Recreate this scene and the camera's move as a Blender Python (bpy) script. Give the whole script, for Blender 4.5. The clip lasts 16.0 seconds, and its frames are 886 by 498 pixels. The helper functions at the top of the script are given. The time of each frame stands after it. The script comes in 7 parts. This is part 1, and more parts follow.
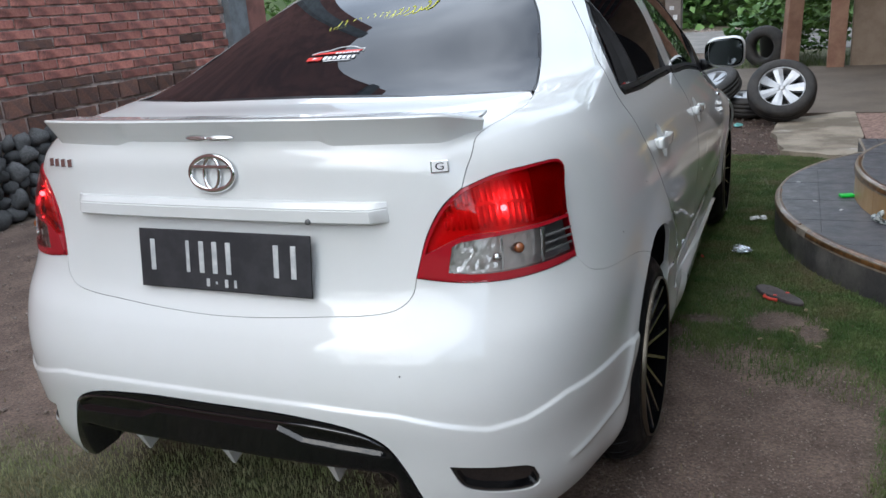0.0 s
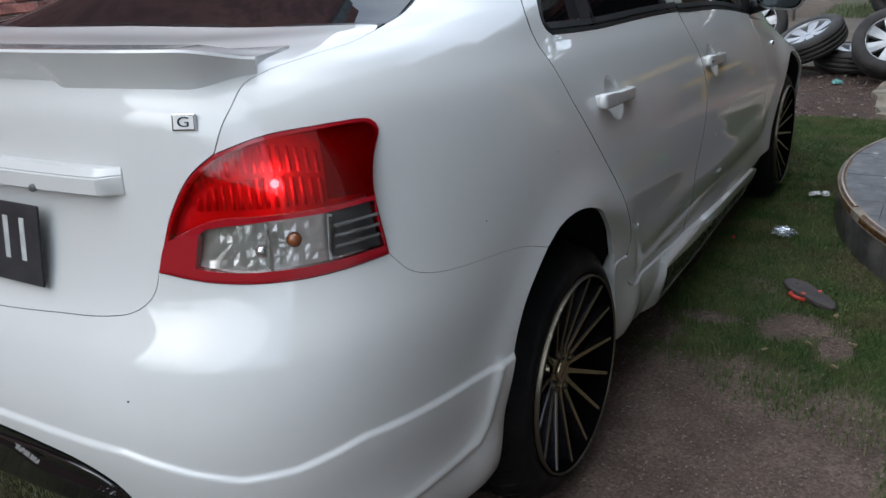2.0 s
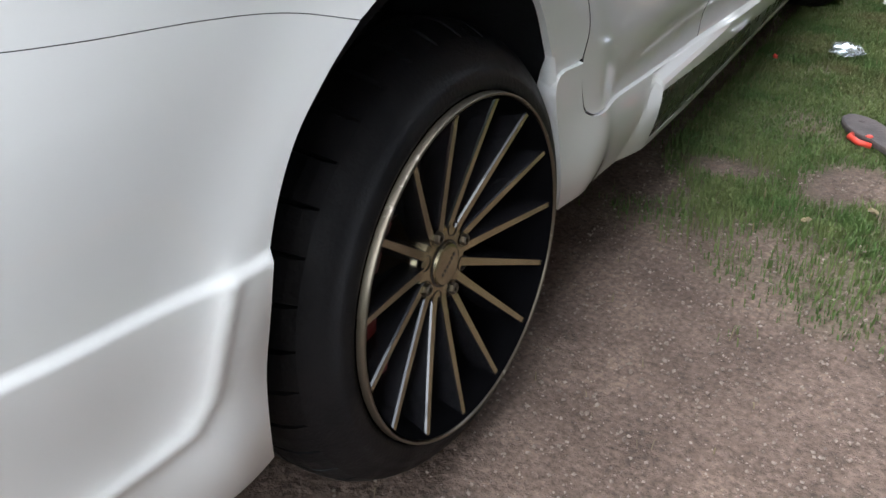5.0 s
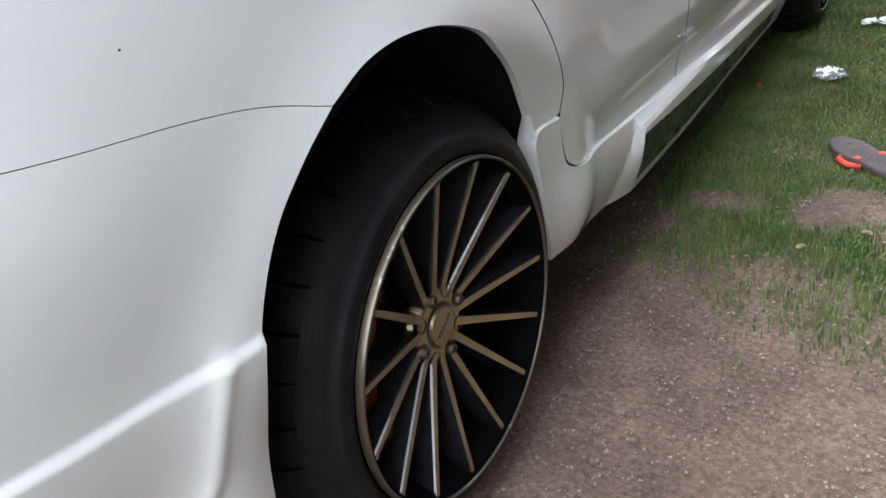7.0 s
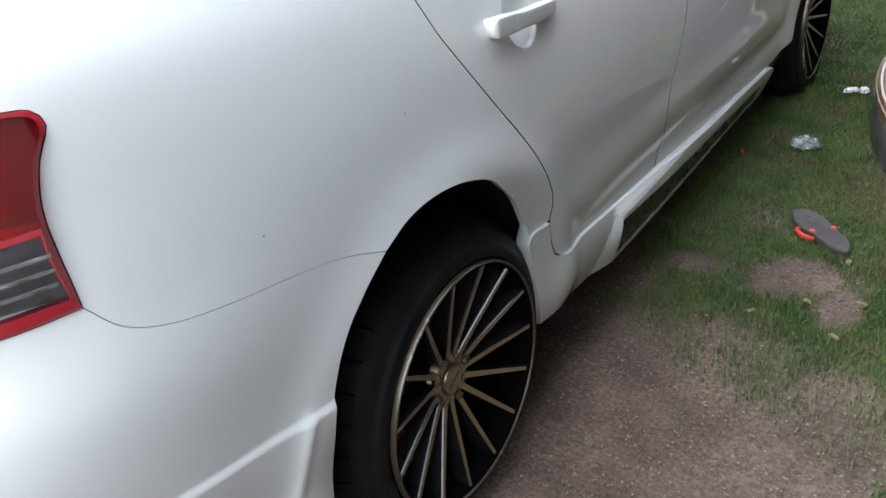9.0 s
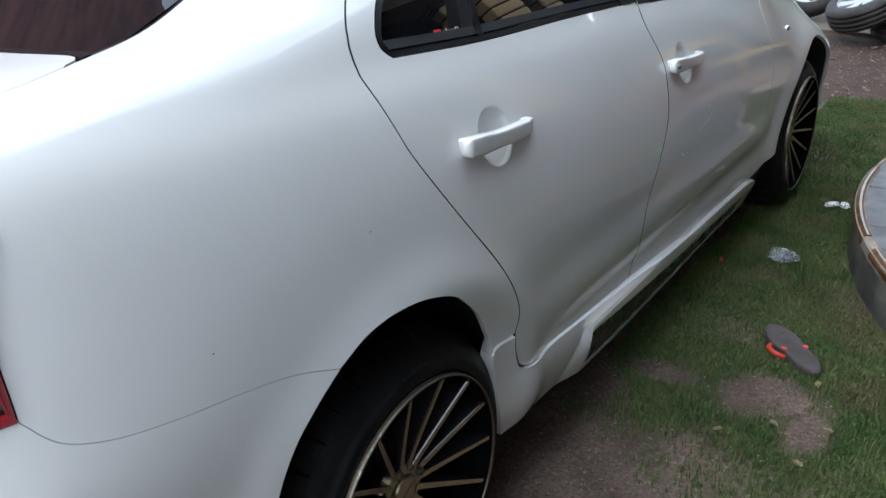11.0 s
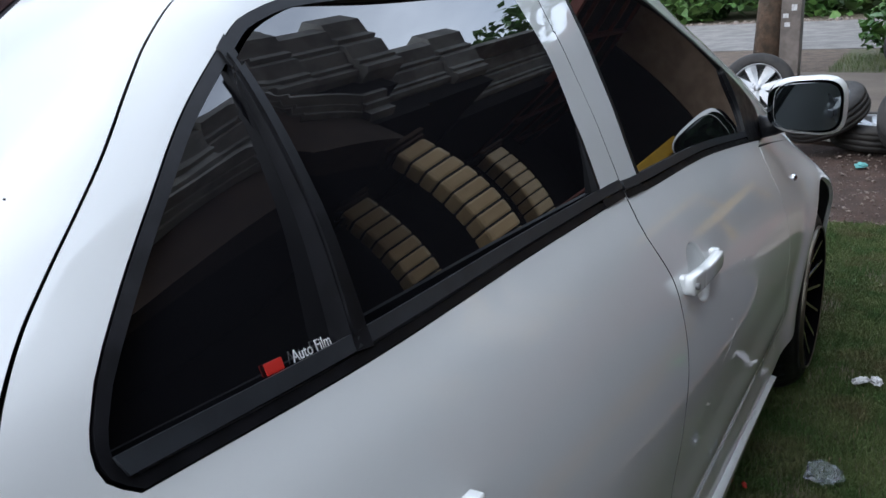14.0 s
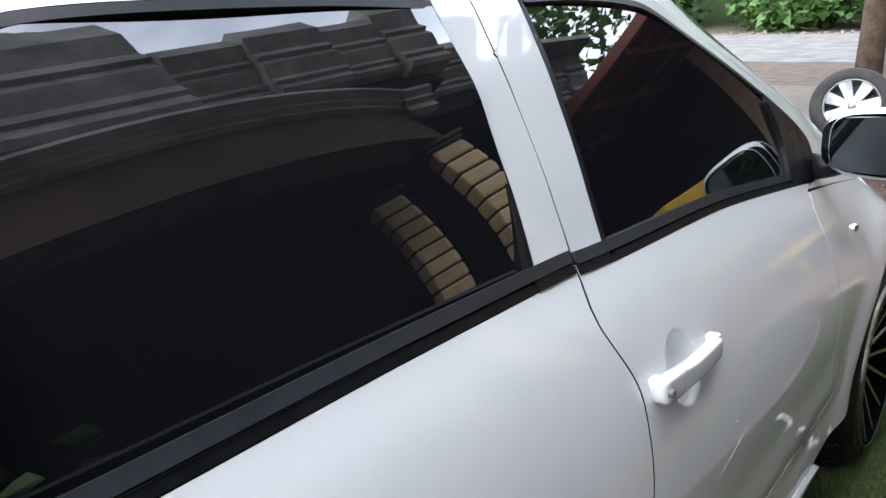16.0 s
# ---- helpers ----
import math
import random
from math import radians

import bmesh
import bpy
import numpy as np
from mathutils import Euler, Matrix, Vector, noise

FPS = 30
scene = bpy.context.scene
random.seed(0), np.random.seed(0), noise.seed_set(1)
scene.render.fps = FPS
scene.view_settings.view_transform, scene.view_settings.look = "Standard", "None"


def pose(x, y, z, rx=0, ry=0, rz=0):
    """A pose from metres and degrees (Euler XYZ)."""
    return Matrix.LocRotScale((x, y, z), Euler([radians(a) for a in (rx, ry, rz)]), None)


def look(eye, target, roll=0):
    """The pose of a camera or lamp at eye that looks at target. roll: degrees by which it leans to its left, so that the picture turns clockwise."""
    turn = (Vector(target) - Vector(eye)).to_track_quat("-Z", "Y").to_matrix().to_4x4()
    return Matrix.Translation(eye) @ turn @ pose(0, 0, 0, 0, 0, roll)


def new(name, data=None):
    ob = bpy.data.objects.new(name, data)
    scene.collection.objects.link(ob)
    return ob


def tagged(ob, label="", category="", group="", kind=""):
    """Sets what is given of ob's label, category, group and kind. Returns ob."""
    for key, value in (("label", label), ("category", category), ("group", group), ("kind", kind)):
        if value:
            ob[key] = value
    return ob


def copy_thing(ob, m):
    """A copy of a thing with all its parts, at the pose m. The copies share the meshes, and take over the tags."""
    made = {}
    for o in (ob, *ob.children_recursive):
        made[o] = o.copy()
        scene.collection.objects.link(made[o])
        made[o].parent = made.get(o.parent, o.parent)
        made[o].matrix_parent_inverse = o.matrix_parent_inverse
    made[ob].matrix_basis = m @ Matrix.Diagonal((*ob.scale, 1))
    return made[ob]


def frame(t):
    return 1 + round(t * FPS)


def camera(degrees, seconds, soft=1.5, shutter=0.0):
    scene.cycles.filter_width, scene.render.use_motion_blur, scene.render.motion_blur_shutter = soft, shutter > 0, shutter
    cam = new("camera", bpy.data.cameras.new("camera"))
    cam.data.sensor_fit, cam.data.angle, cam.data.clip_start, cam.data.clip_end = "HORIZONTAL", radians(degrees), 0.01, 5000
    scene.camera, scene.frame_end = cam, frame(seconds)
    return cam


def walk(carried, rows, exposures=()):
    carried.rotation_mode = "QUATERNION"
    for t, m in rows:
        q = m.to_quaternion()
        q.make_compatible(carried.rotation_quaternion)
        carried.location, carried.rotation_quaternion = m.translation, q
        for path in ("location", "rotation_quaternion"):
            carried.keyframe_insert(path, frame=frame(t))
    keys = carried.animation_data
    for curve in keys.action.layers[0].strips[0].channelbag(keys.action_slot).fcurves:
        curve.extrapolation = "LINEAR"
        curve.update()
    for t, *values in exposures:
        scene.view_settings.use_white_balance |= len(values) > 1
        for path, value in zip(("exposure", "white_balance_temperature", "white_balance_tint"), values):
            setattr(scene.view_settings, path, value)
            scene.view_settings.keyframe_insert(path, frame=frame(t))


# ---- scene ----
cam = camera(56.0, 16.0)
PATH = [
    (0, (1.182, -2.261, 1.343), (0.417, -0.506, 0.763), -4.2),
    (0.5, (1.226, -2.055, 1.315), (0.427, -0.324, 0.708), -2.1),
    (1, (1.303, -1.886, 1.302), (0.495, -0.169, 0.671), -2.4),
    (1.5, (1.454, -1.712, 1.262), (0.53, -0.063, 0.608), -3.2),
    (2, (1.48, -1.573, 1.24), (0.489, 0.022, 0.551), -3.3),
    (2.5, (1.433, -1.433, 1.203), (0.43, 0.149, 0.503), -2.8),
    (3, (1.423, -1.2, 1.17), (0.422, 0.372, 0.443), -3.1),
    (3.5, (1.385, -0.896, 1.058), (0.362, 0.66, 0.326), -3.5),
    (3.8, (1.322, -0.792, 0.95), (0.321, 0.701, 0.071), -2.6),
    (4, (1.307, -0.765, 0.913), (0.336, 0.667, -0.092), -1.4),
    (4.2, (1.308, -0.753, 0.88), (0.347, 0.649, -0.174), -1.9),
    (6.5, (1.357, -0.752, 0.904), (0.339, 0.676, -0.058), -7.8),
    (7, (1.354, -0.746, 0.911), (0.333, 0.694, -0.028), -8.3),
    (7.5, (1.362, -0.752, 0.921), (0.338, 0.695, -0.005), -8.5),
    (8, (1.382, -0.781, 0.993), (0.366, 0.672, 0.068), -8.3),
    (8.2, (1.414, -0.811, 1.057), (0.396, 0.614, 0.092), -8.4),
    (10.3, (1.623, -1.101, 1.305), (0.524, 0.325, 0.433), -3.3),
    (10.5, (1.615, -1.034, 1.308), (0.515, 0.403, 0.456), -2.9),
    (11, (1.556, -0.9, 1.304), (0.488, 0.576, 0.479), -1.8),
    (11.5, (1.422, -0.775, 1.317), (0.533, 0.845, 0.549), -0.5),
    (12, (1.364, -0.68, 1.321), (0.614, 1.016, 0.573), -2.1),
    (12.5, (1.361, -0.504, 1.32), (0.604, 1.199, 0.594), -2.9),
    (13, (1.359, -0.369, 1.328), (0.463, 1.282, 0.64), -4.4),
    (13.5, (1.278, -0.277, 1.328), (0.291, 1.345, 0.7), -4.7),
    (14, (1.16, -0.175, 1.34), (0.151, 1.444, 0.738), -4.2),
    (14.5, (1.12, -0.097, 1.337), (0.096, 1.517, 0.749), -3.7),
    (15, (1.137, 0.034, 1.337), (-0.017, 1.568, 0.776), -4.3),
    (15.5, (1.164, 0.132, 1.337), (-0.027, 1.637, 0.774), -3.8),
    (16, (1.197, 0.21, 1.335), (0.016, 1.714, 0.747), -3.2),
]
EXPOSURES = [(0.0, 0.8, 6100, 6), (0.5, 0.75, 6100, 6), (1.0, 0.64, 6100, 6), (2.5, 0.57, 6000, 6), (3.1, 0.66, 5950, 6), (3.5, 1.2, 6050, 6), (4.2, 2.2, 6400, 7), (7.0, 2.25, 6400, 7), (8.2, 2.0, 6300, 7), (10.5, 1.25, 6000, 5), (12.0, 1.22, 5950, 5), (12.5, 1.2, 5950, 5), (13.5, 0.86, 5900, 6), (15.0, 1.0, 5900, 8), (16.0, 1.8, 6150, 8)]
walk(cam, [(t, look(eye, target, roll)) for t, eye, target, roll in PATH], EXPOSURES)

# ---- world and sun ----
world = bpy.data.worlds.new("world")
scene.world = world
world.use_nodes = True
wn = world.node_tree.nodes
sky = wn.new("ShaderNodeTexSky")
sky.sky_type, sky.sun_disc = "NISHITA", False
sky.sun_elevation, sky.sun_rotation = radians(41), radians(203)
sky.air_density, sky.dust_density, sky.ozone_density = 1.0, 3.0, 1.0
# broken white cloud over the blue
wl = world.node_tree.links
w_co, w_map, cloud, cover, pale, w_mix = (wn.new("ShaderNode" + k) for k in ("TexCoord", "Mapping", "TexNoise", "MapRange", "HueSaturation", "Mix"))
w_map.inputs["Scale"].default_value = (1.0, 1.0, 1.8)
cloud.inputs["Scale"].default_value, cloud.inputs["Detail"].default_value, cloud.inputs["Roughness"].default_value = 1.7, 6.0, 0.5
cover.inputs["From Min"].default_value, cover.inputs["From Max"].default_value = 0.32, 0.66
pale.inputs["Saturation"].default_value, pale.inputs["Value"].default_value = 0.30, 2.7
w_mix.data_type = "RGBA"
wl.new(w_co.outputs["Generated"], w_map.inputs[0]), wl.new(w_map.outputs[0], cloud.inputs["Vector"]), wl.new(cloud.outputs["Fac"], cover.inputs["Value"])
veil = wn.new("ShaderNodeTexSky")
veil.sky_type, veil.sun_disc, veil.sun_elevation, veil.dust_density = "NISHITA", False, radians(78), 1.0
wl.new(veil.outputs[0], pale.inputs["Color"]), wl.new(cover.outputs[0], w_mix.inputs[0]), wl.new(sky.outputs[0], w_mix.inputs[6]), wl.new(pale.outputs[0], w_mix.inputs[7])
wl.new(w_mix.outputs[2], wn["Background"].inputs[0])
wn["Background"].inputs[1].default_value = 0.15
sun = new("sun", bpy.data.lights.new("sun", "SUN"))
sun.data.energy, sun.data.angle, sun.data.color = 1.15, radians(80), (1.0, 0.985, 0.96)
sun.matrix_world = look((-2.5, -6, 5.6), (0, 0, 0))


# ---- materials ----
def mat(name, color, rough=0.5, metal=0.0, coat=0.0, color2=None, scale=8.0, detail=6.0, bump=0.0, bump_scale=60.0, mix=(0.4, 0.6),
        rough_var=0.0, fine=0.0, per_object=0.0, bump_dist=0.01, spec=0.5, color3=None, scale3=1.0, mix3=(0.5, 0.6), coat_rough=0.03):
    m = bpy.data.materials.new(name)
    m.use_nodes = True
    nt = m.node_tree
    n, l = nt.nodes, nt.links
    b = n["Principled BSDF"]
    b.inputs["Roughness"].default_value = rough
    b.inputs["Metallic"].default_value = metal
    b.inputs["Coat Weight"].default_value = coat
    b.inputs["Coat Roughness"].default_value = coat_rough
    b.inputs["Specular IOR Level"].default_value = spec
    tc = n.new("ShaderNodeTexCoord")
    out = None

    def noise_node(sc, de):
        t = n.new("ShaderNodeTexNoise")
        t.inputs["Scale"].default_value, t.inputs["Detail"].default_value = sc, de
        t.inputs["Roughness"].default_value = 0.6
        l.new(tc.outputs["Object"], t.inputs["Vector"])
        return t

    def ramp(src, lo, hi):
        r = n.new("ShaderNodeMapRange")
        r.inputs["From Min"].default_value, r.inputs["From Max"].default_value = lo, hi
        l.new(src, r.inputs["Value"])
        return r.outputs[0]

    def mixc(fac, a, c):
        x = n.new("ShaderNodeMix")
        x.data_type = "RGBA"
        l.new(fac, x.inputs[0])
        for sock, v in ((x.inputs[6], a), (x.inputs[7], c)):
            if isinstance(v, tuple):
                sock.default_value = (*v, 1)
            else:
                l.new(v, sock)
        return x.outputs[2]

    col = color
    if color2:
        col = mixc(ramp(noise_node(scale, detail).outputs["Fac"], *mix), color, color2)
    if color3:
        col = mixc(ramp(noise_node(scale3, 4.0).outputs["Fac"], *mix3), col, color3)
    if fine or per_object:
        hsv = n.new("ShaderNodeHueSaturation")
        if isinstance(col, tuple):
            hsv.inputs["Color"].default_value = (*col, 1)
        else:
            l.new(col, hsv.inputs["Color"])
        val = None
        if fine:
            f = n.new("ShaderNodeMapRange")
            f.inputs["From Min"].default_value, f.inputs["From Max"].default_value = 0.3, 0.7
            f.inputs["To Min"].default_value, f.inputs["To Max"].default_value = 1 - fine, 1 + fine
            l.new(noise_node(bump_scale * 1.7, 3.0).outputs["Fac"], f.inputs["Value"])
            val = f.outputs[0]
        if per_object:
            oi = n.new("ShaderNodeObjectInfo")
            g = n.new("ShaderNodeMapRange")
            g.inputs["To Min"].default_value, g.inputs["To Max"].default_value = 1 - per_object, 1 + per_object
            l.new(oi.outputs["Random"], g.inputs["Value"])
            if val is not None:
                mu = n.new("ShaderNodeMath")
                mu.operation = "MULTIPLY"
                l.new(val, mu.inputs[0]), l.new(g.outputs[0], mu.inputs[1])
                val = mu.outputs[0]
            else:
                val = g.outputs[0]
        l.new(val, hsv.inputs["Value"])
        col = hsv.outputs[0]
    if isinstance(col, tuple):
        b.inputs["Base Color"].default_value = (*col, 1)
    else:
        l.new(col, b.inputs["Base Color"])
    if rough_var:
        r = n.new("ShaderNodeMapRange")
        r.inputs["From Min"].default_value, r.inputs["From Max"].default_value = 0.3, 0.7
        r.inputs["To Min"].default_value, r.inputs["To Max"].default_value = max(0, rough - rough_var), min(1, rough + rough_var)
        l.new(noise_node(scale * 1.3, 5.0).outputs["Fac"], r.inputs["Value"])
        l.new(r.outputs[0], b.inputs["Roughness"])
    if bump:
        bp = n.new("ShaderNodeBump")
        bp.inputs["Strength"].default_value, bp.inputs["Distance"].default_value = bump, bump_dist
        l.new(noise_node(bump_scale, 5.0).outputs["Fac"], bp.inputs["Height"])
        l.new(bp.outputs[0], b.inputs["Normal"])
    return m


def glass_mat(name, color, rough=0.02, ior=1.5, trans=1.0):
    m = mat(name, color, rough)
    b = m.node_tree.nodes["Principled BSDF"]
    b.inputs["Transmission Weight"].default_value, b.inputs["IOR"].default_value = trans, ior
    return m


PAINT = mat("pearl_white_paint", (0.66, 0.67, 0.665), 0.42, 0.0, 1.0, spec=0.4, color2=(0.645, 0.655, 0.645), scale=3.0, coat_rough=0.025)
PAINT.node_tree.nodes["Principled BSDF"].inputs["Coat IOR"].default_value = 1.65
GAP = mat("gap_dark", (0.02, 0.02, 0.02), 0.8)
TINT = mat("tinted_glass", (0.007, 0.007, 0.0085), 0.012, spec=0.9)
TINT.node_tree.nodes["Principled BSDF"].inputs["IOR"].default_value = 1.78
REAR_TINT = mat("rear_tint", (0.004, 0.005, 0.007), 0.015, spec=0.42)
TRIM = mat("black_trim", (0.006, 0.006, 0.007), 0.36, color2=(0.010, 0.010, 0.012), scale=30, rough_var=0.08, spec=0.22)
GLOSSBLK = mat("gloss_black", (0.006, 0.006, 0.007), 0.06, coat=1.0)
RUBBER = mat("tyre_rubber", (0.0045, 0.0048, 0.006), 0.5, color2=(0.009, 0.009, 0.010), scale=14, bump=0.15, bump_scale=180, rough_var=0.12, spec=0.18)
CHROME = mat("chrome", (0.8, 0.8, 0.82), 0.08, 1.0)


# ---- mesh helpers ----
def mesh_of(name, bm, material, smooth=False):
    me = bpy.data.meshes.new(name)
    bm.normal_update()
    bm.to_mesh(me)
    bm.free()
    me.materials.append(material)
    if smooth:
        for p in me.polygons:
            p.use_smooth = True
    return me


def part(name, bm, material, parent, label="", smooth=False):
    ob = new(name, mesh_of(name, bm, material, smooth))
    ob.parent = parent
    if label:
        tagged(ob, label)
    return ob


def empty(name, label, category, m=None, group="", kind=""):
    ob = new(name)
    ob.empty_display_size = 0.1
    if m is not None:
        ob.matrix_basis = m
    return tagged(ob, label, category, group, kind)


def box(bm, lo, hi, bevel=0.0, m=None):
    lo, hi = Vector(lo), Vector(hi)
    c = (lo + hi) / 2
    mm = Matrix.Translation(c) @ Matrix.Diagonal((*(hi - lo), 1))
    if m is not None:
        mm = m @ mm
    r = bmesh.ops.create_cube(bm, size=1.0, matrix=mm)
    if bevel:
        edges = list({e for v in r["verts"] for e in v.link_edges})
        bmesh.ops.bevel(bm, geom=edges, offset=bevel, segments=2, affect="EDGES", profile=0.5)
    return bm


def lathe(bm, profile, seg=64, axis="x", m=None):
    """Spin (radius, along) pairs round the x axis."""
    rings = []
    for k in range(seg):
        a = 2 * math.pi * k / seg
        ring = []
        for r, h in profile:
            p = Vector((h, r * math.cos(a), r * math.sin(a)))
            ring.append(bm.verts.new(m @ p if m is not None else p))
        rings.append(ring)
    for k in range(seg):
        a, b = rings[k], rings[(k + 1) % seg]
        for i in range(len(profile) - 1):
            bm.faces.new((a[i], a[i + 1], b[i + 1], b[i]))
    bmesh.ops.remove_doubles(bm, verts=list({v for r in rings for v in r}), dist=1e-6)
    return bm


def tube(bm, pts, r, seg=8, taper=None):
    """A tube along a polyline."""
    pts = [Vector(p) for p in pts]
    prev, first = None, None
    for i, p in enumerate(pts):
        d = (pts[min(i + 1, len(pts) - 1)] - pts[max(i - 1, 0)]).normalized()
        up = Vector((0, 0, 1)) if abs(d.z) < 0.95 else Vector((1, 0, 0))
        a = d.cross(up).normalized()
        b = a.cross(d)
        rr = r * (taper[i] if taper else 1)
        ring = [bm.verts.new(p + rr * (math.cos(2 * math.pi * k / seg) * a + math.sin(2 * math.pi * k / seg) * b)) for k in range(seg)]
        if prev:
            for k in range(seg):
                bm.faces.new((prev[k], prev[(k + 1) % seg], ring[(k + 1) % seg], ring[k]))
        else:
            first = ring
        prev = ring
    bm.faces.new(list(reversed(first)))
    bm.faces.new(prev)
    return bm


def lens_film(name, color, rough=0.03, ior=1.5):
    """Coloured clear plastic: tinted see-through film under a Fresnel gloss."""
    m = bpy.data.materials.new(name)
    m.use_nodes = True
    n, l = m.node_tree.nodes, m.node_tree.links
    n.remove(n["Principled BSDF"])
    t, g, f, mx = n.new("ShaderNodeBsdfTransparent"), n.new("ShaderNodeBsdfGlossy"), n.new("ShaderNodeFresnel"), n.new("ShaderNodeMixShader")
    t.inputs[0].default_value = (*color, 1)
    g.inputs["Roughness"].default_value = rough
    f.inputs[0].default_value = ior
    l.new(f.outputs[0], mx.inputs[0]), l.new(t.outputs[0], mx.inputs[1]), l.new(g.outputs[0], mx.inputs[2])
    l.new(mx.outputs[0], n["Material Output"].inputs[0])
    return m


DEEP_RED = mat("deep_red_backing", (0.30, 0.01, 0.015), 0.3)
RED_LENS = lens_film("red_lens", (0.90, 0.025, 0.045))
LAMP_BACK = mat("lamp_bowl", (0.80, 0.78, 0.78), 0.4, 0.3, bump=0.6, bump_scale=60, bump_dist=0.004)
BELT = mat("belt_rubber", (0.028, 0.031, 0.036), 0.35, color2=(0.022, 0.024, 0.028), scale=25)
RED_RIM = mat("red_rim", (0.34, 0.008, 0.018), 0.06, coat=0.5)
CLEAR_LENS = lens_film("clear_lens", (0.93, 0.92, 0.91))
REFLECTOR = mat("reflector_facets", (0.66, 0.64, 0.62), 0.2, 0.6, bump=0.2, bump_scale=45, bump_dist=0.004)
SILVER = mat("silver_plastic", (0.6, 0.6, 0.6), 0.25, 0.9)
AMBER = mat("amber_bulb", (0.24, 0.08, 0.03), 0.15, coat=0.5)
GREY_PLASTIC = mat("grey_plastic", (0.12, 0.12, 0.12), 0.3)
LAMP_LIT = bpy.data.materials.new("lit_bulb")
LAMP_LIT.use_nodes = True
LAMP_LIT.node_tree.nodes["Principled BSDF"].inputs["Emission Color"].default_value = (1.0, 0.30, 0.2, 1)
LAMP_LIT.node_tree.nodes["Principled BSDF"].inputs["Emission Strength"].default_value = 40.0
PLATE_BLK = mat("plate_black", (0.025, 0.026, 0.03), 0.4, color2=(0.04, 0.04, 0.045), scale=20)
PLATE_WHT = mat("plate_characters", (0.55, 0.56, 0.56), 0.4, color2=(0.4, 0.41, 0.42), scale=30)
BRONZE = mat("machined_bronze", (0.42, 0.36, 0.23), 0.26, 0.9, color2=(0.34, 0.29, 0.19), scale=30)
LIP = mat("dark_lip", (0.15, 0.13, 0.10), 0.34, 0.85, color2=(0.36, 0.33, 0.28), scale=40, mix=(0.6, 0.68))
DIFF_BLK = mat("diffuser_black", (0.005, 0.005, 0.006), 0.07, spec=0.5)
BARREL = mat("barrel_black", (0.003, 0.003, 0.0035), 0.85, spec=0.0)
INSERT = mat("insert_black", (0.004, 0.004, 0.0045), 0.28, spec=0.22, rough_var=0.08, scale=20)
RIM_BLK = mat("rim_black", (0.012, 0.012, 0.014), 0.22, coat=0.5)
DISC = mat("brake_disc", (0.10, 0.09, 0.085), 0.45, 0.9)
CALIPER = mat("red_caliper", (0.11, 0.006, 0.007), 0.45)
LINER = mat("wheel_arch_liner", (0.010, 0.010, 0.011), 0.75, bump=0.2, bump_scale=90)
# dark tint stands in for the dark surroundings a clear mirror would show
MIRROR = mat("mirror_glass", (0.10, 0.11, 0.12), 0.01, 1.0)
SCUFF = mat("scuffed_primer", (0.78, 0.78, 0.76), 0.8, color2=(0.60, 0.59, 0.56), scale=60)
STICK_RED = mat("sticker_red", (0.65, 0.03, 0.02), 0.5)
STICK_WHT = mat("sticker_white", (0.8, 0.8, 0.8), 0.5)
STICK_YEL = mat("sticker_yellow", (0.62, 0.62, 0.05), 0.5)
# ---- materials of the place ----
def ground_mat():
    m = mat("ground_soil", (0.165, 0.117, 0.092), 0.95, color2=(0.088, 0.061, 0.048), scale=5, detail=10, bump=0.9, bump_scale=55, bump_dist=0.02, fine=0.45, mix=(0.35, 0.65))
    n, l = m.node_tree.nodes, m.node_tree.links
    b = n["Principled BSDF"]
    src = b.inputs["Base Color"].links[0].from_socket
    at = n.new("ShaderNodeAttribute")
    at.attribute_name = "grass"
    mx = n.new("ShaderNodeMix")
    mx.data_type = "RGBA"
    mx.inputs[7].default_value = (0.078, 0.082, 0.038, 1)
    l.new(at.outputs["Fac"], mx.inputs[0]), l.new(src, mx.inputs[6])
    wet, my = n.new("ShaderNodeAttribute"), n.new("ShaderNodeMix")
    wet.attribute_name = "damp"
    my.data_type = "RGBA"
    my.blend_type = "MULTIPLY"
    my.inputs[7].default_value = (0.50, 0.42, 0.38, 1)
    l.new(wet.outputs["Fac"], my.inputs[0]), l.new(mx.outputs[2], my.inputs[6]), l.new(my.outputs[2], b.inputs["Base Color"])
    return m


SOIL = ground_mat()
BLADE = mat("grass_blade", (0.060, 0.108, 0.029), 0.65, color2=(0.118, 0.150, 0.054), scale=6, spec=0.25, color3=(0.13, 0.115, 0.055), scale3=2.6, mix3=(0.52, 0.68))
PALE_BLADE = mat("pale_trodden_blade", (0.175, 0.205, 0.085), 0.7, color2=(0.27, 0.27, 0.145), scale=7, spec=0.25, color3=(0.23, 0.19, 0.115), scale3=3.0, mix3=(0.48, 0.62))
DRY = mat("dry_blade", (0.20, 0.165, 0.085), 0.8, color2=(0.13, 0.105, 0.06), scale=12)
PEBBLE = mat("pebble", (0.29, 0.235, 0.20), 0.85, color2=(0.13, 0.10, 0.082), scale=40, bump=0.3, bump_scale=80)
YARD = mat("yard_concrete", (0.148, 0.120, 0.092), 0.85, color2=(0.110, 0.088, 0.068), scale=1.3, bump=0.3, bump_scale=40, fine=0.12, color3=(0.14, 0.115, 0.09), scale3=0.5, mix3=(0.52, 0.62))
SLAB = mat("slab_concrete", (0.31, 0.265, 0.205), 0.85, color2=(0.15, 0.125, 0.092), scale=2.2, mix=(0.42, 0.58), color3=(0.40, 0.37, 0.32), scale3=1.6, mix3=(0.60, 0.68), bump=0.4, bump_scale=50, fine=0.15)
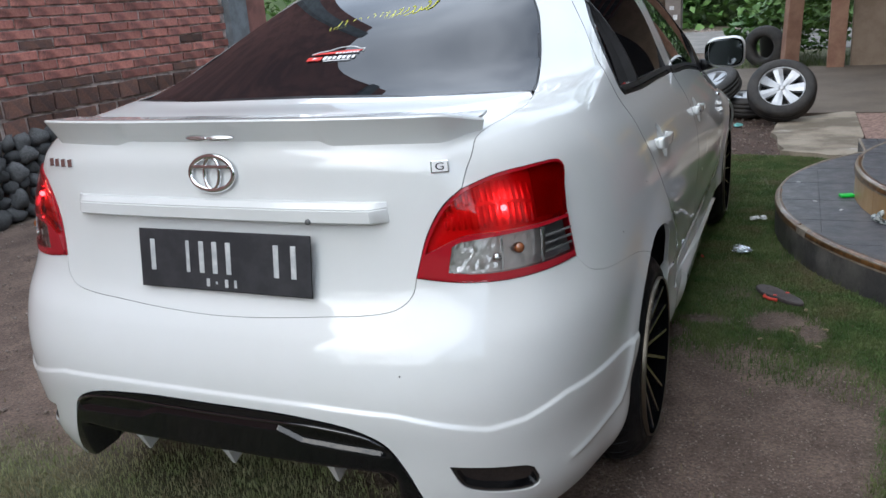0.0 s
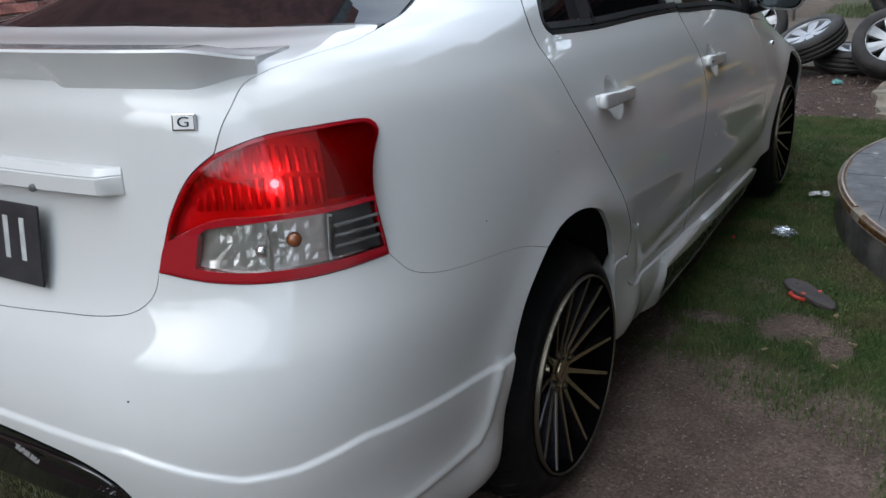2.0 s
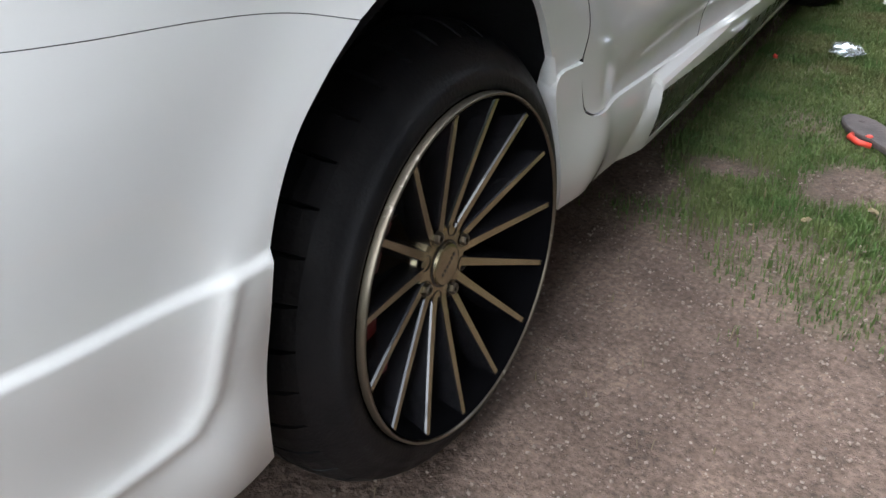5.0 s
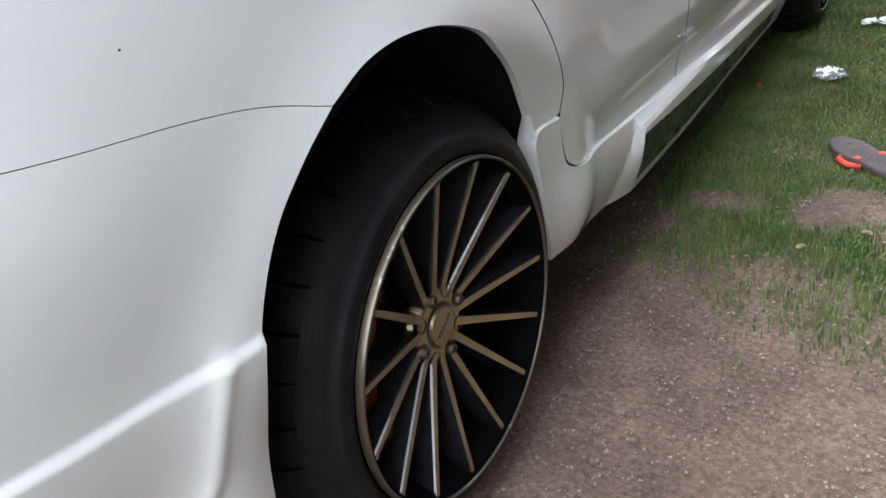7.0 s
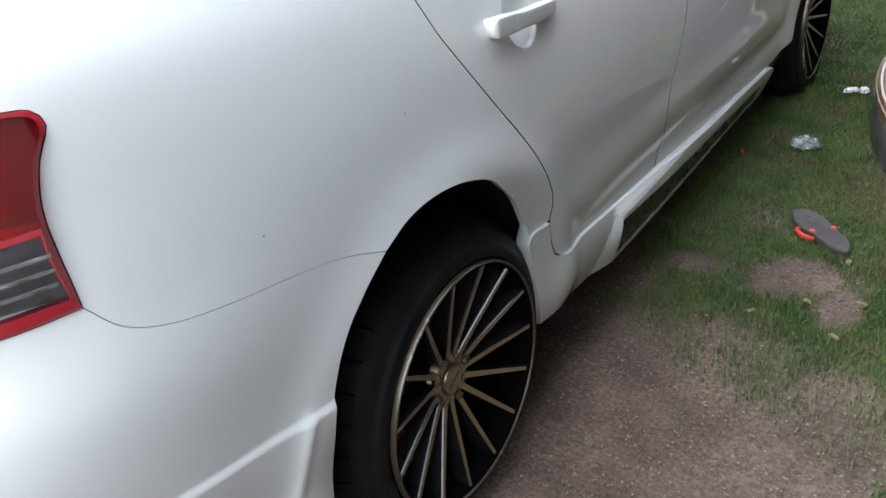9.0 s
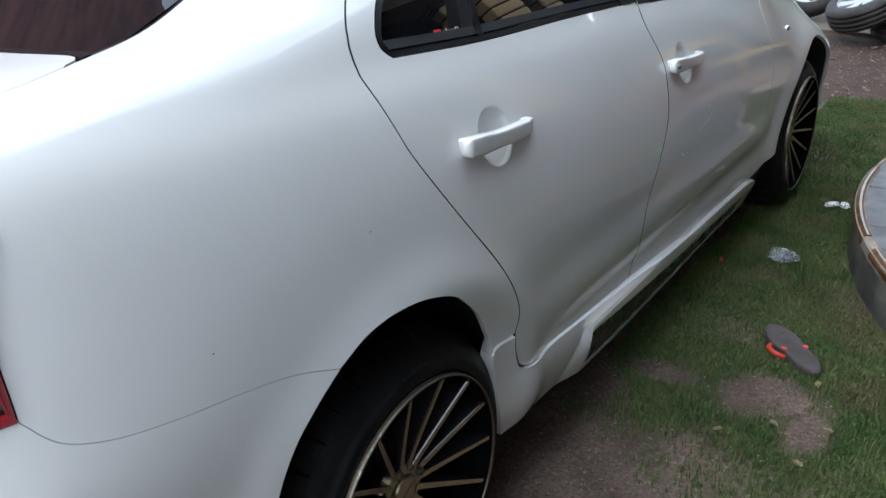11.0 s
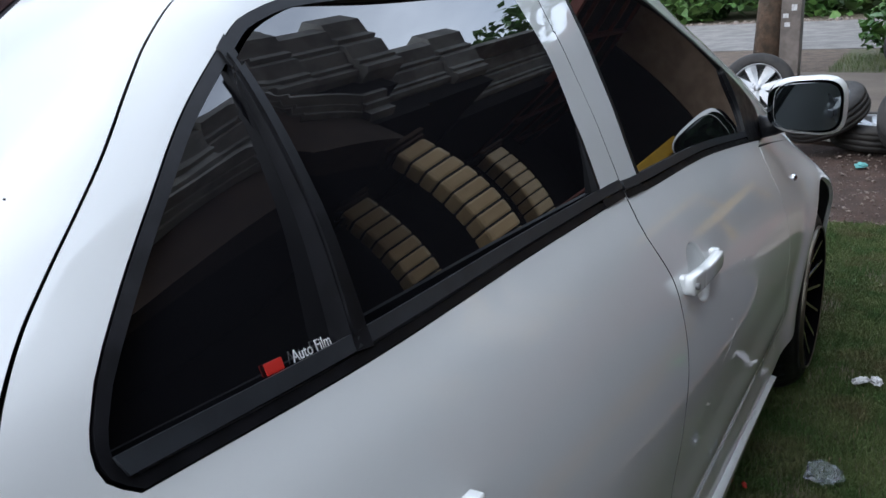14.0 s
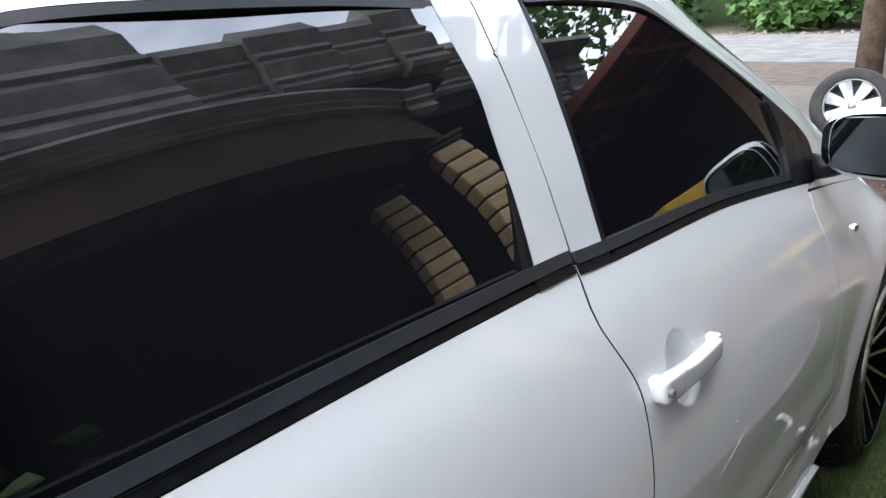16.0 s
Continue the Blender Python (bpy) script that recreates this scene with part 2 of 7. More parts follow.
GRAVEL = mat("pink_gravel", (0.33, 0.22, 0.18), 0.9, color2=(0.16, 0.10, 0.08), scale=38, mix=(0.42, 0.58), bump=0.8, bump_scale=70)
ROAD = mat("worn_road", (0.21, 0.195, 0.18), 0.9, color2=(0.14, 0.13, 0.122), scale=2.5, bump=0.5, bump_scale=30, fine=0.2)
TILE_TOP = mat("slate_tile", (0.058, 0.058, 0.066), 0.45, color2=(0.086, 0.082, 0.086), scale=9, bump=0.25, bump_scale=35, rough_var=0.14, per_object=0.08, fine=0.1)
TILE_RISER = mat("riser_tile", (0.050, 0.048, 0.050), 0.5, color2=(0.085, 0.080, 0.078), scale=7, bump=0.3, bump_scale=40, color3=(0.16, 0.15, 0.14), scale3=4.0, mix3=(0.52, 0.70), per_object=0.12)
TAN_TILE = mat("tan_tile", (0.40, 0.255, 0.115), 0.35, color2=(0.33, 0.195, 0.08), scale=6, per_object=0.10, rough_var=0.08)
GROUT = mat("grout", (0.30, 0.26, 0.21), 0.9, color2=(0.20, 0.165, 0.13), scale=20, bump=0.3, bump_scale=90)
BAMBOO = mat("brown_edging", (0.060, 0.026, 0.009), 0.3, coat=0.2, color2=(0.15, 0.070, 0.022), scale=26, mix=(0.42, 0.6), per_object=0.15)
MORTAR = mat("mortar", (0.60, 0.50, 0.45), 0.95, color2=(0.24, 0.19, 0.165), scale=12, bump=0.5, bump_scale=60)
RED_BRICK = mat("red_brick_piece", (0.48, 0.20, 0.155), 0.9, color2=(0.36, 0.135, 0.105), scale=11, bump=0.6, bump_scale=45, per_object=0.35, fine=0.2, color3=(0.11, 0.055, 0.05), scale3=4.0, mix3=(0.56, 0.68))
DARK_BRICK = mat("dark_brick_piece", (0.11, 0.065, 0.055), 0.9, color2=(0.17, 0.085, 0.06), scale=9, bump=0.7, bump_scale=40, per_object=0.4, fine=0.2)
RIVER = mat("river_stone", (0.105, 0.105, 0.105), 0.8, color2=(0.055, 0.055, 0.055), scale=7, bump=0.5, bump_scale=30, per_object=0.4)
WALL_REST = mat("brick_wall_rest", (0.28, 0.125, 0.10), 0.9, color2=(0.17, 0.08, 0.065), scale=3.5, bump=0.4, bump_scale=20)
GREY_POST = mat("grey_render", (0.20, 0.22, 0.23), 0.85, color2=(0.14, 0.15, 0.155), scale=8)
WOOD = mat("raw_timber", (0.27, 0.155, 0.105), 0.75, color2=(0.20, 0.105, 0.07), scale=5, bump=0.3, bump_scale=30, per_object=0.15)
BARK = mat("bark", (0.13, 0.085, 0.055), 0.9, color2=(0.07, 0.05, 0.035), scale=9, bump=0.9, bump_scale=22, bump_dist=0.03)
BOARD = mat("weathered_board", (0.22, 0.19, 0.17), 0.85, color2=(0.15, 0.13, 0.115), scale=6, bump=0.3, bump_scale=30)
BEIGE = mat("beige_render", (0.29, 0.225, 0.17), 0.85, color2=(0.22, 0.165, 0.12), scale=3, bump=0.2, bump_scale=20)
LEAF = mat("leaf", (0.060, 0.135, 0.028), 0.5, color2=(0.11, 0.19, 0.05), scale=1.5, spec=0.4)
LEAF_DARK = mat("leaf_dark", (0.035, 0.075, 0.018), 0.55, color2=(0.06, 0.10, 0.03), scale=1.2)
ALLOY = mat("silver_alloy", (0.42, 0.43, 0.44), 0.34, 0.6, color2=(0.34, 0.35, 0.36), scale=10)
OLD_RUBBER = mat("old_rubber", (0.017, 0.0165, 0.016), 0.7, color2=(0.036, 0.032, 0.029), scale=9, bump=0.3, bump_scale=60)
BEAM = mat("brown_plaster", (0.085, 0.062, 0.047), 0.8, color2=(0.055, 0.040, 0.032), scale=2, spec=0.1, color3=(0.12, 0.085, 0.06), scale3=1.2, mix3=(0.55, 0.7))
PALE_WALL = mat("pale_plaster", (0.60, 0.60, 0.59), 0.85, color2=(0.50, 0.50, 0.49), scale=2.0, bump=0.2, bump_scale=25)
CORNICE = mat("cornice_plaster", (0.34, 0.34, 0.325), 0.75, color2=(0.20, 0.20, 0.19), scale=3, bump=0.2, bump_scale=20)
COL_TILE = mat("column_tile", (0.70, 0.54, 0.31), 0.35, color2=(0.60, 0.45, 0.25), scale=5, per_object=0.12)
# near-black base holds the shade inside the porch and under the canopy
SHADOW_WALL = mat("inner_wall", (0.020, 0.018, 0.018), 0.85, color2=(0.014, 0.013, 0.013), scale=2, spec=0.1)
YELLOW = mat("yellow_paint", (0.55, 0.33, 0.015), 0.45, color2=(0.48, 0.28, 0.012), scale=5)
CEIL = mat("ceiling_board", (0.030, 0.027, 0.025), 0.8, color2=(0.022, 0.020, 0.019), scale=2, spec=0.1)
REDWOOD = mat("red_beam", (0.16, 0.045, 0.03), 0.6, color2=(0.12, 0.035, 0.022), scale=4)
SOLE = mat("sandal_sole", (0.050, 0.042, 0.042), 0.8, color2=(0.075, 0.062, 0.060), scale=18, bump=0.3, bump_scale=90)
STRAP_RED = mat("red_strap", (0.55, 0.05, 0.03), 0.5)
PLASTIC = glass_mat("clear_plastic", (0.86, 0.90, 0.94), 0.10, 1.15, 0.92)
PAPER = mat("white_litter", (0.72, 0.72, 0.72), 0.7, color2=(0.5, 0.5, 0.5), scale=20)
GREEN_PL = mat("green_plastic", (0.02, 0.50, 0.05), 0.35)
TEAL = mat("teal_cloth", (0.16, 0.42, 0.40), 0.8)
PATTERN = mat("patterned_sandal", (0.45, 0.47, 0.46), 0.7, color2=(0.09, 0.12, 0.13), scale=55, mix=(0.45, 0.55))
BLACK_PL = mat("black_plastic", (0.02, 0.02, 0.02), 0.5)
RED_PETAL = mat("red_petal", (0.45, 0.03, 0.03), 0.6)


# ---- the car's skin: nested rings from sill to roof, u runs from the tail round the side to the nose, v from sill to roof ----
def smooth01(x):
    x = np.clip(x, 0, 1)
    return x * x * (3 - 2 * x)


# tail y, tail z, half width, side z, nose y, nose z, share of the belt's fall
RINGS_LOW = [
    (-0.830, 0.170, 0.790, 0.190, 3.36, 0.20, 0.0),
    (-0.885, 0.290, 0.825, 0.290, 3.38, 0.30, 0.0),
    (-0.905, 0.440, 0.832, 0.410, 3.38, 0.42, 0.0),
    (-0.905, 0.560, 0.842, 0.540, 3.37, 0.52, 0.1),
    (-0.875, 0.655, 0.848, 0.650, 3.36, 0.58, 0.3),
    (-0.825, 0.740, 0.843, 0.750, 3.35, 0.63, 0.5),
    (-0.798, 0.860, 0.825, 0.850, 3.33, 0.67, 0.75),
    (-0.785, 0.970, 0.803, 0.920, 3.30, 0.70, 0.9),
    (-0.770, 1.040, 0.774, 0.985, 3.20, 0.76, 1.0),
]
RINGS_UP = [
    (-0.725, 1.080, 0.742, 1.035, 3.05, 0.85, 1.0),
    (-0.570, 1.098, 0.716, 1.085, 2.88, 0.92, 0.9),
    (-0.375, 1.112, 0.690, 1.135, 2.68, 0.98, 0.7),
    (-0.130, 1.215, 0.655, 1.198, 2.42, 1.10, 0.5),
    (0.130, 1.320, 0.610, 1.278, 2.15, 1.24, 0.3),
    (0.330, 1.390, 0.562, 1.350, 1.95, 1.34, 0.1),
    (0.480, 1.420, 0.490, 1.400, 1.82, 1.38, 0.0),
    (0.700, 1.438, 0.350, 1.430, 1.60, 1.42, 0.0),
    (0.900, 1.445, 0.004, 1.445, 1.35, 1.44, 0.0),
]
U_REAR, U_SIDE, U_END = 1.6, 3.4, 5.0
NU, NV = 800, 640


def ring_line(row, us, n=4.0):
    yr, zr, w, zs, yf, zf, fall = row
    mid = (yr + yf) / 2
    yc, yn = min(yr + 1.0, mid - 0.05), max(yf - 1.0, mid + 0.05)
    th = np.clip(us / U_REAR, 0, 1) * np.pi / 2
    tn = np.clip((U_END - us) / (U_END - U_SIDE), 0, 1) * np.pi / 2

    def rad(a):
        return (np.abs(np.sin(a)) ** n + np.abs(np.cos(a)) ** n) ** (-1 / n)

    side = np.clip((us - U_REAR) / (U_SIDE - U_REAR), 0, 1)
    y = yc + (yn - yc) * side
    x = np.full_like(us, w)
    rear, nose = us < U_REAR, us > U_SIDE
    x = np.where(rear, w * rad(th) * np.sin(th), np.where(nose, w * rad(tn) * np.sin(tn), x))
    y = np.where(rear, yc - (yc - yr) * rad(th) * np.cos(th), np.where(nose, yn + (yf - yn) * rad(tn) * np.cos(tn), y))
    drop = fall * (0.03 * (y - 0.1) + 0.045 * np.maximum(0, y - 0.8) ** 2)
    z = zs - drop
    z = z + (zr - z) * (1 - smooth01((th - 0.35) / 0.95)) * rear
    z = z + (zf - z) * (1 - smooth01(tn / 1.3)) * nose
    return np.stack([x, y, z], -1)


def spline_rows(ctrl, keys, at):
    """Catmull-Rom through rows of points."""
    d = np.gradient(ctrl, keys, axis=0)
    k = np.clip(np.searchsorted(keys, at, side="right") - 1, 0, len(keys) - 2)
    h = (keys[k + 1] - keys[k])[:, None, None]
    t = ((at - keys[k]) / (keys[k + 1] - keys[k]))[:, None, None]
    a, b, da, db = ctrl[k], ctrl[k + 1], d[k] * h, d[k + 1] * h
    return (2 * t**3 - 3 * t**2 + 1) * a + (t**3 - 2 * t**2 + t) * da + (-2 * t**3 + 3 * t**2) * b + (t**3 - t**2) * db


US = np.linspace(0, U_END, NU)
ctrl = np.stack([ring_line(r, US) for r in RINGS_LOW + RINGS_UP])
mid_line = ctrl[:, np.searchsorted(US, 2.0)]
V_KEYS = np.r_[0, np.cumsum(np.linalg.norm(np.diff(mid_line, axis=0), axis=1))]
V_END = V_KEYS[-1]
VS = np.linspace(0, V_END, NV)
SKIN = spline_rows(ctrl, V_KEYS, VS)  # NV x NU x 3


def skin_normals(s):
    du, dv = np.gradient(s, axis=1), np.gradient(s, axis=0)
    n = np.cross(du, dv)
    return n / np.maximum(np.linalg.norm(n, axis=-1, keepdims=True), 1e-9)


def line_gap(u, v, pts):
    """How far (u, v) lies from a polyline."""
    best = np.full(np.shape(u), 9.0)
    for (a0, b0), (a1, b1) in zip(pts[:-1], pts[1:]):
        du, dv = a1 - a0, b1 - b0
        t = np.clip(((u - a0) * du + (v - b0) * dv) / (du * du + dv * dv), 0, 1)
        best = np.minimum(best, np.hypot(u - a0 - t * du, v - b0 - t * dv))
    return best


KIT_LIP = [(0.0, 0.330), (0.30, 0.330), (0.51, 0.322), (0.62, 0.298), (0.70, 0.284), (0.78, 0.294), (0.88, 0.326), (1.0, 0.331), (1.15, 0.334), (1.20, 0.338)]
KIT_END = [(1.154, 0.334), (1.118, 0.225), (1.095, 0.196), (1.06, 0.184), (0.99, 0.172), (0.90, 0.155)]
HANDLES = [(0.292, 0.881), (1.199, 0.841)]


def bump_skin(s):
    """Flared arches, kit lips, sill crease and handle dishes, pushed along the normal."""
    x, y, z = s[..., 0], s[..., 1], s[..., 2]
    n = skin_normals(s)
    uu, vv = np.meshgrid(US, VS)
    out = np.zeros_like(x)
    for hub in (0.0, 2.55):
        r = np.hypot(y - hub, z - 0.30)
        out += 0.016 * np.exp(-(((r - 0.39) / 0.06) ** 2)) * smooth01((x - 0.6) / 0.1) * smooth01((z - 0.15) / 0.2)
    lip = np.interp(uu, [p[0] for p in KIT_LIP], [p[1] for p in KIT_LIP])
    below = lip - vv
    tail = 1 - smooth01((uu - 1.19) / 0.06)
    out += 0.0065 * smooth01((below + 0.004) / 0.011) * (1 - smooth01((below - 0.02) / 0.12)) * tail
    out += 0.005 * np.exp(-((line_gap(uu, vv, KIT_END) / 0.008) ** 2)) * tail
    side = smooth01((uu - 1.72) / 0.34) * (1 - smooth01((uu - 3.1) / 0.1))
    out += side * 0.007 * np.exp(-(((vv - 0.30) / 0.055) ** 2))
    out -= side * 0.006 * np.exp(-(((vv - 0.215) / 0.03) ** 2))
    return s + n * out[..., None]


SKIN = bump_skin(SKIN)
SKIN_N = skin_normals(SKIN)


def on_skin(u, v, lift=0.0):
    """Points of the skin at (u, v), u below zero on the other side."""
    u, v = np.asarray(u, float), np.asarray(v, float)
    sgn = np.where(u < 0, -1.03, 1.0)
    fu = np.clip(np.abs(u) / U_END * (NU - 1), 0, NU - 1.001)
    fv = np.clip(v / V_END * (NV - 1), 0, NV - 1.001)
    iu, iv = fu.astype(int), fv.astype(int)
    a, b = (fu - iu)[..., None], (fv - iv)[..., None]

    def pick(t):
        return (1 - b) * ((1 - a) * t[iv, iu] + a * t[iv, iu + 1]) + b * ((1 - a) * t[iv + 1, iu] + a * t[iv + 1, iu + 1])

    p = pick(SKIN) + np.asarray(lift)[..., None] * pick(SKIN_N)
    p[..., 0] *= sgn
    return p


# ---- end of skin ----
# ---- panels cut from the skin ----
from mathutils.geometry import delaunay_2d_cdt


def chain(pts, step=0.012):
    """A smooth line through a few (u, v) points."""
    p = np.array(pts, float)
    if len(p) == 2:
        n = max(2, int(np.linalg.norm(p[1] - p[0]) / step) + 1)
        return p[0] + (p[1] - p[0]) * np.linspace(0, 1, n)[:, None]
    out = []
    for k in range(len(p) - 1):
        a, b = p[k], p[k + 1]
        m0 = (b - p[max(k - 1, 0)]) * (0.5 if k else 1.0)
        m1 = (p[min(k + 2, len(p) - 1)] - a) * (0.5 if k + 2 < len(p) else 1.0)
        n = max(2, int(np.linalg.norm(b - a) / step) + 1)
        t = np.linspace(0, 1, n, endpoint=False)[:, None]
        out.append((2 * t**3 - 3 * t**2 + 1) * a + (t**3 - 2 * t**2 + t) * m0 + (-2 * t**3 + 3 * t**2) * b + (t**3 - t**2) * m1)
    out.append(p[-1:])
    return np.concatenate(out)


def loop_of(*chains):
    """Chains put end to end as one closed loop, counterclockwise."""
    p = np.concatenate([np.asarray(c, float) for c in chains])
    keep = np.linalg.norm(p - np.roll(p, 1, axis=0), axis=1) > 1e-4
    p = p[keep]
    area = np.sum(p[:, 0] * np.roll(p[:, 1], -1) - np.roll(p[:, 0], -1) * p[:, 1])
    return p if area > 0 else p[::-1]


def both(half):
    """A loop over both sides from the chain of one side that begins and ends on the middle line."""
    h = np.asarray(half, float)
    return loop_of(h, (h * (-1, 1))[::-1])


def inside(pts, loop):
    x, y = pts[:, 0][:, None], pts[:, 1][:, None]
    a, b = loop, np.roll(loop, -1, axis=0)
    cond = (a[:, 1] > y) != (b[:, 1] > y)
    cut = a[:, 0] + (y - a[:, 1]) * (b[:, 0] - a[:, 0]) / np.where(b[:, 1] == a[:, 1], 1e-12, b[:, 1] - a[:, 1])
    return (np.sum(cond & (x < cut), axis=1) % 2) == 1


def near(pts, loop):
    a, b = loop[None], np.roll(loop, -1, axis=0)[None]
    d = b - a
    t = np.clip(np.sum((pts[:, None] - a) * d, -1) / np.maximum(np.sum(d * d, -1), 1e-12), 0, 1)
    return np.min(np.linalg.norm(pts[:, None] - a - t[..., None] * d, axis=-1), axis=1)


def shrink(loop, by):
    nx, pv = np.roll(loop, -1, axis=0), np.roll(loop, 1, axis=0)
    t = nx - pv
    t /= np.maximum(np.linalg.norm(t, axis=1, keepdims=True), 1e-9)
    return loop + by * np.stack([-t[:, 1], t[:, 0]], -1)


def panel_bm(loop, res=0.016, holes=(), lift=0.0, flange=0.012, gap=0.0011, dome=None, extra=None):
    """A bmesh of the skin inside the loop, with its edge turned in."""
    loops = [shrink(loop, gap)] + [shrink(h, -gap) for h in holes]
    lo, hi = loop.min(0), loop.max(0)
    gu, gv = np.meshgrid(np.arange(lo[0], hi[0], res), np.arange(lo[1], hi[1], res))
    gu[1::2] += res / 2
    pts = np.stack([gu.ravel(), gv.ravel()], -1)
    ok = inside(pts, loops[0])
    for h in loops[1:]:
        ok &= ~inside(pts, h)
    pts = pts[ok]
    for lp in loops:
        far = np.concatenate([near(c, lp) for c in np.array_split(pts, max(1, len(pts) // 2000))]) if len(pts) else np.zeros(0)
        pts = pts[far > 0.45 * res]
    if extra is not None:
        ok = inside(extra, loops[0])
        for lp in loops:
            ok &= near(extra, lp) > 0.003
        extra = extra[ok]
        pts = np.concatenate([pts[np.concatenate([np.min(np.hypot(c[:, None, 0] - extra[None, :, 0], c[:, None, 1] - extra[None, :, 1]), axis=1) for c in np.array_split(pts, max(1, len(pts) // 400))]) > 0.4 * res], extra])
    edges, base = [], 0
    for lp in loops:
        n = len(lp)
        edges += [(base + k, base + (k + 1) % n) for k in range(n)]
        base += n
    allp = np.concatenate(loops + [pts])
    vs, _, fs, _, _, _ = delaunay_2d_cdt([Vector(p) for p in allp], edges, [], 0, 1e-6, False)
    uv = np.array([tuple(v) for v in vs])
    tri = np.array([f for f in fs if len(f) == 3])
    cen = uv[tri].mean(1)
    ok = inside(cen, loops[0])
    for h in loops[1:]:
        ok &= ~inside(cen, h)
    tri = tri[ok]
    up = np.full(len(uv), lift, float)
    if dome is not None:
        up = up + dome(uv)
    p3 = on_skin(uv[:, 0], uv[:, 1], up)
    bm = bmesh.new()
    verts = [bm.verts.new(p) for p in p3]
    for a, b, c in tri:
        # u runs to the nose on the right, so turn the faces outwards
        try:
            bm.faces.new((verts[a], verts[b], verts[c]))
        except ValueError:
            pass
    bmesh.ops.delete(bm, geom=[v for v in bm.verts if not v.link_faces], context="VERTS")
    bm.normal_update()
    flip = []
    for f in bm.faces:
        c = f.calc_center_median()
        out = Vector((c.x, (c.y - 1.2) * 0.5, (c.z - 0.6) * 0.9))
        if f.normal.dot(out) < 0:
            flip.append(f)
    if len(flip) > len(bm.faces) / 2:
        bmesh.ops.reverse_faces(bm, faces=bm.faces[:])
    if flange:
        bm.normal_update()
        rim = [e for e in bm.edges if e.is_boundary]
        norm = {v: v.normal.copy() for e in rim for v in e.verts}
        ext = bmesh.ops.extrude_edge_only(bm, edges=rim)
        for f in [g for g in ext["geom"] if isinstance(g, bmesh.types.BMFace)]:
            f.material_index = 1
        for v in [g for g in ext["geom"] if isinstance(g, bmesh.types.BMVert)]:
            src = next((e.other_vert(v) for e in v.link_edges if e.other_vert(v) in norm), None)
            if src:
                v.co = v.co - flange * norm[src]
        # keep the turned-in edge crisp
        for e in rim:
            if e.is_valid:
                e.smooth = False
    return bm


def panel(name, loop, material, parent, label="", shade_edge=False, **kw):
    ob = part(name, panel_bm(loop, **kw), material, parent, label, smooth=True)
    # turned-in edges take a dark colour in place of the seam's shade
    if shade_edge:
        ob.data.materials.append(GAP)
    else:
        for f in ob.data.polygons:
            f.material_index = 0
    return ob


def true_glass(bm, axis=0, deg=2):
    """Lays a pane on one smooth bowed surface, as real glass is."""
    p = np.array([tuple(v.co) for v in bm.verts])
    a, b = [p[:, i] for i in range(3) if i != axis]
    ma, mb = a.mean(), b.mean()
    terms = np.stack([(a - ma) ** i * (b - mb) ** j for i in range(deg + 1) for j in range(deg + 1 - i)], -1)
    c = np.linalg.lstsq(terms, p[:, axis], rcond=None)[0]
    for v, q in zip(bm.verts, terms @ c):
        v.co[axis] = q
    return bm


def bow_pane(y, z):
    """How far out the rear door's glass stands, bowed from belt to roof."""
    a, b = y - 0.6433, z - 1.14815
    return 0.6670 + 0.032 * a - 0.460 * b - 0.009 * a * a + 0.087 * a * b - 0.635 * b * b - 0.208 * b**3


def bowed_glass(bm, s, shift=None):
    """The main pane; with a shift, the quarter glass, which stands between that bow and the body's skin."""
    for v in bm.verts:
        bow = bow_pane(v.co.y, v.co.z)
        v.co.x = s * (bow if shift is None else 0.5 * (bow + shift) + 0.5 * abs(v.co.x))
    return bm


def cut_side(loop, keep_front):
    """The part of a (y, z) loop before or behind the divider bar."""
    off = lambda p: (p[0] - 0.361 - 0.205 * (p[1] - 1.038)) * (1 if keep_front else -1)
    out = []
    for p, q in zip(loop, np.roll(loop, -1, axis=0)):
        dp, dq = off(p), off(q)
        if dp >= 0:
            out.append(p)
        if dp * dq < 0:
            out.append(p + (q - p) * dp / (dp - dq))
    return np.array(out)


car = empty("car", "white sedan with a body kit and black wheels on the grass", "car")

# seams, in (u, v); the upper ones from straight side-view (y, z) lines
COARSE = SKIN[::8, ::8]


def on_uv(y, z):
    """The (u, v) of the side skin at a given y and z."""
    d = np.where(COARSE[..., 0] > 0.42, np.hypot(COARSE[..., 1] - y, COARSE[..., 2] - z), 9)
    j, i = np.unravel_index(np.argmin(d), d.shape)
    u, v = US[::8][i], VS[::8][j]
    for _ in range(14):
        e = 0.002
        p, pu, pv = on_skin(np.array([u, u + e, u]), np.array([v, v, v + e]))
        jac = np.array([[(pu - p)[1], (pv - p)[1]], [(pu - p)[2], (pv - p)[2]]]) / e
        if abs(np.linalg.det(jac)) < 1e-5:
            break
        step = np.clip(np.linalg.solve(jac, np.array([y - p[1], z - p[2]])), -0.05, 0.05)
        u, v = u + step[0], v + step[1]
    return (float(u), float(v))


def side(pts, step=0.02):
    """A smooth (y, z) line laid on the side skin."""
    return [on_uv(a, b) for a, b in chain(pts, step)]


def side_loop(loop):
    return np.array([on_uv(a, b) for a, b in loop])


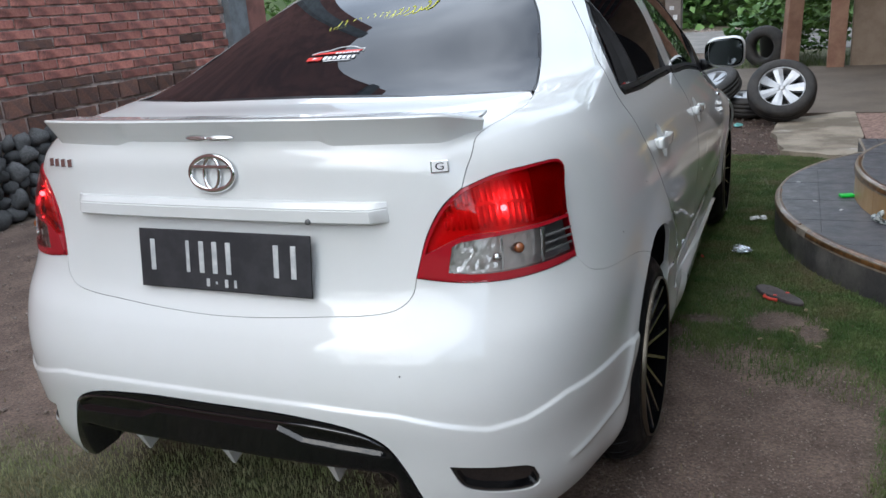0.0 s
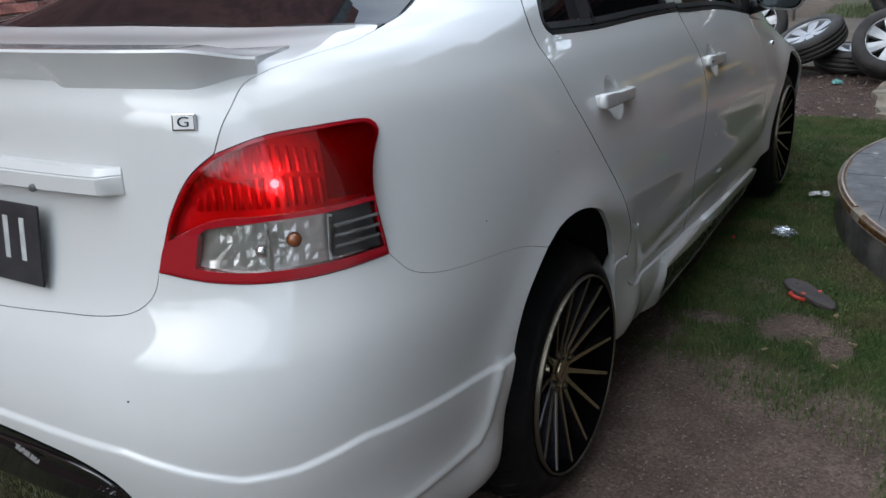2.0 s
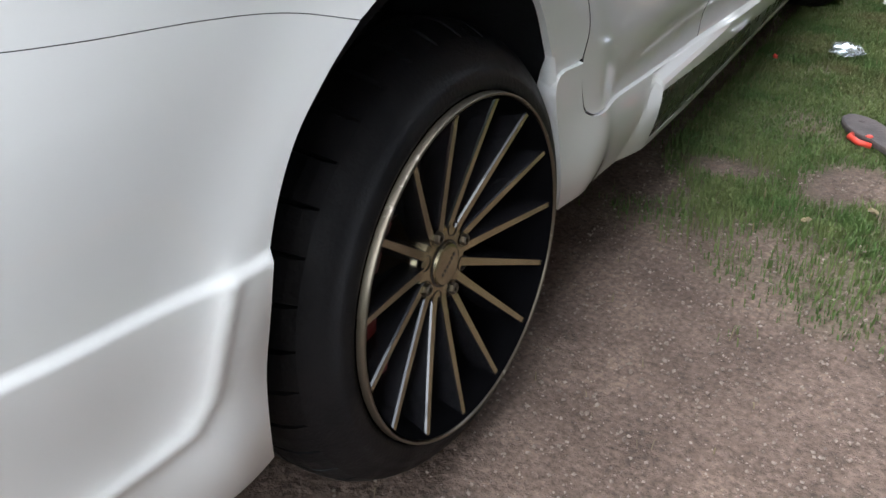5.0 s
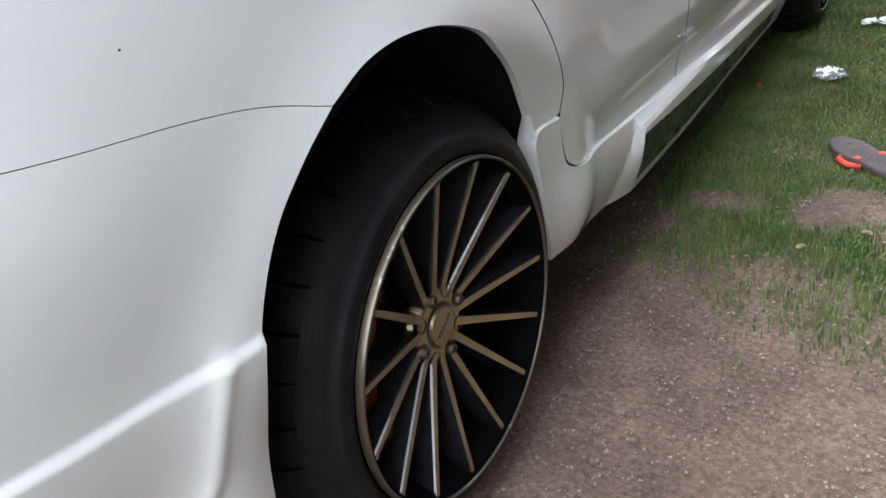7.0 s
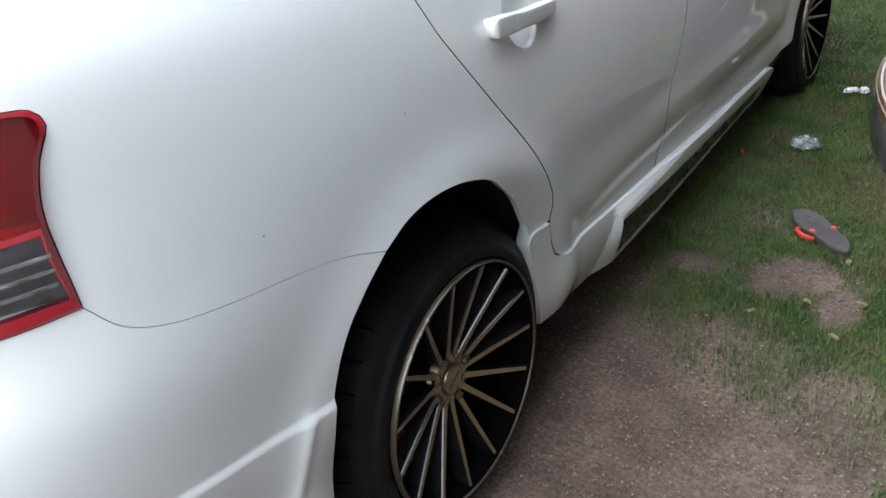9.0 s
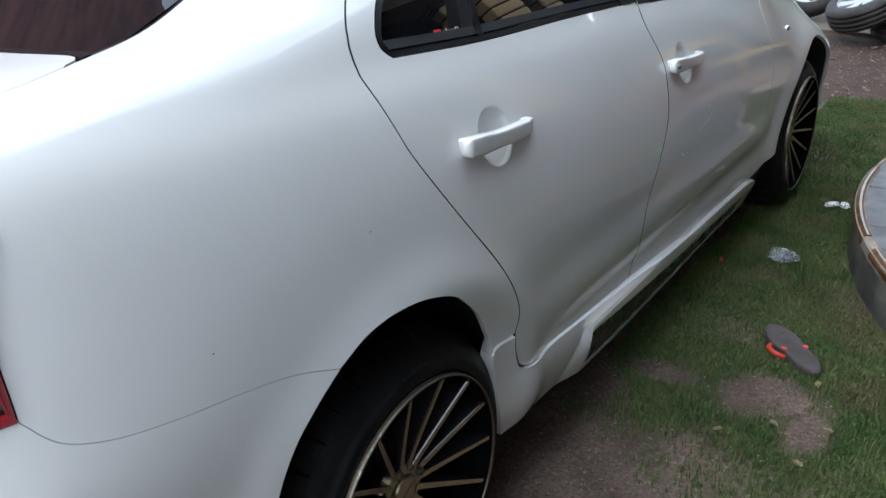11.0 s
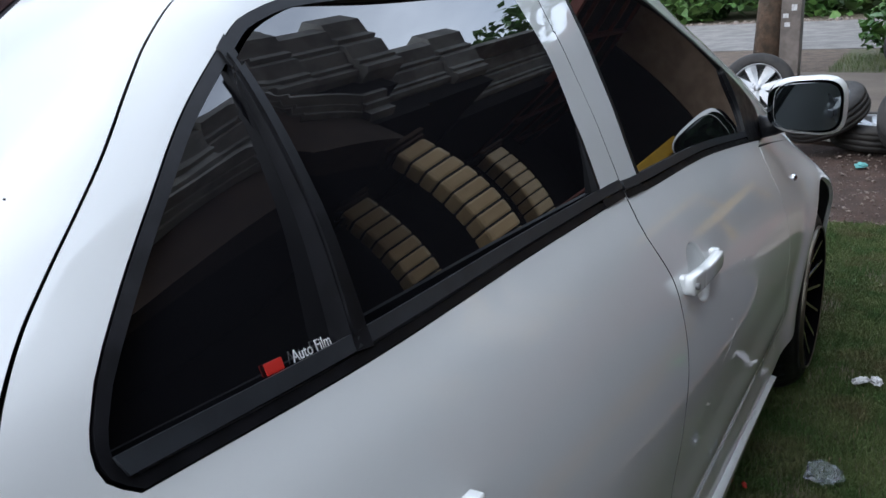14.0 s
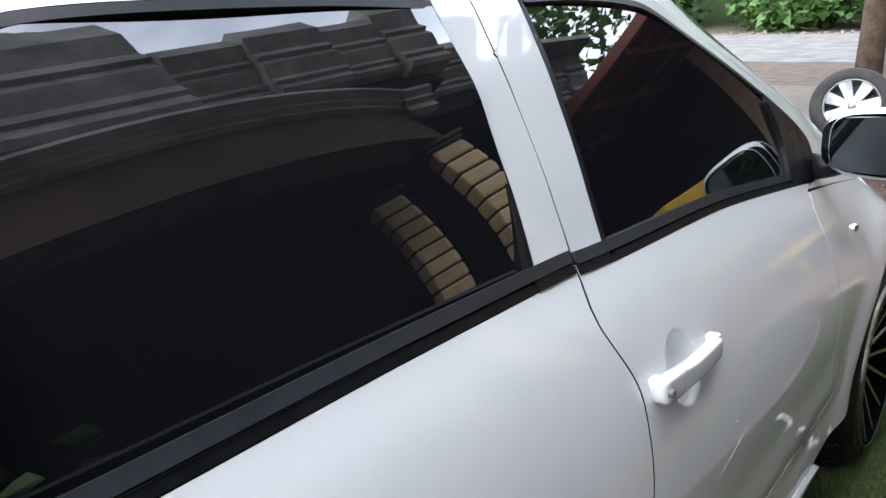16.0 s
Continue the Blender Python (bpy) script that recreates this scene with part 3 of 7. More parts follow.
DOOR_YZ = [(0.300, 0.495), (0.301, 0.555), (0.248, 0.650), (0.126, 0.811), (0.070, 0.896), (0.050, 0.942), (0.028, 1.020), (0.027, 1.043), (0.034, 1.076), (0.056, 1.108),
           (0.094, 1.139), (0.141, 1.170), (0.231, 1.227), (0.302, 1.276), (0.360, 1.314), (0.418, 1.346), (0.470, 1.362)]
ROOF_YZ = [(0.470, 1.362), (0.56, 1.372), (0.80, 1.377), (1.078, 1.374)]
GAP_YZ = [(1.047, 0.996), (1.036, 0.950), (1.068, 0.869), (1.066, 0.813), (1.050, 0.732), (1.005, 0.640), (0.945, 0.520), (0.935, 0.453), (0.946, 0.412), (0.900, 0.353)]
PILLAR_YZ = [(1.047, 0.996), (1.056, 1.046), (1.072, 1.177), (1.078, 1.300), (1.078, 1.374)]
DOOR_SEAM, ROOF_EDGE, DOOR_GAP = side(DOOR_YZ), side(ROOF_YZ), side(GAP_YZ)
PILLAR_GAP = side(PILLAR_YZ, 0.006)
ARCH = [(1.281, 0.498), (1.325, 0.522), (1.387, 0.530), (1.472, 0.519), (1.568, 0.485), (1.647, 0.421), (1.697, 0.349), (1.712, 0.306)]
ARCH_TAIL = [(1.281, 0.498), (1.243, 0.459), (1.214, 0.415), (1.192, 0.341), (1.178, 0.247), (1.161, 0.159), (1.150, 0.085)]
BUMPER_SEAM = [(0.889, 0.607), (0.925, 0.574), (0.973, 0.556), (1.036, 0.546), (1.125, 0.536), (1.202, 0.522), (1.281, 0.498)]
LAMP_TOP = [(0.655, 0.746), (0.737, 0.770), (0.812, 0.780), (0.868, 0.785)]
LAMP_SIDE = [(0.868, 0.785), (0.893, 0.783), (0.902, 0.766), (0.886, 0.735), (0.876, 0.700), (0.878, 0.665), (0.889, 0.607)]
LAMP_BASE = [(0.889, 0.607), (0.809, 0.600), (0.725, 0.598), (0.633, 0.603), (0.537, 0.616)]
LAMP_IN = [(0.537, 0.616), (0.548, 0.645), (0.568, 0.683), (0.605, 0.718), (0.655, 0.746)]
LID_SIDE = [(0.655, 0.746), (0.674, 0.780), (0.694, 0.812), (0.712, 0.850), (0.738, 0.872), (0.790, 0.912), (0.818, 0.955), (0.822, 1.000)]
GLASS_SIDE = [(0.822, 1.000), (0.805, 1.100), (0.780, 1.205), (0.735, 1.338), (0.700, 1.406), (0.660, 1.470)]
LID_BOTTOM = [(0.0, 0.519), (0.02, 0.519), (0.10, 0.5215), (0.207, 0.528), (0.328, 0.538), (0.414, 0.544), (0.480, 0.554), (0.515, 0.572), (0.531, 0.592), (0.537, 0.616)]
WIN_YZ = [[(0.118, 1.043), (0.373, 1.028), (0.70, 1.020), (0.964, 1.011)], [(0.964, 1.011), (0.985, 1.10), (0.997, 1.20), (1.000, 1.326)],
          [(1.000, 1.326), (0.85, 1.336), (0.718, 1.340), (0.60, 1.341), (0.53, 1.338), (0.490, 1.331), (0.455, 1.321), (0.430, 1.308)],
          [(0.430, 1.308), (0.332, 1.253), (0.248, 1.197), (0.147, 1.126), (0.118, 1.100), (0.102, 1.078), (0.101, 1.058), (0.118, 1.043)]]
FWIN_YZ = [[(1.128, 0.996), (1.55, 0.968), (1.957, 0.918), (2.13, 0.892)], [(2.13, 0.892), (2.20, 0.955), (2.150, 1.010), (1.963, 1.114), (1.775, 1.210), (1.600, 1.288), (1.500, 1.310), (1.400, 1.320)],
           [(1.400, 1.320), (1.30, 1.325), (1.184, 1.326)], [(1.184, 1.326), (1.178, 1.250), (1.163, 1.160), (1.145, 1.080), (1.128, 0.996)]]


def sgn(pts, s):
    return [(s * a, b) for a, b in pts]


def dish_points(centre, s):
    """Rings of points round a handle's dish."""
    out = []
    for rr in (*np.arange(0.004, 0.040, 0.005), *np.arange(0.041, 0.056, 0.0017), 0.060, 0.065):
        n = max(6, int(2 * math.pi * rr / 0.0042))
        out += [on_uv(centre[0] + rr * math.cos(2 * math.pi * k / n), centre[1] + rr * math.sin(2 * math.pi * k / n)) for k in range(n)]
    return np.array(out) * (s, 1)


QUARTER = []  # how far the quarter glass stands out from the main pane's bow


def dish(uv):
    """The round hollows behind the two pull handles."""
    p = on_skin(np.abs(uv[:, 0]), uv[:, 1])
    out = np.zeros(len(uv))
    for hy, hz in HANDLES:
        r = np.hypot(p[:, 1] - hy, p[:, 2] - hz)
        out -= (p[:, 0] > 0.6) * (0.006 * (1 - smooth01((r - 0.0455) / 0.0050)) + 0.013 * np.clip(1 - (r / 0.048) ** 2, 0, 1))
    return out


def side_panels(s):
    """Quarter panel, doors, fender, glass and skirt on one side."""
    c = lambda p: chain(sgn(p, s))
    quarter = loop_of(c(DOOR_SEAM), c([DOOR_SEAM[-1], (0.78, 1.505), (0.660, 1.470)]), c(GLASS_SIDE[::-1]), c(LID_SIDE[::-1]), c(LAMP_TOP), c(LAMP_SIDE),
                      c(BUMPER_SEAM), c(ARCH), c([(1.712, 0.306), DOOR_SEAM[0]]))
    panel("quarter_panel", quarter, PAINT, car, res=0.014, gap=0.0005)
    rear_yz = loop_of(*[chain(p, 0.02) for p in WIN_YZ])
    flip = lambda lp: lp * (s, 1) if s > 0 else (lp * (s, 1))[::-1]
    rear_win = flip(side_loop(rear_yz))
    door_low = [DOOR_GAP[-1], (2.11, 0.182), (1.989, 0.189), (1.84, 0.203), (1.797, 0.218), (1.780, 0.250), DOOR_SEAM[0]]
    rear_door = loop_of(c(DOOR_SEAM), c(ROOF_EDGE), c(PILLAR_GAP[::-1]), c(DOOR_GAP), c(door_low))
    rd = panel("rear_door", rear_door, PAINT, car, res=0.012 if s > 0 else 0.03, holes=[rear_win], gap=0.0019, flange=0.006, shade_edge=True, extra=dish_points(HANDLES[0], s), dome=dish)
    front_yz = loop_of(*[chain(p, 0.025) for p in FWIN_YZ])
    front_win = flip(side_loop(front_yz))
    door_front = [DOOR_GAP[-1], (2.60, 0.148), (3.02, 0.128), (3.07, 0.20), (3.10, 0.45), (3.12, 0.70), (3.20, 0.80), (3.34, 0.853)]
    fpil = [(3.34, 0.853), (3.66, 0.92), (3.87, 1.02), (3.92, 1.20), (3.955, 1.34), (3.90, 1.46), (3.72, 1.505)]
    ftop = side([(1.47, 1.362), (1.30, 1.370), (1.078, 1.374)])
    fpil = fpil + ftop
    front_door = loop_of(c(DOOR_GAP), c(door_front), c(fpil), c(PILLAR_GAP[::-1]))
    fd = panel("front_door", front_door, PAINT, car, res=0.014 if s > 0 else 0.03, holes=[front_win], gap=0.0012, flange=0.006, shade_edge=True, extra=dish_points(HANDLES[1], s), dome=dish)
    # arch over the front wheel
    farch = [on_uv(2.55 + 0.375 * math.cos(a), 0.305 + 0.385 * math.sin(a)) for a in np.linspace(math.pi * 0.98, 0.05, 14)]
    fender = loop_of(c([(3.02, 0.128), (3.07, 0.20), (3.10, 0.45), (3.12, 0.70), (3.20, 0.80), (3.34, 0.853)]), c([(3.34, 0.853), (3.8, 0.86), (4.6, 0.86)]),
                     c([(4.6, 0.86), (4.62, 0.5), (4.55, 0.1)]), c([(4.55, 0.1), farch[-1]]), c(farch[::-1]), c([farch[0], (3.10, 0.128), (3.02, 0.128)]))
    panel("front_fender", fender, PAINT, car, res=0.022)
    # black frame round the rear door's glass, the divider bar and the panes
    frame_in = flip(side_loop(shrink(rear_yz, 0.009)))
    part("window_frame", panel_bm(rear_win, res=0.012, holes=[frame_in], lift=0.001, gap=0.0, flange=0.034), TRIM, rd, "matte black window surround", smooth=True)
    bar = flip(side_loop(loop_of(chain([(0.348, 1.040), (0.381, 1.165), (0.409, 1.298)], 0.02), chain([(0.409, 1.298), (0.426, 1.308)], 0.02), chain([(0.426, 1.308), (0.402, 1.175), (0.371, 1.036)], 0.02), chain([(0.371, 1.036), (0.348, 1.040)], 0.02))))
    part("divider_bar", panel_bm(bar, res=0.010, lift=0.004, gap=0, flange=0.034), TRIM, rd, "black upright bar between two panes", smooth=True)
    bar = flip(side_loop(loop_of(chain([(0.352, 1.052), (0.384, 1.165), (0.411, 1.290)], 0.02), chain([(0.411, 1.290), (0.416, 1.290)], 0.02), chain([(0.416, 1.290), (0.390, 1.165), (0.358, 1.052)], 0.02), chain([(0.358, 1.052), (0.352, 1.052)], 0.02))))
    part("divider_rib", panel_bm(bar, res=0.010, lift=0.007, gap=0, flange=0.004), TRIM, rd, smooth=True)
    for front in (True, False):
        lit = flip(side_loop(cut_side(shrink(rear_yz, 0.009), front)))
        pane = panel_bm(lit, res=0.016, lift=-0.006, gap=-0.006, flange=0.0)
        if not front:
            QUARTER.append(min(abs(v.co.x) - bow_pane(v.co.y, v.co.z) for v in pane.verts) + 0.004)
        part("window_pane", bowed_glass(pane, s, None if front else QUARTER[-1]), TINT, rd, "dark tinted window glass" if front else "dark tinted quarter glass", smooth=True)
    belt = flip(side_loop(loop_of(chain([(0.112, 1.054), (0.373, 1.0395), (0.70, 1.0315), (0.962, 1.0225), (1.044, 1.0190)], 0.02), chain([(1.044, 1.0190), (1.046, 1.0325)], 0.02), chain([(1.046, 1.0325), (0.965, 1.036), (0.70, 1.045), (0.373, 1.053), (0.108, 1.068)], 0.02), chain([(0.108, 1.068), (0.112, 1.054)], 0.02))))
    part("belt_moulding", panel_bm(belt, res=0.010, lift=0.004, gap=0, flange=0.010), BELT, rd, smooth=True)
    fin = flip(side_loop(shrink(front_yz, 0.010)))
    part("window_frame", panel_bm(front_win, res=0.014, holes=[fin], lift=0.001, gap=0.0, flange=0.010), TRIM, fd, "matte black window surround", smooth=True)
    part("window_pane", true_glass(panel_bm(fin, res=0.018, lift=-0.006, gap=-0.006, flange=0.0)), TINT, fd, "dark tinted window glass", smooth=True)
    belt = flip(side_loop(loop_of(chain([(1.052, 1.0145), (1.135, 1.008), (1.55, 0.980), (1.957, 0.930)], 0.02), chain([(1.957, 0.930), (1.957, 0.944)], 0.02), chain([(1.957, 0.944), (1.55, 0.994), (1.138, 1.022), (1.054, 1.0285)], 0.02), chain([(1.054, 1.0285), (1.052, 1.0145)], 0.02))))
    part("belt_moulding", panel_bm(belt, res=0.010, lift=0.004, gap=0, flange=0.010), BELT, fd, smooth=True)
    for own, ends in ((rd, ((0.958, 1.010), (1.0445, 1.0065), (1.0445, 1.0185), (0.958, 1.0222))), (fd, ((1.0525, 1.0025), (1.134, 0.996), (1.134, 1.0075), (1.0525, 1.014)))):
        strip = flip(side_loop(loop_of(*[chain([ends[k], ends[(k + 1) % 4]], 0.02) for k in range(4)])))
        part("belt_end", panel_bm(strip, res=0.010, lift=0.002, gap=0, flange=0.006), TRIM, own, smooth=True)
    sail = flip(side_loop(loop_of(chain([(1.957, 0.922), (2.12, 0.900)], 0.02), chain([(2.12, 0.900), (2.185, 0.955), (2.14, 1.008), (1.975, 1.100)], 0.02), chain([(1.975, 1.100), (1.985, 0.993), (1.957, 0.922)], 0.02))))
    part("mirror_sail", panel_bm(sail, res=0.014, lift=0.003, gap=0, flange=0.010), TRIM, fd, smooth=True)
    # side skirt with its black insert
    ins = loop_of(c([(2.035, 0.150), (2.30, 0.128), (2.70, 0.098), (3.0, 0.080)]), c([(3.0, 0.080), (3.0, 0.020)]), c([(3.0, 0.020), (2.5, 0.026), (2.02, 0.046)]), c([(2.02, 0.046), (2.035, 0.150)]))
    skirt = loop_of(c([(1.762, 0.3170), (1.7765, 0.251), (1.7925, 0.2205), (1.839, 0.2045), (1.989, 0.1880), (2.11, 0.1810), (2.231, 0.1755), (2.60, 0.1470), (3.02, 0.1268)]), c([(3.02, 0.1268), (3.09, 0.10), (3.08, 0.0)]),
                    c([(3.08, 0.004), (2.5, 0.004), (2.05, 0.020), (1.93, 0.030), (1.80, 0.055), (1.732, 0.062)]), c([(1.732, 0.062), (1.728, 0.20), (1.713, 0.3045), (1.762, 0.3170)]))
    def proud(uv):
        """The skirt steps out before its insert, over a sharp slanting facet."""
        au, v = np.abs(uv[:, 0]), uv[:, 1]
        a = np.interp(v, [0.02, 0.15], [1.925, 2.022])
        b = np.interp(v, [0.02, 0.15], [2.012, 2.034])
        return (0.017 - 0.011 * smooth01((au - 2.1) / 0.8)) * np.clip((au - a) / (b - a), 0, 1) * smooth01((0.185 - v) / 0.025)

    sk = panel("side_skirt", skirt, PAINT, car, "white side skirt with a black insert", res=0.008, holes=[ins], lift=0.006, dome=proud, flange=0.030)
    sk.data.set_sharp_from_angle(angle=0.22)
    lu = np.arange(1.85, 3.02, 0.02)
    lv = np.interp(lu, [1.841, 1.989, 2.11, 2.231, 2.60, 3.02], [0.2015, 0.1880, 0.1810, 0.1755, 0.1470, 0.1268]) - 0.0012
    rise = 0.006 + proud(np.stack([lu, lv], -1))
    bm = bmesh.new()
    runs = [[bm.verts.new(p) for p in on_skin(s * lu, lv + dv, up)] for dv, up in ((0.0, rise), (0.002, rise - 0.002), (0.0045, np.full(len(lu), -0.003)), (0.006, np.full(len(lu), -0.012)))]
    for a, b in zip(runs[:-1], runs[1:]):
        for k in range(len(lu) - 1):
            bm.faces.new((a[k], a[k + 1], b[k + 1], b[k]))
    bmesh.ops.recalc_face_normals(bm, faces=bm.faces[:])
    part("skirt_ledge", bm, PAINT, sk, smooth=True)
    lip_line = np.array(chain([(1.732, 0.066), (1.728, 0.20), (1.715, 0.300), (1.700, 0.345)], 0.012))
    edge3 = on_skin(s * lip_line[:, 0], lip_line[:, 1], np.full(len(lip_line), 0.004))
    bm = bmesh.new()
    cols = []
    for k, q in enumerate(edge3):
        w = 0.036 * (1 - 0.55 * smooth01((k / len(edge3) - 0.75) / 0.25))
        cols.append([bm.verts.new((q[0] - s * a * w, q[1] + b, q[2])) for a, b in ((0.0, 0.0005), (0.25, -0.003), (0.8, 0.000), (1.0, 0.010))])
    for a, b in zip(cols[:-1], cols[1:]):
        for i in range(3):
            bm.faces.new((a[i], a[i + 1], b[i + 1], b[i]))
    bmesh.ops.recalc_face_normals(bm, faces=bm.faces[:])
    part("arch_return", bm, PAINT, sk, smooth=True)
    part("skirt_insert", panel_bm(ins, res=0.014, lift=0.0045, gap=0.0, flange=0.01, dome=proud), INSERT, sk, "black plastic insert", smooth=True)
    # tail lamp
    lamp = loop_of(c(LAMP_TOP), c(LAMP_SIDE), c(LAMP_BASE), c(LAMP_IN))
    seal = part("tail_lamp", panel_bm(lamp, res=0.010, lift=0.0025, gap=0.0010, flange=0.02, holes=[shrink(lamp, 0.0080)]), RED_RIM, car, "red and clear tail lamp, lit", smooth=True)
    red_top = loop_of(c([(0.560, 0.655), (0.578, 0.684), (0.612, 0.716), (0.660, 0.741), (0.74, 0.764), (0.815, 0.774), (0.865, 0.779), (0.888, 0.777), (0.895, 0.763), (0.880, 0.735), (0.870, 0.700), (0.870, 0.688)]),
                      c([(0.870, 0.688), (0.80, 0.683), (0.715, 0.681), (0.640, 0.679), (0.560, 0.655)]))
    rim_red = loop_of(c([(0.5595, 0.654), (0.640, 0.678), (0.715, 0.680), (0.80, 0.682), (0.870, 0.687)]), c([(0.870, 0.687), (0.872, 0.660), (0.883, 0.612)]),
                      c([(0.883, 0.612), (0.809, 0.604), (0.725, 0.602), (0.633, 0.607), (0.543, 0.620)]), c([(0.543, 0.620), (0.551, 0.640), (0.5595, 0.654)]))
    clear = loop_of(c([(0.605, 0.623), (0.614, 0.655), (0.628, 0.669), (0.715, 0.674), (0.795, 0.676)]), c([(0.795, 0.676), (0.868, 0.681)]), c([(0.868, 0.681), (0.870, 0.655), (0.880, 0.620)]),
                    c([(0.880, 0.620), (0.80, 0.615), (0.711, 0.614), (0.650, 0.617), (0.605, 0.623)]))
    puff = lambda uv: 0.010 * np.sin(np.clip((uv[:, 1] - 0.60) / 0.18, 0, 1) * np.pi)
    part("red_lens", panel_bm(red_top, res=0.010, lift=0.004, gap=0.0, flange=0.006, dome=puff), RED_LENS, seal, "glossy red lens", smooth=True)
    part("red_lens", panel_bm(rim_red, res=0.010, lift=0.004, gap=0.0, flange=0.016, holes=[clear], dome=puff), RED_RIM, seal, "glossy red lens border", smooth=True)
    part("clear_lens", panel_bm(clear, res=0.010, lift=0.003, gap=0.0, flange=0.0, dome=puff), CLEAR_LENS, seal, "clear lens over silver reflectors", smooth=True)
    part("lamp_back", panel_bm(lamp, res=0.007, lift=-0.014, gap=0.001, flange=0.0), LAMP_BACK, seal, "silver reflector bowl behind the red lens", smooth=False)
    part("reflector", panel_bm(clear, res=0.008, lift=-0.008, gap=-0.003, flange=0.0), REFLECTOR, seal, "faceted silver reflector", smooth=False)
    # bulbs and ribs behind the lenses
    for bu, bv, col, rr in ((0.705, 0.640, SILVER, 0.010), (0.752, 0.650, AMBER, 0.012)):
        bm = bmesh.new()
        q = on_skin(np.array(s * bu), np.array(bv), np.array(0.004))
        bmesh.ops.create_uvsphere(bm, u_segments=16, v_segments=10, radius=rr, matrix=Matrix.Translation(q))
        part("bulb", bm, col, seal, smooth=True)
    for k, vv in enumerate((0.632, 0.645, 0.658)):
        rib = loop_of(c([(0.808, vv), (0.872, vv + 0.004)]), c([(0.872, vv + 0.004), (0.872, vv + 0.0075)]), c([(0.872, vv + 0.0075), (0.808, vv + 0.0035)]), c([(0.808, vv + 0.0035), (0.808, vv)]))
        part("rib", panel_bm(rib, res=0.01, lift=0.006, gap=0, flange=0.004, dome=puff), GREY_PLASTIC, seal, smooth=True)
    bar = loop_of(c([(0.797, 0.618), (0.800, 0.674)]), c([(0.800, 0.674), (0.806, 0.674)]), c([(0.806, 0.674), (0.803, 0.618)]), c([(0.803, 0.618), (0.797, 0.618)]))
    part("divider", panel_bm(bar, res=0.01, lift=0.006, gap=0, flange=0.006, dome=puff), SILVER, seal, smooth=True)
    bar = loop_of(c([(0.712, 0.618), (0.714, 0.672)]), c([(0.714, 0.672), (0.718, 0.672)]), c([(0.718, 0.672), (0.716, 0.618)]), c([(0.716, 0.618), (0.712, 0.618)]))
    part("divider", panel_bm(bar, res=0.01, lift=0.004, gap=0, flange=0.006, dome=puff), SILVER, seal, smooth=True)
    # lit lamp inside the red lens
    for bu, bv, lit, rr in ((0.735, 0.712, LAMP_LIT, 0.0065),):
        bm = bmesh.new()
        q = on_skin(np.array(s * bu), np.array(bv), np.array(-0.002))
        bmesh.ops.create_uvsphere(bm, u_segments=16, v_segments=10, radius=rr, matrix=Matrix.Translation(q))
        part("bulb", bm, lit, seal, "lit tail bulb", smooth=True)
    # upright flutes behind the red and the clear lens
    for k in range(15):
        fu = 0.612 + 0.0135 * k
        top = 0.690 + 0.066 * max(0.0, 1 - ((fu - 0.735) / 0.135) ** 2) ** 0.5
        for lo, hi in ((0.687, 0.5 * (0.687 + top) - 0.003), (0.5 * (0.687 + top) + 0.003, top)):
            if hi - lo < 0.006:
                continue
            bm = bmesh.new()
            tube(bm, on_skin(np.full(3, s * fu), np.linspace(lo, hi, 3), np.full(3, -0.011)), 0.0034, 6)
            part("flute", bm, LAMP_BACK, seal, smooth=True)
    r_f = random.Random(2)
    for u0, u1, nu_ in ((0.622, 0.708, 9), (0.720, 0.794, 8)):
        bm = bmesh.new()
        for row in range(5):
            for k in range(nu_):
                ua, ub = u0 + (u1 - u0) * k / nu_, u0 + (u1 - u0) * (k + 0.94) / nu_
                va = 0.622 + 0.0098 * row
                up = np.array([r_f.uniform(-0.0052, -0.0033) for _ in range(4)]) - 0.004 * math.sin(math.pi * (row + 0.5) / 5)
                bm.faces.new([bm.verts.new(q) for q in on_skin(s * np.array([ua, ub, ub, ua]), np.array([va, va, va + 0.0092, va + 0.0092]), up)])
        part("reflector_facets", bm, REFLECTOR, seal)
    shade_loop = loop_of(c([(0.806, 0.620), (0.806, 0.676)]), c([(0.806, 0.676), (0.868, 0.681)]), c([(0.868, 0.681), (0.870, 0.655), (0.879, 0.622)]), c([(0.879, 0.622), (0.806, 0.620)]))
    part("lamp_side", panel_bm(shade_loop, res=0.01, lift=-0.004, gap=0, flange=0.0), GREY_PLASTIC, seal, "smoke grey ribbed lamp side", smooth=True)
    dark = loop_of(c([(0.808, 0.690), (0.812, 0.774)]), c([(0.812, 0.774), (0.865, 0.780), (0.888, 0.778)]), c([(0.888, 0.778), (0.8965, 0.764), (0.881, 0.735), (0.871, 0.700)]), c([(0.871, 0.700), (0.871, 0.692), (0.808, 0.690)]))
    part("lamp_side", panel_bm(dark, res=0.01, lift=-0.008, gap=0, flange=0.0), DEEP_RED, seal, smooth=True)
    return rd, fd


DOORS = side_panels(1)
side_panels(-1)

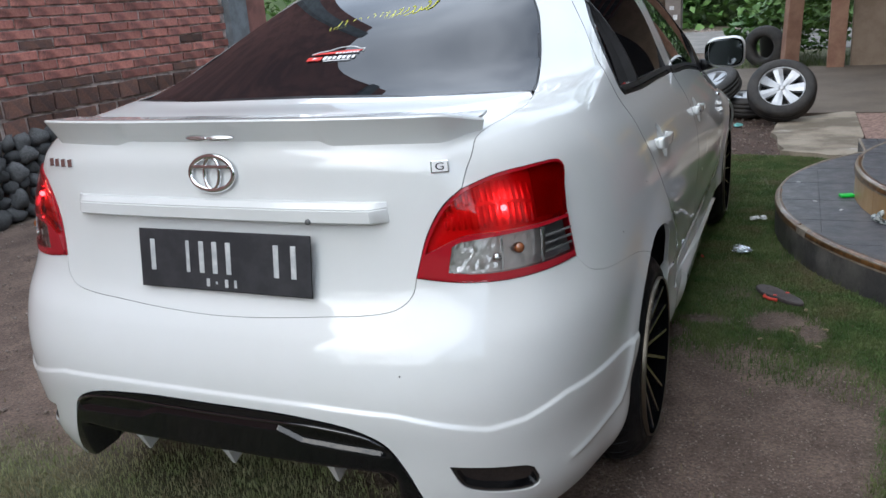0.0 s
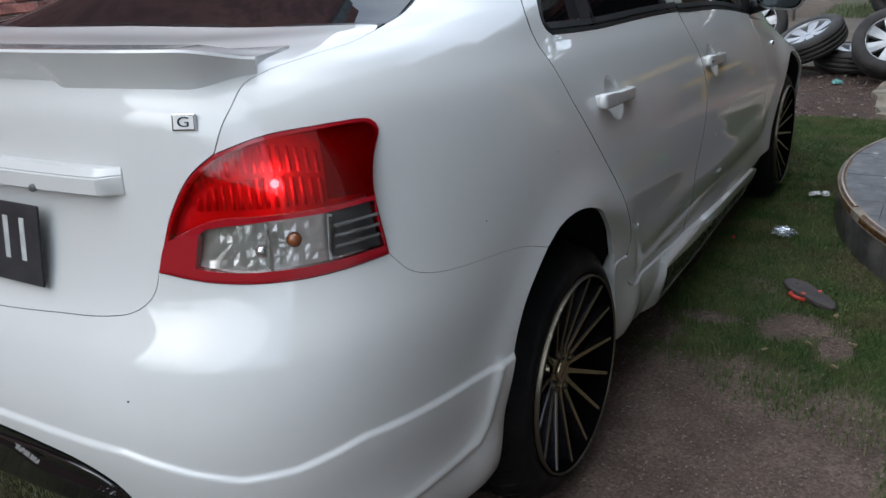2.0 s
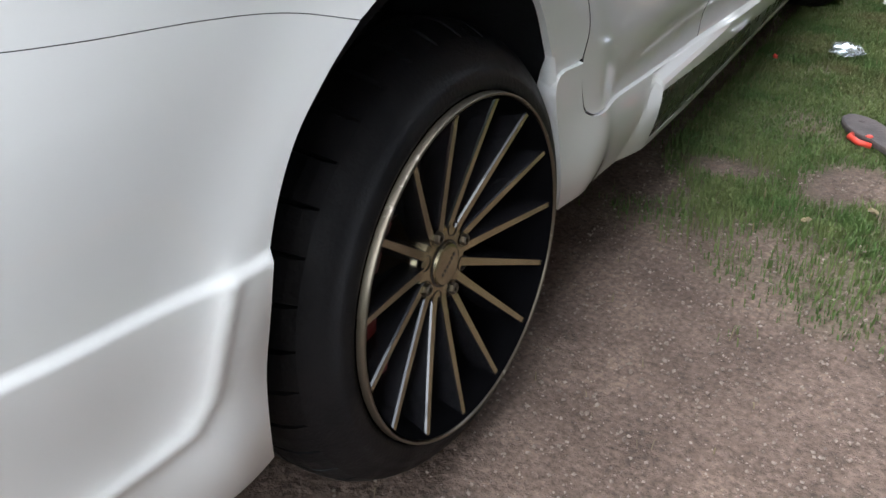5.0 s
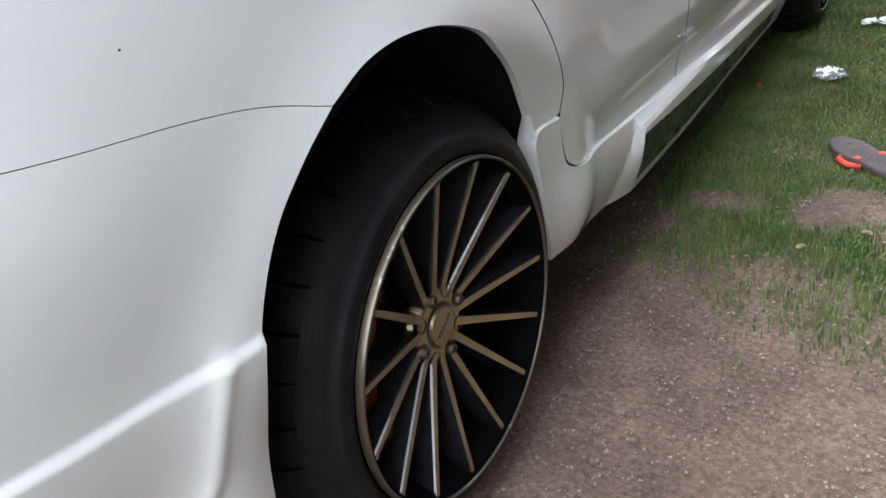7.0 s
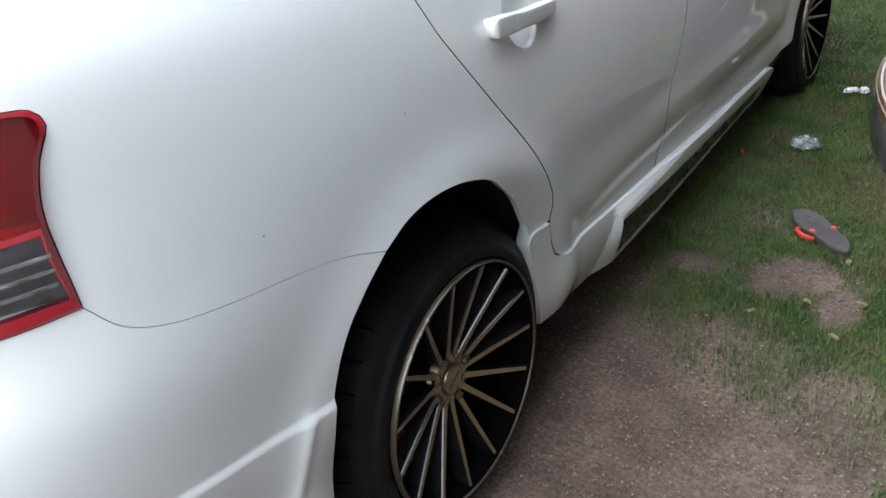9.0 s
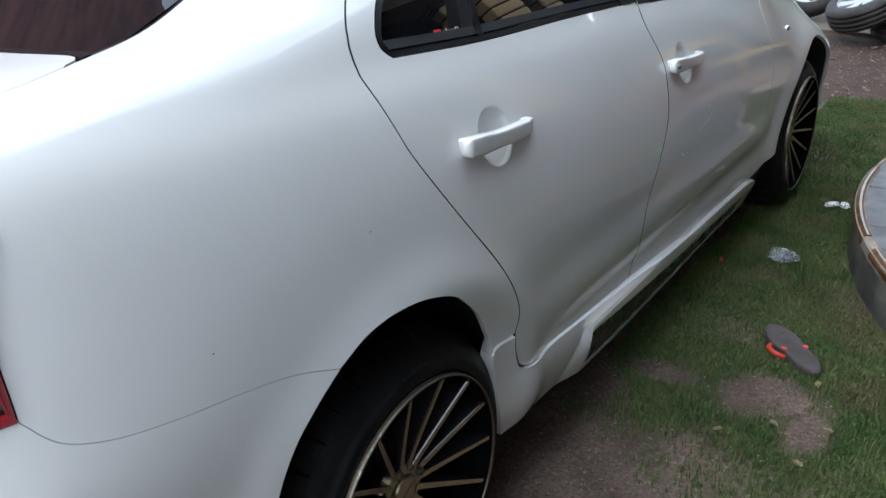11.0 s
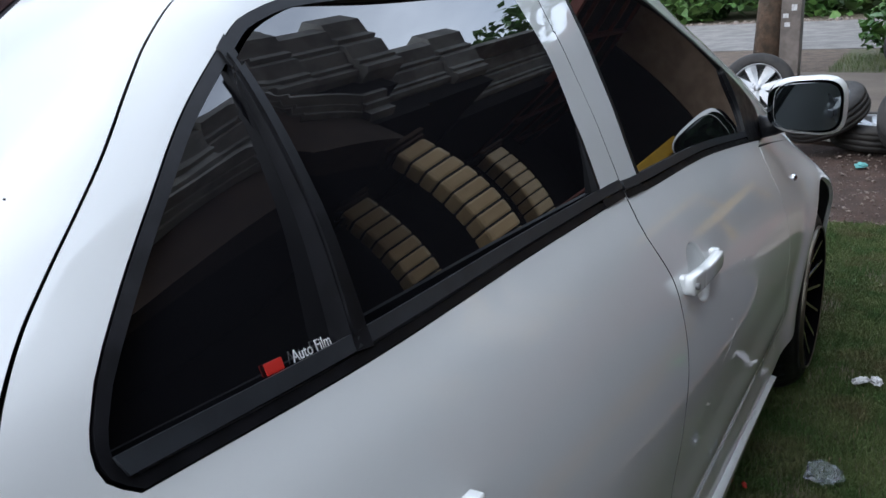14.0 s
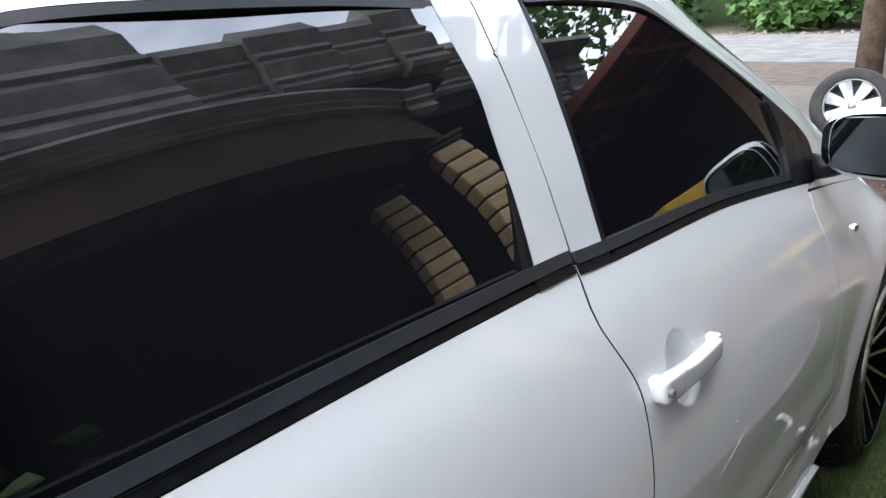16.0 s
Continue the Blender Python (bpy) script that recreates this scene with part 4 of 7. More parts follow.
# trunk lid, rear glass, roof, bumper
half = np.concatenate([chain(LID_BOTTOM), chain(LAMP_IN), chain(LID_SIDE), chain([(0.822, 1.000), (0.78, 1.040), (0.60, 1.076), (0.371, 1.092), (0.0, 1.098)])])
lid = panel("trunk_lid", both(half), PAINT, car, res=0.013)
half = np.concatenate([chain([(0.0, 1.098), (0.371, 1.092), (0.60, 1.076), (0.78, 1.040), (0.822, 1.000)]), chain(GLASS_SIDE), chain([(0.660, 1.470), (0.60, 1.498), (0.4, 1.515), (0.0, 1.520)])])
rwin = both(half)
part("rear_window", true_glass(panel_bm(rwin, res=0.018, lift=-0.003, flange=0.0), 1, 4), REAR_TINT, car, "dark tinted rear window", smooth=True)
part("window_seal", panel_bm(rwin, res=0.02, holes=[shrink(rwin, 0.012)], lift=-0.001, flange=0.006), TRIM, car, smooth=True)
half = np.concatenate([chain([(0.0, 1.520), (0.4, 1.515), (0.60, 1.498), (0.660, 1.470)]), chain([(0.660, 1.470), (0.78, 1.505), DOOR_SEAM[-1]]), np.array(ROOF_EDGE), np.array(side([(1.078, 1.374), (1.30, 1.370), (1.47, 1.362)])), chain([(3.72, 1.505), (4.3, 1.50), (5.0, 1.50)]),
                       chain([(5.0, 1.50), (5.0, V_END)]), chain([(5.0, V_END), (0.0, V_END)], 0.05)])
for s in (1, -1):
    roof = loop_of(half * (s, 1), chain([(0.0, V_END), (0.0, 1.520)]))
    panel("roof", roof, PAINT, car, res=0.03, gap=0.0008)
    shield = loop_of(chain(sgn([(5.0, 1.50), (4.3, 1.50), (4.02, 1.47)], s)), chain(sgn([(4.02, 1.47), (4.03, 1.34), (4.05, 1.20), (4.08, 1.06)], s)), chain(sgn([(4.08, 1.06), (4.5, 1.085), (5.0, 1.095)], s)), chain(sgn([(5.0, 1.095), (5.0, 1.50)], s)))
    panel("windscreen", shield, TINT, car, "dark tinted windscreen", res=0.03, gap=0.0005)
    apil = loop_of(chain(sgn([(4.02, 1.47), (4.03, 1.34), (4.05, 1.20), (4.08, 1.06)], s)), chain(sgn([(4.08, 1.06), (4.0, 0.95), (3.66, 0.90)], s)), chain(sgn([(3.66, 0.92), (3.87, 1.02), (3.92, 1.20), (3.955, 1.34), (3.90, 1.46), (3.72, 1.505)], s)),
                   chain(sgn([(3.72, 1.505), (3.9, 1.502), (4.02, 1.47)], s)))
    panel("windscreen_pillar", apil, PAINT, car, res=0.02)
    hood = loop_of(chain(sgn([(3.34, 0.857), (3.66, 0.90), (4.0, 0.95), (4.08, 1.06), (4.5, 1.085), (5.0, 1.095)], s)), chain(sgn([(5.0, 1.095), (5.0, 0.863)], s)), chain(sgn([(5.0, 0.863), (4.4, 0.862), (3.34, 0.857)], s)))
    panel("bonnet", hood, PAINT, car, res=0.03)
    nose = loop_of(chain(sgn([(4.6, 0.858), (5.0, 0.858)], s)), chain(sgn([(5.0, 0.858), (5.0, 0.03)], s)), chain(sgn([(5.0, 0.03), (4.55, 0.03)], s)), chain(sgn([(4.55, 0.1), (4.62, 0.5), (4.6, 0.858)], s)))
    panel("front_bumper", nose, PAINT, car, res=0.03)


def lip_points():
    """Rows of points along the kit's creases."""
    out = []
    lu, lv = [p[0] for p in KIT_LIP], [p[1] for p in KIT_LIP]
    for off in np.arange(-0.0105, 0.0075, 0.0028):
        us = np.arange(-1.2, 1.2, 0.007)
        out.append(np.stack([us, np.interp(np.abs(us), lu, lv) + off], -1))
    line = chain(KIT_END, 0.006)
    t = np.gradient(line, axis=0)
    t /= np.linalg.norm(t, axis=1, keepdims=True)
    for off in np.arange(-0.012, 0.0125, 0.004):
        q = line + off * np.stack([-t[:, 1], t[:, 0]], -1)
        q = q[q[:, 1] < np.interp(q[:, 0], lu, lv) - 0.012]
        out += [q, q * (-1, 1)]
    return np.concatenate(out)


FOG = [(0.617, 0.200), (0.70, 0.192), (0.785, 0.178), (0.806, 0.155), (0.812, 0.135), (0.795, 0.120), (0.72, 0.131), (0.658, 0.147), (0.635, 0.165), (0.617, 0.200)]
half = np.concatenate([chain(LID_BOTTOM), chain(LAMP_BASE[::-1]), chain(BUMPER_SEAM), chain(ARCH_TAIL), chain([(1.150, 0.085), (1.05, 0.060), (0.95, 0.035), (0.82, 0.020), (0.70, 0.030), (0.60, 0.060), (0.565, 0.10)]),
                       chain([(0.565, 0.10), (0.552, 0.132), (0.523, 0.190), (0.479, 0.247), (0.402, 0.280), (0.300, 0.294), (0.188, 0.300), (0.0, 0.300)])])
bumper = panel("rear_bumper", both(half), PAINT, car, "white rear bumper with body kit lip", res=0.0095, gap=0.0003, extra=lip_points(),
               holes=[loop_of(chain(FOG)), loop_of(chain(sgn(FOG, -1)))])
for s in (1, -1):
    f = loop_of(chain(sgn(FOG, s)))
    part("fog_insert", panel_bm(f, res=0.01, lift=-0.016, gap=-0.003, flange=0), GLOSSBLK, bumper, "glossy black inset", smooth=True)
    part("fog_rim", panel_bm(f, res=0.01, holes=[shrink(f, 0.007)], lift=-0.004, gap=0, flange=0.012), GLOSSBLK, bumper, smooth=True)
# black diffuser with a raised rib, and white fins under it
half = np.concatenate([chain([(0.0, 0.297), (0.188, 0.297), (0.30, 0.291), (0.400, 0.277), (0.475, 0.245), (0.520, 0.188), (0.549, 0.132), (0.560, 0.10)]), chain([(0.560, 0.10), (0.535, 0.088), (0.47, 0.105), (0.435, 0.140), (0.40, 0.160)]),
                       chain([(0.40, 0.160), (0.28, 0.148), (0.14, 0.142), (0.0, 0.142)])])


def diff_dome(uv):
    """A channel under the top lip, a stepped ridge below it, and the foot tucked under."""
    au, v = np.abs(uv[:, 0]), uv[:, 1]
    mid = 1 - smooth01((au - 0.46) / 0.05)
    ridge = np.interp(au, [0.0, 0.20, 0.265, 0.366, 0.474], [0.249, 0.249, 0.226, 0.221, 0.215])
    lip = np.interp(au, [0.0, 0.318, 0.43, 0.48], [0.270, 0.272, 0.258, 0.236])
    channel = smooth01((v - ridge) / 0.012) * (1 - smooth01((v - lip + 0.006) / 0.006))
    return (-0.011 * channel - 0.055 * smooth01((0.186 - v) / 0.03)) * mid


def crease_rows():
    us = np.arange(-0.47, 0.47, 0.006)
    ridge = np.interp(np.abs(us), [0.0, 0.20, 0.265, 0.366, 0.474], [0.249, 0.249, 0.226, 0.221, 0.215])
    lip = np.interp(np.abs(us), [0.0, 0.318, 0.43, 0.48], [0.270, 0.272, 0.258, 0.236])
    return np.concatenate([np.stack([us, base + off], -1) for base, offs in ((ridge, (-0.008, -0.004, 0.0, 0.004, 0.008, 0.012)), (lip, (-0.003, 0.001))) for off in offs])


part("diffuser", panel_bm(both(half), res=0.005, lift=0.002, gap=0.001, flange=0.03, dome=diff_dome, extra=crease_rows()), DIFF_BLK, car, "glossy black rear diffuser", smooth=True)
for line, rad, dz in (([(0.0, 0.273), (0.20, 0.275), (0.318, 0.275), (0.43, 0.262), (0.480, 0.240)], 0.0035, 0.003),):
    p = np.array(chain([(-a, b) for a, b in line[:0:-1]] + line, 0.015))
    bm = bmesh.new()
    tube(bm, on_skin(p[:, 0], p[:, 1], np.full(len(p), dz)), rad, 8)
    part("diffuser_ridge", bm, GLOSSBLK, car, smooth=True)
for fx in (-0.325, -0.06, 0.235):
    bm = bmesh.new()
    tri = [(-0.84, 0.345), (-0.72, 0.350), (-0.74, 0.295), (-0.80, 0.274)]
    a = [bm.verts.new((fx - 0.004, y, z)) for y, z in tri]
    b = [bm.verts.new((fx + 0.004 + 0.012 * (z > 0.3), y, z)) for y, z in tri]
    bm.faces.new(a), bm.faces.new(b[::-1])
    for k in range(4):
        bm.faces.new((a[k], b[k], b[(k + 1) % 4], a[(k + 1) % 4]))
    bmesh.ops.recalc_face_normals(bm, faces=bm.faces[:])
    part("diffuser_fin", bm, PAINT, car)

# spoiler: a lofted wing whose feet stand on both ends of the lid
bm = bmesh.new()
rows_ = []
N_SP = 121
for k in range(N_SP):
    u = -0.716 + 1.432 * k / (N_SP - 1)
    au = abs(u)
    end = 1 - 0.72 * smooth01((au - 0.62) / 0.096)
    foot = smooth01((au - 0.335) / 0.05)
    front = on_skin(np.array(u), np.array(0.948))
    deck = on_skin(np.array(u), np.array(0.893))
    low = on_skin(np.array(u), np.array(0.846 - 0.012 * foot * end))
    face = on_skin(np.array(u), np.array(0.862 - 0.014 * foot * end), np.array(0.001))
    back = np.array((0, -1.0, 0)) + np.array((np.sign(u), 0, 0)) * smooth01((au - 0.5) / 0.3)
    back = back / np.linalg.norm(back)
    up = np.array((0, 0, 1.0))
    tip = deck + back * (0.062 * end + 0.022) + up * (0.026 * end + 0.004)
    heel = deck + back * (0.030 * end + 0.014) - up * (0.020 + 0.036 * foot * end)
    prof = [front + up * 0.0015, front + up * 0.004 + back * 0.006, front * 0.5 + deck * 0.5 + up * (0.013 * end + 0.002), deck + up * (0.027 * end + 0.004), tip + up * 0.004, tip + back * 0.003, tip - up * 0.005,
            tip * 0.35 + heel * 0.65 - back * 0.003, heel, heel - back * 0.016 + up * 0.003, face - back * 0.004]
    rows_.append([bm.verts.new(p) for p in prof])
for a, b in zip(rows_[:-1], rows_[1:]):
    for i in range(len(a) - 1):
        bm.faces.new((a[i], b[i], b[i + 1], a[i + 1]))
bm.faces.new(rows_[0]), bm.faces.new(rows_[-1][::-1])
bmesh.ops.recalc_face_normals(bm, faces=bm.faces[:])
for e in bm.edges:
    if e.is_manifold and e.calc_face_angle(0) > 0.6:
        e.smooth = False
part("spoiler", bm, PAINT, car, "white lip spoiler across the lid", smooth=True)
bm = bmesh.new()
bmesh.ops.create_icosphere(bm, subdivisions=1, radius=0.0022, matrix=Matrix.Translation(on_skin(np.array(0.516), np.array(0.412), np.array(0.0))))
part("paint_chip", bm, GAP, car)
for py, pz in ((-0.362, 0.782), (-0.07, 0.837), (0.156, 1.217)):
    bm = bmesh.new()
    bmesh.ops.create_icosphere(bm, subdivisions=1, radius=0.0012, matrix=Matrix.Translation(on_skin(*[np.array(q) for q in on_uv(py, pz)])))
    part("paint_chip", bm, GAP, car)


def scuff(door, line, r):
    """A thin pale rub mark in the paint along a side-view line."""
    p = np.array(side(line, 0.008))
    bm = bmesh.new()
    n = len(p)
    tube(bm, on_skin(p[:, 0], p[:, 1], np.full(n, -r * 0.55)), r, 6, [0.35 + 0.65 * math.sin(math.pi * (k + 0.5) / n) for k in range(n)])
    part("paint_scuff", bm, SCUFF, door, "pale rub mark in the paint", smooth=True)


scuff(DOORS[1], [(1.150, 0.612), (1.163, 0.610), (1.178, 0.603)], 0.0042)
scuff(DOORS[1], [(1.172, 0.601), (1.186, 0.600)], 0.0030)
scuff(DOORS[1], [(1.337, 0.700), (1.352, 0.697)], 0.0038)
scuff(DOORS[1], [(1.397, 0.690), (1.380, 0.668), (1.330, 0.652), (1.249, 0.639)], 0.0016)
scuff(DOORS[1], [(1.494, 0.768), (1.502, 0.766)], 0.0024)
# small chrome wing on the spoiler's middle
bm = bmesh.new()
for s in (-1, 1):
    m = pose(s * 0.030 + 0.002, -0.790, 1.083, 62, 0, s * 8) @ Matrix.Diagonal((0.036, 0.007, 0.004, 1))
    bmesh.ops.create_uvsphere(bm, u_segments=16, v_segments=8, radius=1.0, matrix=m)
part("spoiler_badge", bm, SILVER, car, "small chrome wing ornament", smooth=True)

# garnish bar over the number plate
bm = bmesh.new()
rows_ = []
for k in range(61):
    u = -0.482 + 0.971 * k / 60
    e = min(1.0, (0.4855 - abs(u - 0.003)) / 0.03)
    e = max(0.12, e)
    top, bot = on_skin(np.array(u), np.array(0.728)), on_skin(np.array(u), np.array(0.702))
    bk = np.array((0, -1.0, -0.05))
    prof = [top, top + bk * 0.014 * e, top * 0.75 + bot * 0.25 + bk * 0.024 * e, top * 0.70 + bot * 0.30 + bk * 0.022 * e, top * 0.66 + bot * 0.34 + bk * 0.026 * e, bot * 0.9 + top * 0.1 + bk * 0.025 * e, bot + bk * 0.018 * e, bot]
    rows_.append([bm.verts.new(p) for p in prof])
for a, b in zip(rows_[:-1], rows_[1:]):
    for i in range(len(a) - 1):
        bm.faces.new((a[i], b[i], b[i + 1], a[i + 1]))
bm.faces.new(rows_[0]), bm.faces.new(rows_[-1][::-1])
bmesh.ops.recalc_face_normals(bm, faces=bm.faces[:])
for e in bm.edges:
    if e.is_manifold and e.calc_face_angle(0) > 0.45:
        e.smooth = False
bar = part("garnish_bar", bm, PAINT, car, "white bar over the number plate", smooth=True)
bm = bmesh.new()
lathe(bm, [(0, 0.002), (0.005, 0.003), (0.0065, 0.0), (0.0065, -0.006)], 16, m=pose(0.247, -0.817, 0.909, 0, 0, -90))
part("lock_button", bm, GREY_PLASTIC, bar, smooth=True)

# number plate, its characters as plain bars
PL = Matrix.Translation((0.020, -0.826, 0.812)) @ Matrix.Rotation(radians(90 - 8), 4, "X")
bm = bmesh.new()
box(bm, (-0.230, -0.067, -0.002), (0.230, 0.067, 0.003), 0.0015, PL)
plate = part("number_plate", bm, PLATE_BLK, car, "black number plate with pale characters")
bm = bmesh.new()
box(bm, (-0.231, -0.068, 0.0005), (0.231, 0.068, 0.0020), 0.0008, PL)
part("plate_edge", bm, TRIM, plate)
for x0, w, y0, h in ((-0.207, 0.030, -0.028, 0.072), (-0.104, 0.022, -0.028, 0.072), (-0.070, 0.030, -0.028, 0.072), (-0.034, 0.030, -0.028, 0.072), (0.003, 0.030, -0.028, 0.072),
                     (0.128, 0.030, -0.028, 0.072), (0.172, 0.030, -0.028, 0.072), (-0.050, 0.020, -0.058, 0.018), (-0.022, 0.010, -0.052, 0.006), (0.0, 0.020, -0.058, 0.018), (0.026, 0.016, -0.058, 0.018)):
    bm = bmesh.new()
    box(bm, (x0 + w * 0.28, y0, 0.003), (x0 + w * 0.72, y0 + h, 0.0042), 0.0005, PL)
    part("plate_bar", bm, PLATE_WHT, plate)


# chrome oval and badges
def oval(bm, m, a, b, r, seg=48):
    pts = [m @ Vector((a * math.cos(2 * math.pi * k / seg), b * math.sin(2 * math.pi * k / seg), 0)) for k in range(seg)]
    rings = []
    for k in range(seg):
        t = (pts[(k + 1) % seg] - pts[k - 1]).normalized()
        nn = (m.to_3x3() @ Vector((0, 0, 1))).normalized()
        c = t.cross(nn).normalized()
        rings.append([bm.verts.new(pts[k] + r * (math.cos(q) * c + 0.8 * math.sin(q) * nn)) for q in np.linspace(0, 2 * math.pi, 8, endpoint=False)])
    for k in range(seg):
        for i in range(8):
            bm.faces.new((rings[k][i], rings[k][(i + 1) % 8], rings[(k + 1) % seg][(i + 1) % 8], rings[(k + 1) % seg][i]))
    bmesh.ops.recalc_face_normals(bm, faces=bm.faces[:])


EM = Matrix.Translation((-0.003, -0.788, 1.004)) @ Matrix.Rotation(radians(82), 4, "X")
bm = bmesh.new()
oval(bm, EM, 0.058, 0.038, 0.0065)
emblem = part("emblem", bm, CHROME, car, "chrome oval emblem", smooth=True)
bm = bmesh.new()
oval(bm, EM, 0.020, 0.036, 0.005)
part("emblem_oval", bm, CHROME, emblem, smooth=True)
bm = bmesh.new()
box(bm, (-0.050, 0.010, -0.002), (0.050, 0.019, 0.005), 0.003, EM)
part("emblem_bar", bm, CHROME, emblem)
for k in range(4):
    bm = bmesh.new()
    q = on_skin(np.array(-0.622 + 0.032 * k), np.array(0.789), np.array(0.002))
    box(bm, (-0.011, -0.010, -0.002), (0.010, 0.010, 0.003), 0.002, Matrix.Translation(q) @ Matrix.Rotation(radians(-16), 4, "Z") @ Matrix.Rotation(radians(80), 4, "X") @ Matrix.Rotation(radians(8), 4, "Z"))
    part("name_badge", bm, CHROME, car)
q = on_skin(np.array(0.620), np.array(0.789), np.array(0.002))
GM = Matrix.Translation(q) @ Matrix.Rotation(radians(22), 4, "Z") @ Matrix.Rotation(radians(80), 4, "X")
bm = bmesh.new()
box(bm, (-0.019, -0.013, -0.003), (0.019, 0.013, 0.003), 0.002, GM)
badge = part("grade_badge", bm, CHROME, car, "small chrome badge with the letter G")
bm = bmesh.new()
box(bm, (-0.016, -0.010, 0.003), (0.016, 0.010, 0.0034), 0, GM)
part("badge_field", bm, STICK_WHT, badge)


def letters(name, text, size, m, material, parent, depth=0.0006, align="CENTER", squeeze=1.0):
    cu = bpy.data.curves.new(name, "FONT")
    cu.body, cu.size, cu.extrude, cu.align_x, cu.align_y = text, size, depth, align, "CENTER"
    tmp = new(name, cu)
    dg = bpy.context.evaluated_depsgraph_get()
    me = bpy.data.meshes.new_from_object(tmp.evaluated_get(dg))
    bpy.data.objects.remove(tmp)
    me.transform(m @ Matrix.Diagonal((squeeze, 1, 1, 1)))
    me.materials.clear()
    me.materials.append(material)
    ob = new(name, me)
    ob.parent = parent
    return ob


letters("badge_letter", "G", 0.021, GM @ pose(0, 0, 0.004), TRIM, badge, squeeze=1.35)


# door handles
def door_handle(door, hy, hz, length, key):
    """A grab bar over its dish, seen from the side."""
    u, v = on_uv(hy, hz)
    q = Vector(on_skin(np.array(u), np.array(v), np.array(0.020)))
    m = Matrix.Translation(q) @ Matrix.Rotation(radians(-3.5), 4, "X")
    bm = bmesh.new()
    rows2 = []
    n = 48
    for k in range(n + 1):
        t = k / n
        y = (t - 0.55) * length
        bow = 0.005 * math.sin(math.pi * t) ** 0.8
        end = min(1.0, (min(t, 1 - t) / 0.045)) ** 0.5
        hh = (0.0172 - 0.0025 * smooth01((t - 0.2) / 0.25)) * (0.62 + 0.38 * end)
        th = 0.0105 * (0.55 + 0.45 * end) - (0.0016 if abs(t - 0.27) < 0.006 else 0.0)
        ring = []
        for a in np.linspace(0, 2 * math.pi, 24, endpoint=False):
            ca, sa = math.cos(a), math.sin(a)
            ring.append(bm.verts.new(m @ Vector((bow - 0.009 + th * abs(ca) ** 0.32 * (1 if ca > 0 else -1), y, hh * abs(sa) ** 0.36 * (1 if sa > 0 else -1)))))
        rows2.append(ring)
    for a, b in zip(rows2[:-1], rows2[1:]):
        for i in range(24):
            bm.faces.new((a[i], a[(i + 1) % 24], b[(i + 1) % 24], b[i]))
    bm.faces.new(rows2[0]), bm.faces.new(rows2[-1])
    for end in (-0.55, 0.40):
        box(bm, (-0.045, end * length + 0.004, -0.013), (-0.008, end * length + 0.030, 0.013), 0.004, m)
    bmesh.ops.recalc_face_normals(bm, faces=bm.faces[:])
    h = part("door_handle", bm, PAINT, door, "white pull handle over a round dish", smooth=True)
    if key:
        bm = bmesh.new()
        lathe(bm, [(0, 0.001), (0.0045, 0.001), (0.006, -0.001), (0.006, -0.006)], 16, m=m @ pose(0.007, -0.50 * length, 0.0))
        part("key_hole", bm, GREY_PLASTIC, door, smooth=True)


door_handle(DOORS[0], HANDLES[0][0] + 0.001, HANDLES[0][1] - 0.003, 0.206, False)
door_handle(DOORS[1], HANDLES[1][0] + 0.001, HANDLES[1][1] - 0.002, 0.202, True)

# small white sticker with red mark on the rear quarter glass
q0, q1 = Vector(on_skin(np.array(1.481), np.array(0.937), np.array(-0.0035))), Vector(on_skin(np.array(1.572), np.array(0.931), np.array(-0.0035)))
for q in (q0, q1):
    q.y, q.z = q.y + 0.022, q.z - 0.013
    skin_x = float(on_skin(*[np.array(c) for c in on_uv(q.y, q.z)], np.array(-0.006))[0])
    q.x = 0.5 * skin_x + 0.5 * (bow_pane(q.y, q.z) + QUARTER[0]) - 0.0005
dirx = (q1 - q0).normalized()
nrm = Vector((1.0, -0.02, 0.48 + 0.9 * (q0.z - 1.148))).normalized()
diry = nrm.cross(dirx).normalized()
SM = Matrix((dirx, diry, dirx.cross(diry))).transposed().to_4x4()
SM.translation = (q0 + q1) / 2
ln = (q1 - q0).length
letters("sticker_words", "Auto Film", 0.0150, SM @ pose(0.012, 0.002, 0.003), STICK_WHT, DOORS[0], depth=0.0003, squeeze=0.82)
bm = bmesh.new()
box(bm, (-ln / 2 - 0.004, -0.003, 0.0022), (-ln / 2 + 0.016, 0.0075, 0.0032), 0.001, SM)
part("sticker_mark", bm, STICK_RED, DOORS[0])

# stickers on the rear glass: a car outline over a red and white strip, and yellow pen strokes as plain bars
def on_glass(name, material, pts_uv, r):
    bm = bmesh.new()
    p = np.array(pts_uv)
    tube(bm, on_skin(p[:, 0], p[:, 1], np.full(len(p), -0.0015)), r, 6)
    part(name, bm, material, car, smooth=True)


def film(name, material, pts, lift=-0.0008, label=""):
    """A flat film cut to an outline on the rear glass."""
    lp = np.array(pts, float)
    lp[:, 1] = 1.217 + 0.58 * (lp[:, 1] - 1.174)
    if np.sum(lp[:, 0] * np.roll(lp[:, 1], -1) - np.roll(lp[:, 0], -1) * lp[:, 1]) < 0:
        lp = lp[::-1]
    part(name, panel_bm(lp, res=0.012, lift=lift, gap=0.0, flange=0.001), material, car, label, smooth=True)


def slab(u0, v0, u1, v1, tilt=0.045):
    return [(u0, v0 + tilt * u0), (u1, v0 + tilt * u1), (u1, v1 + tilt * u1), (u0, v1 + tilt * u0)]


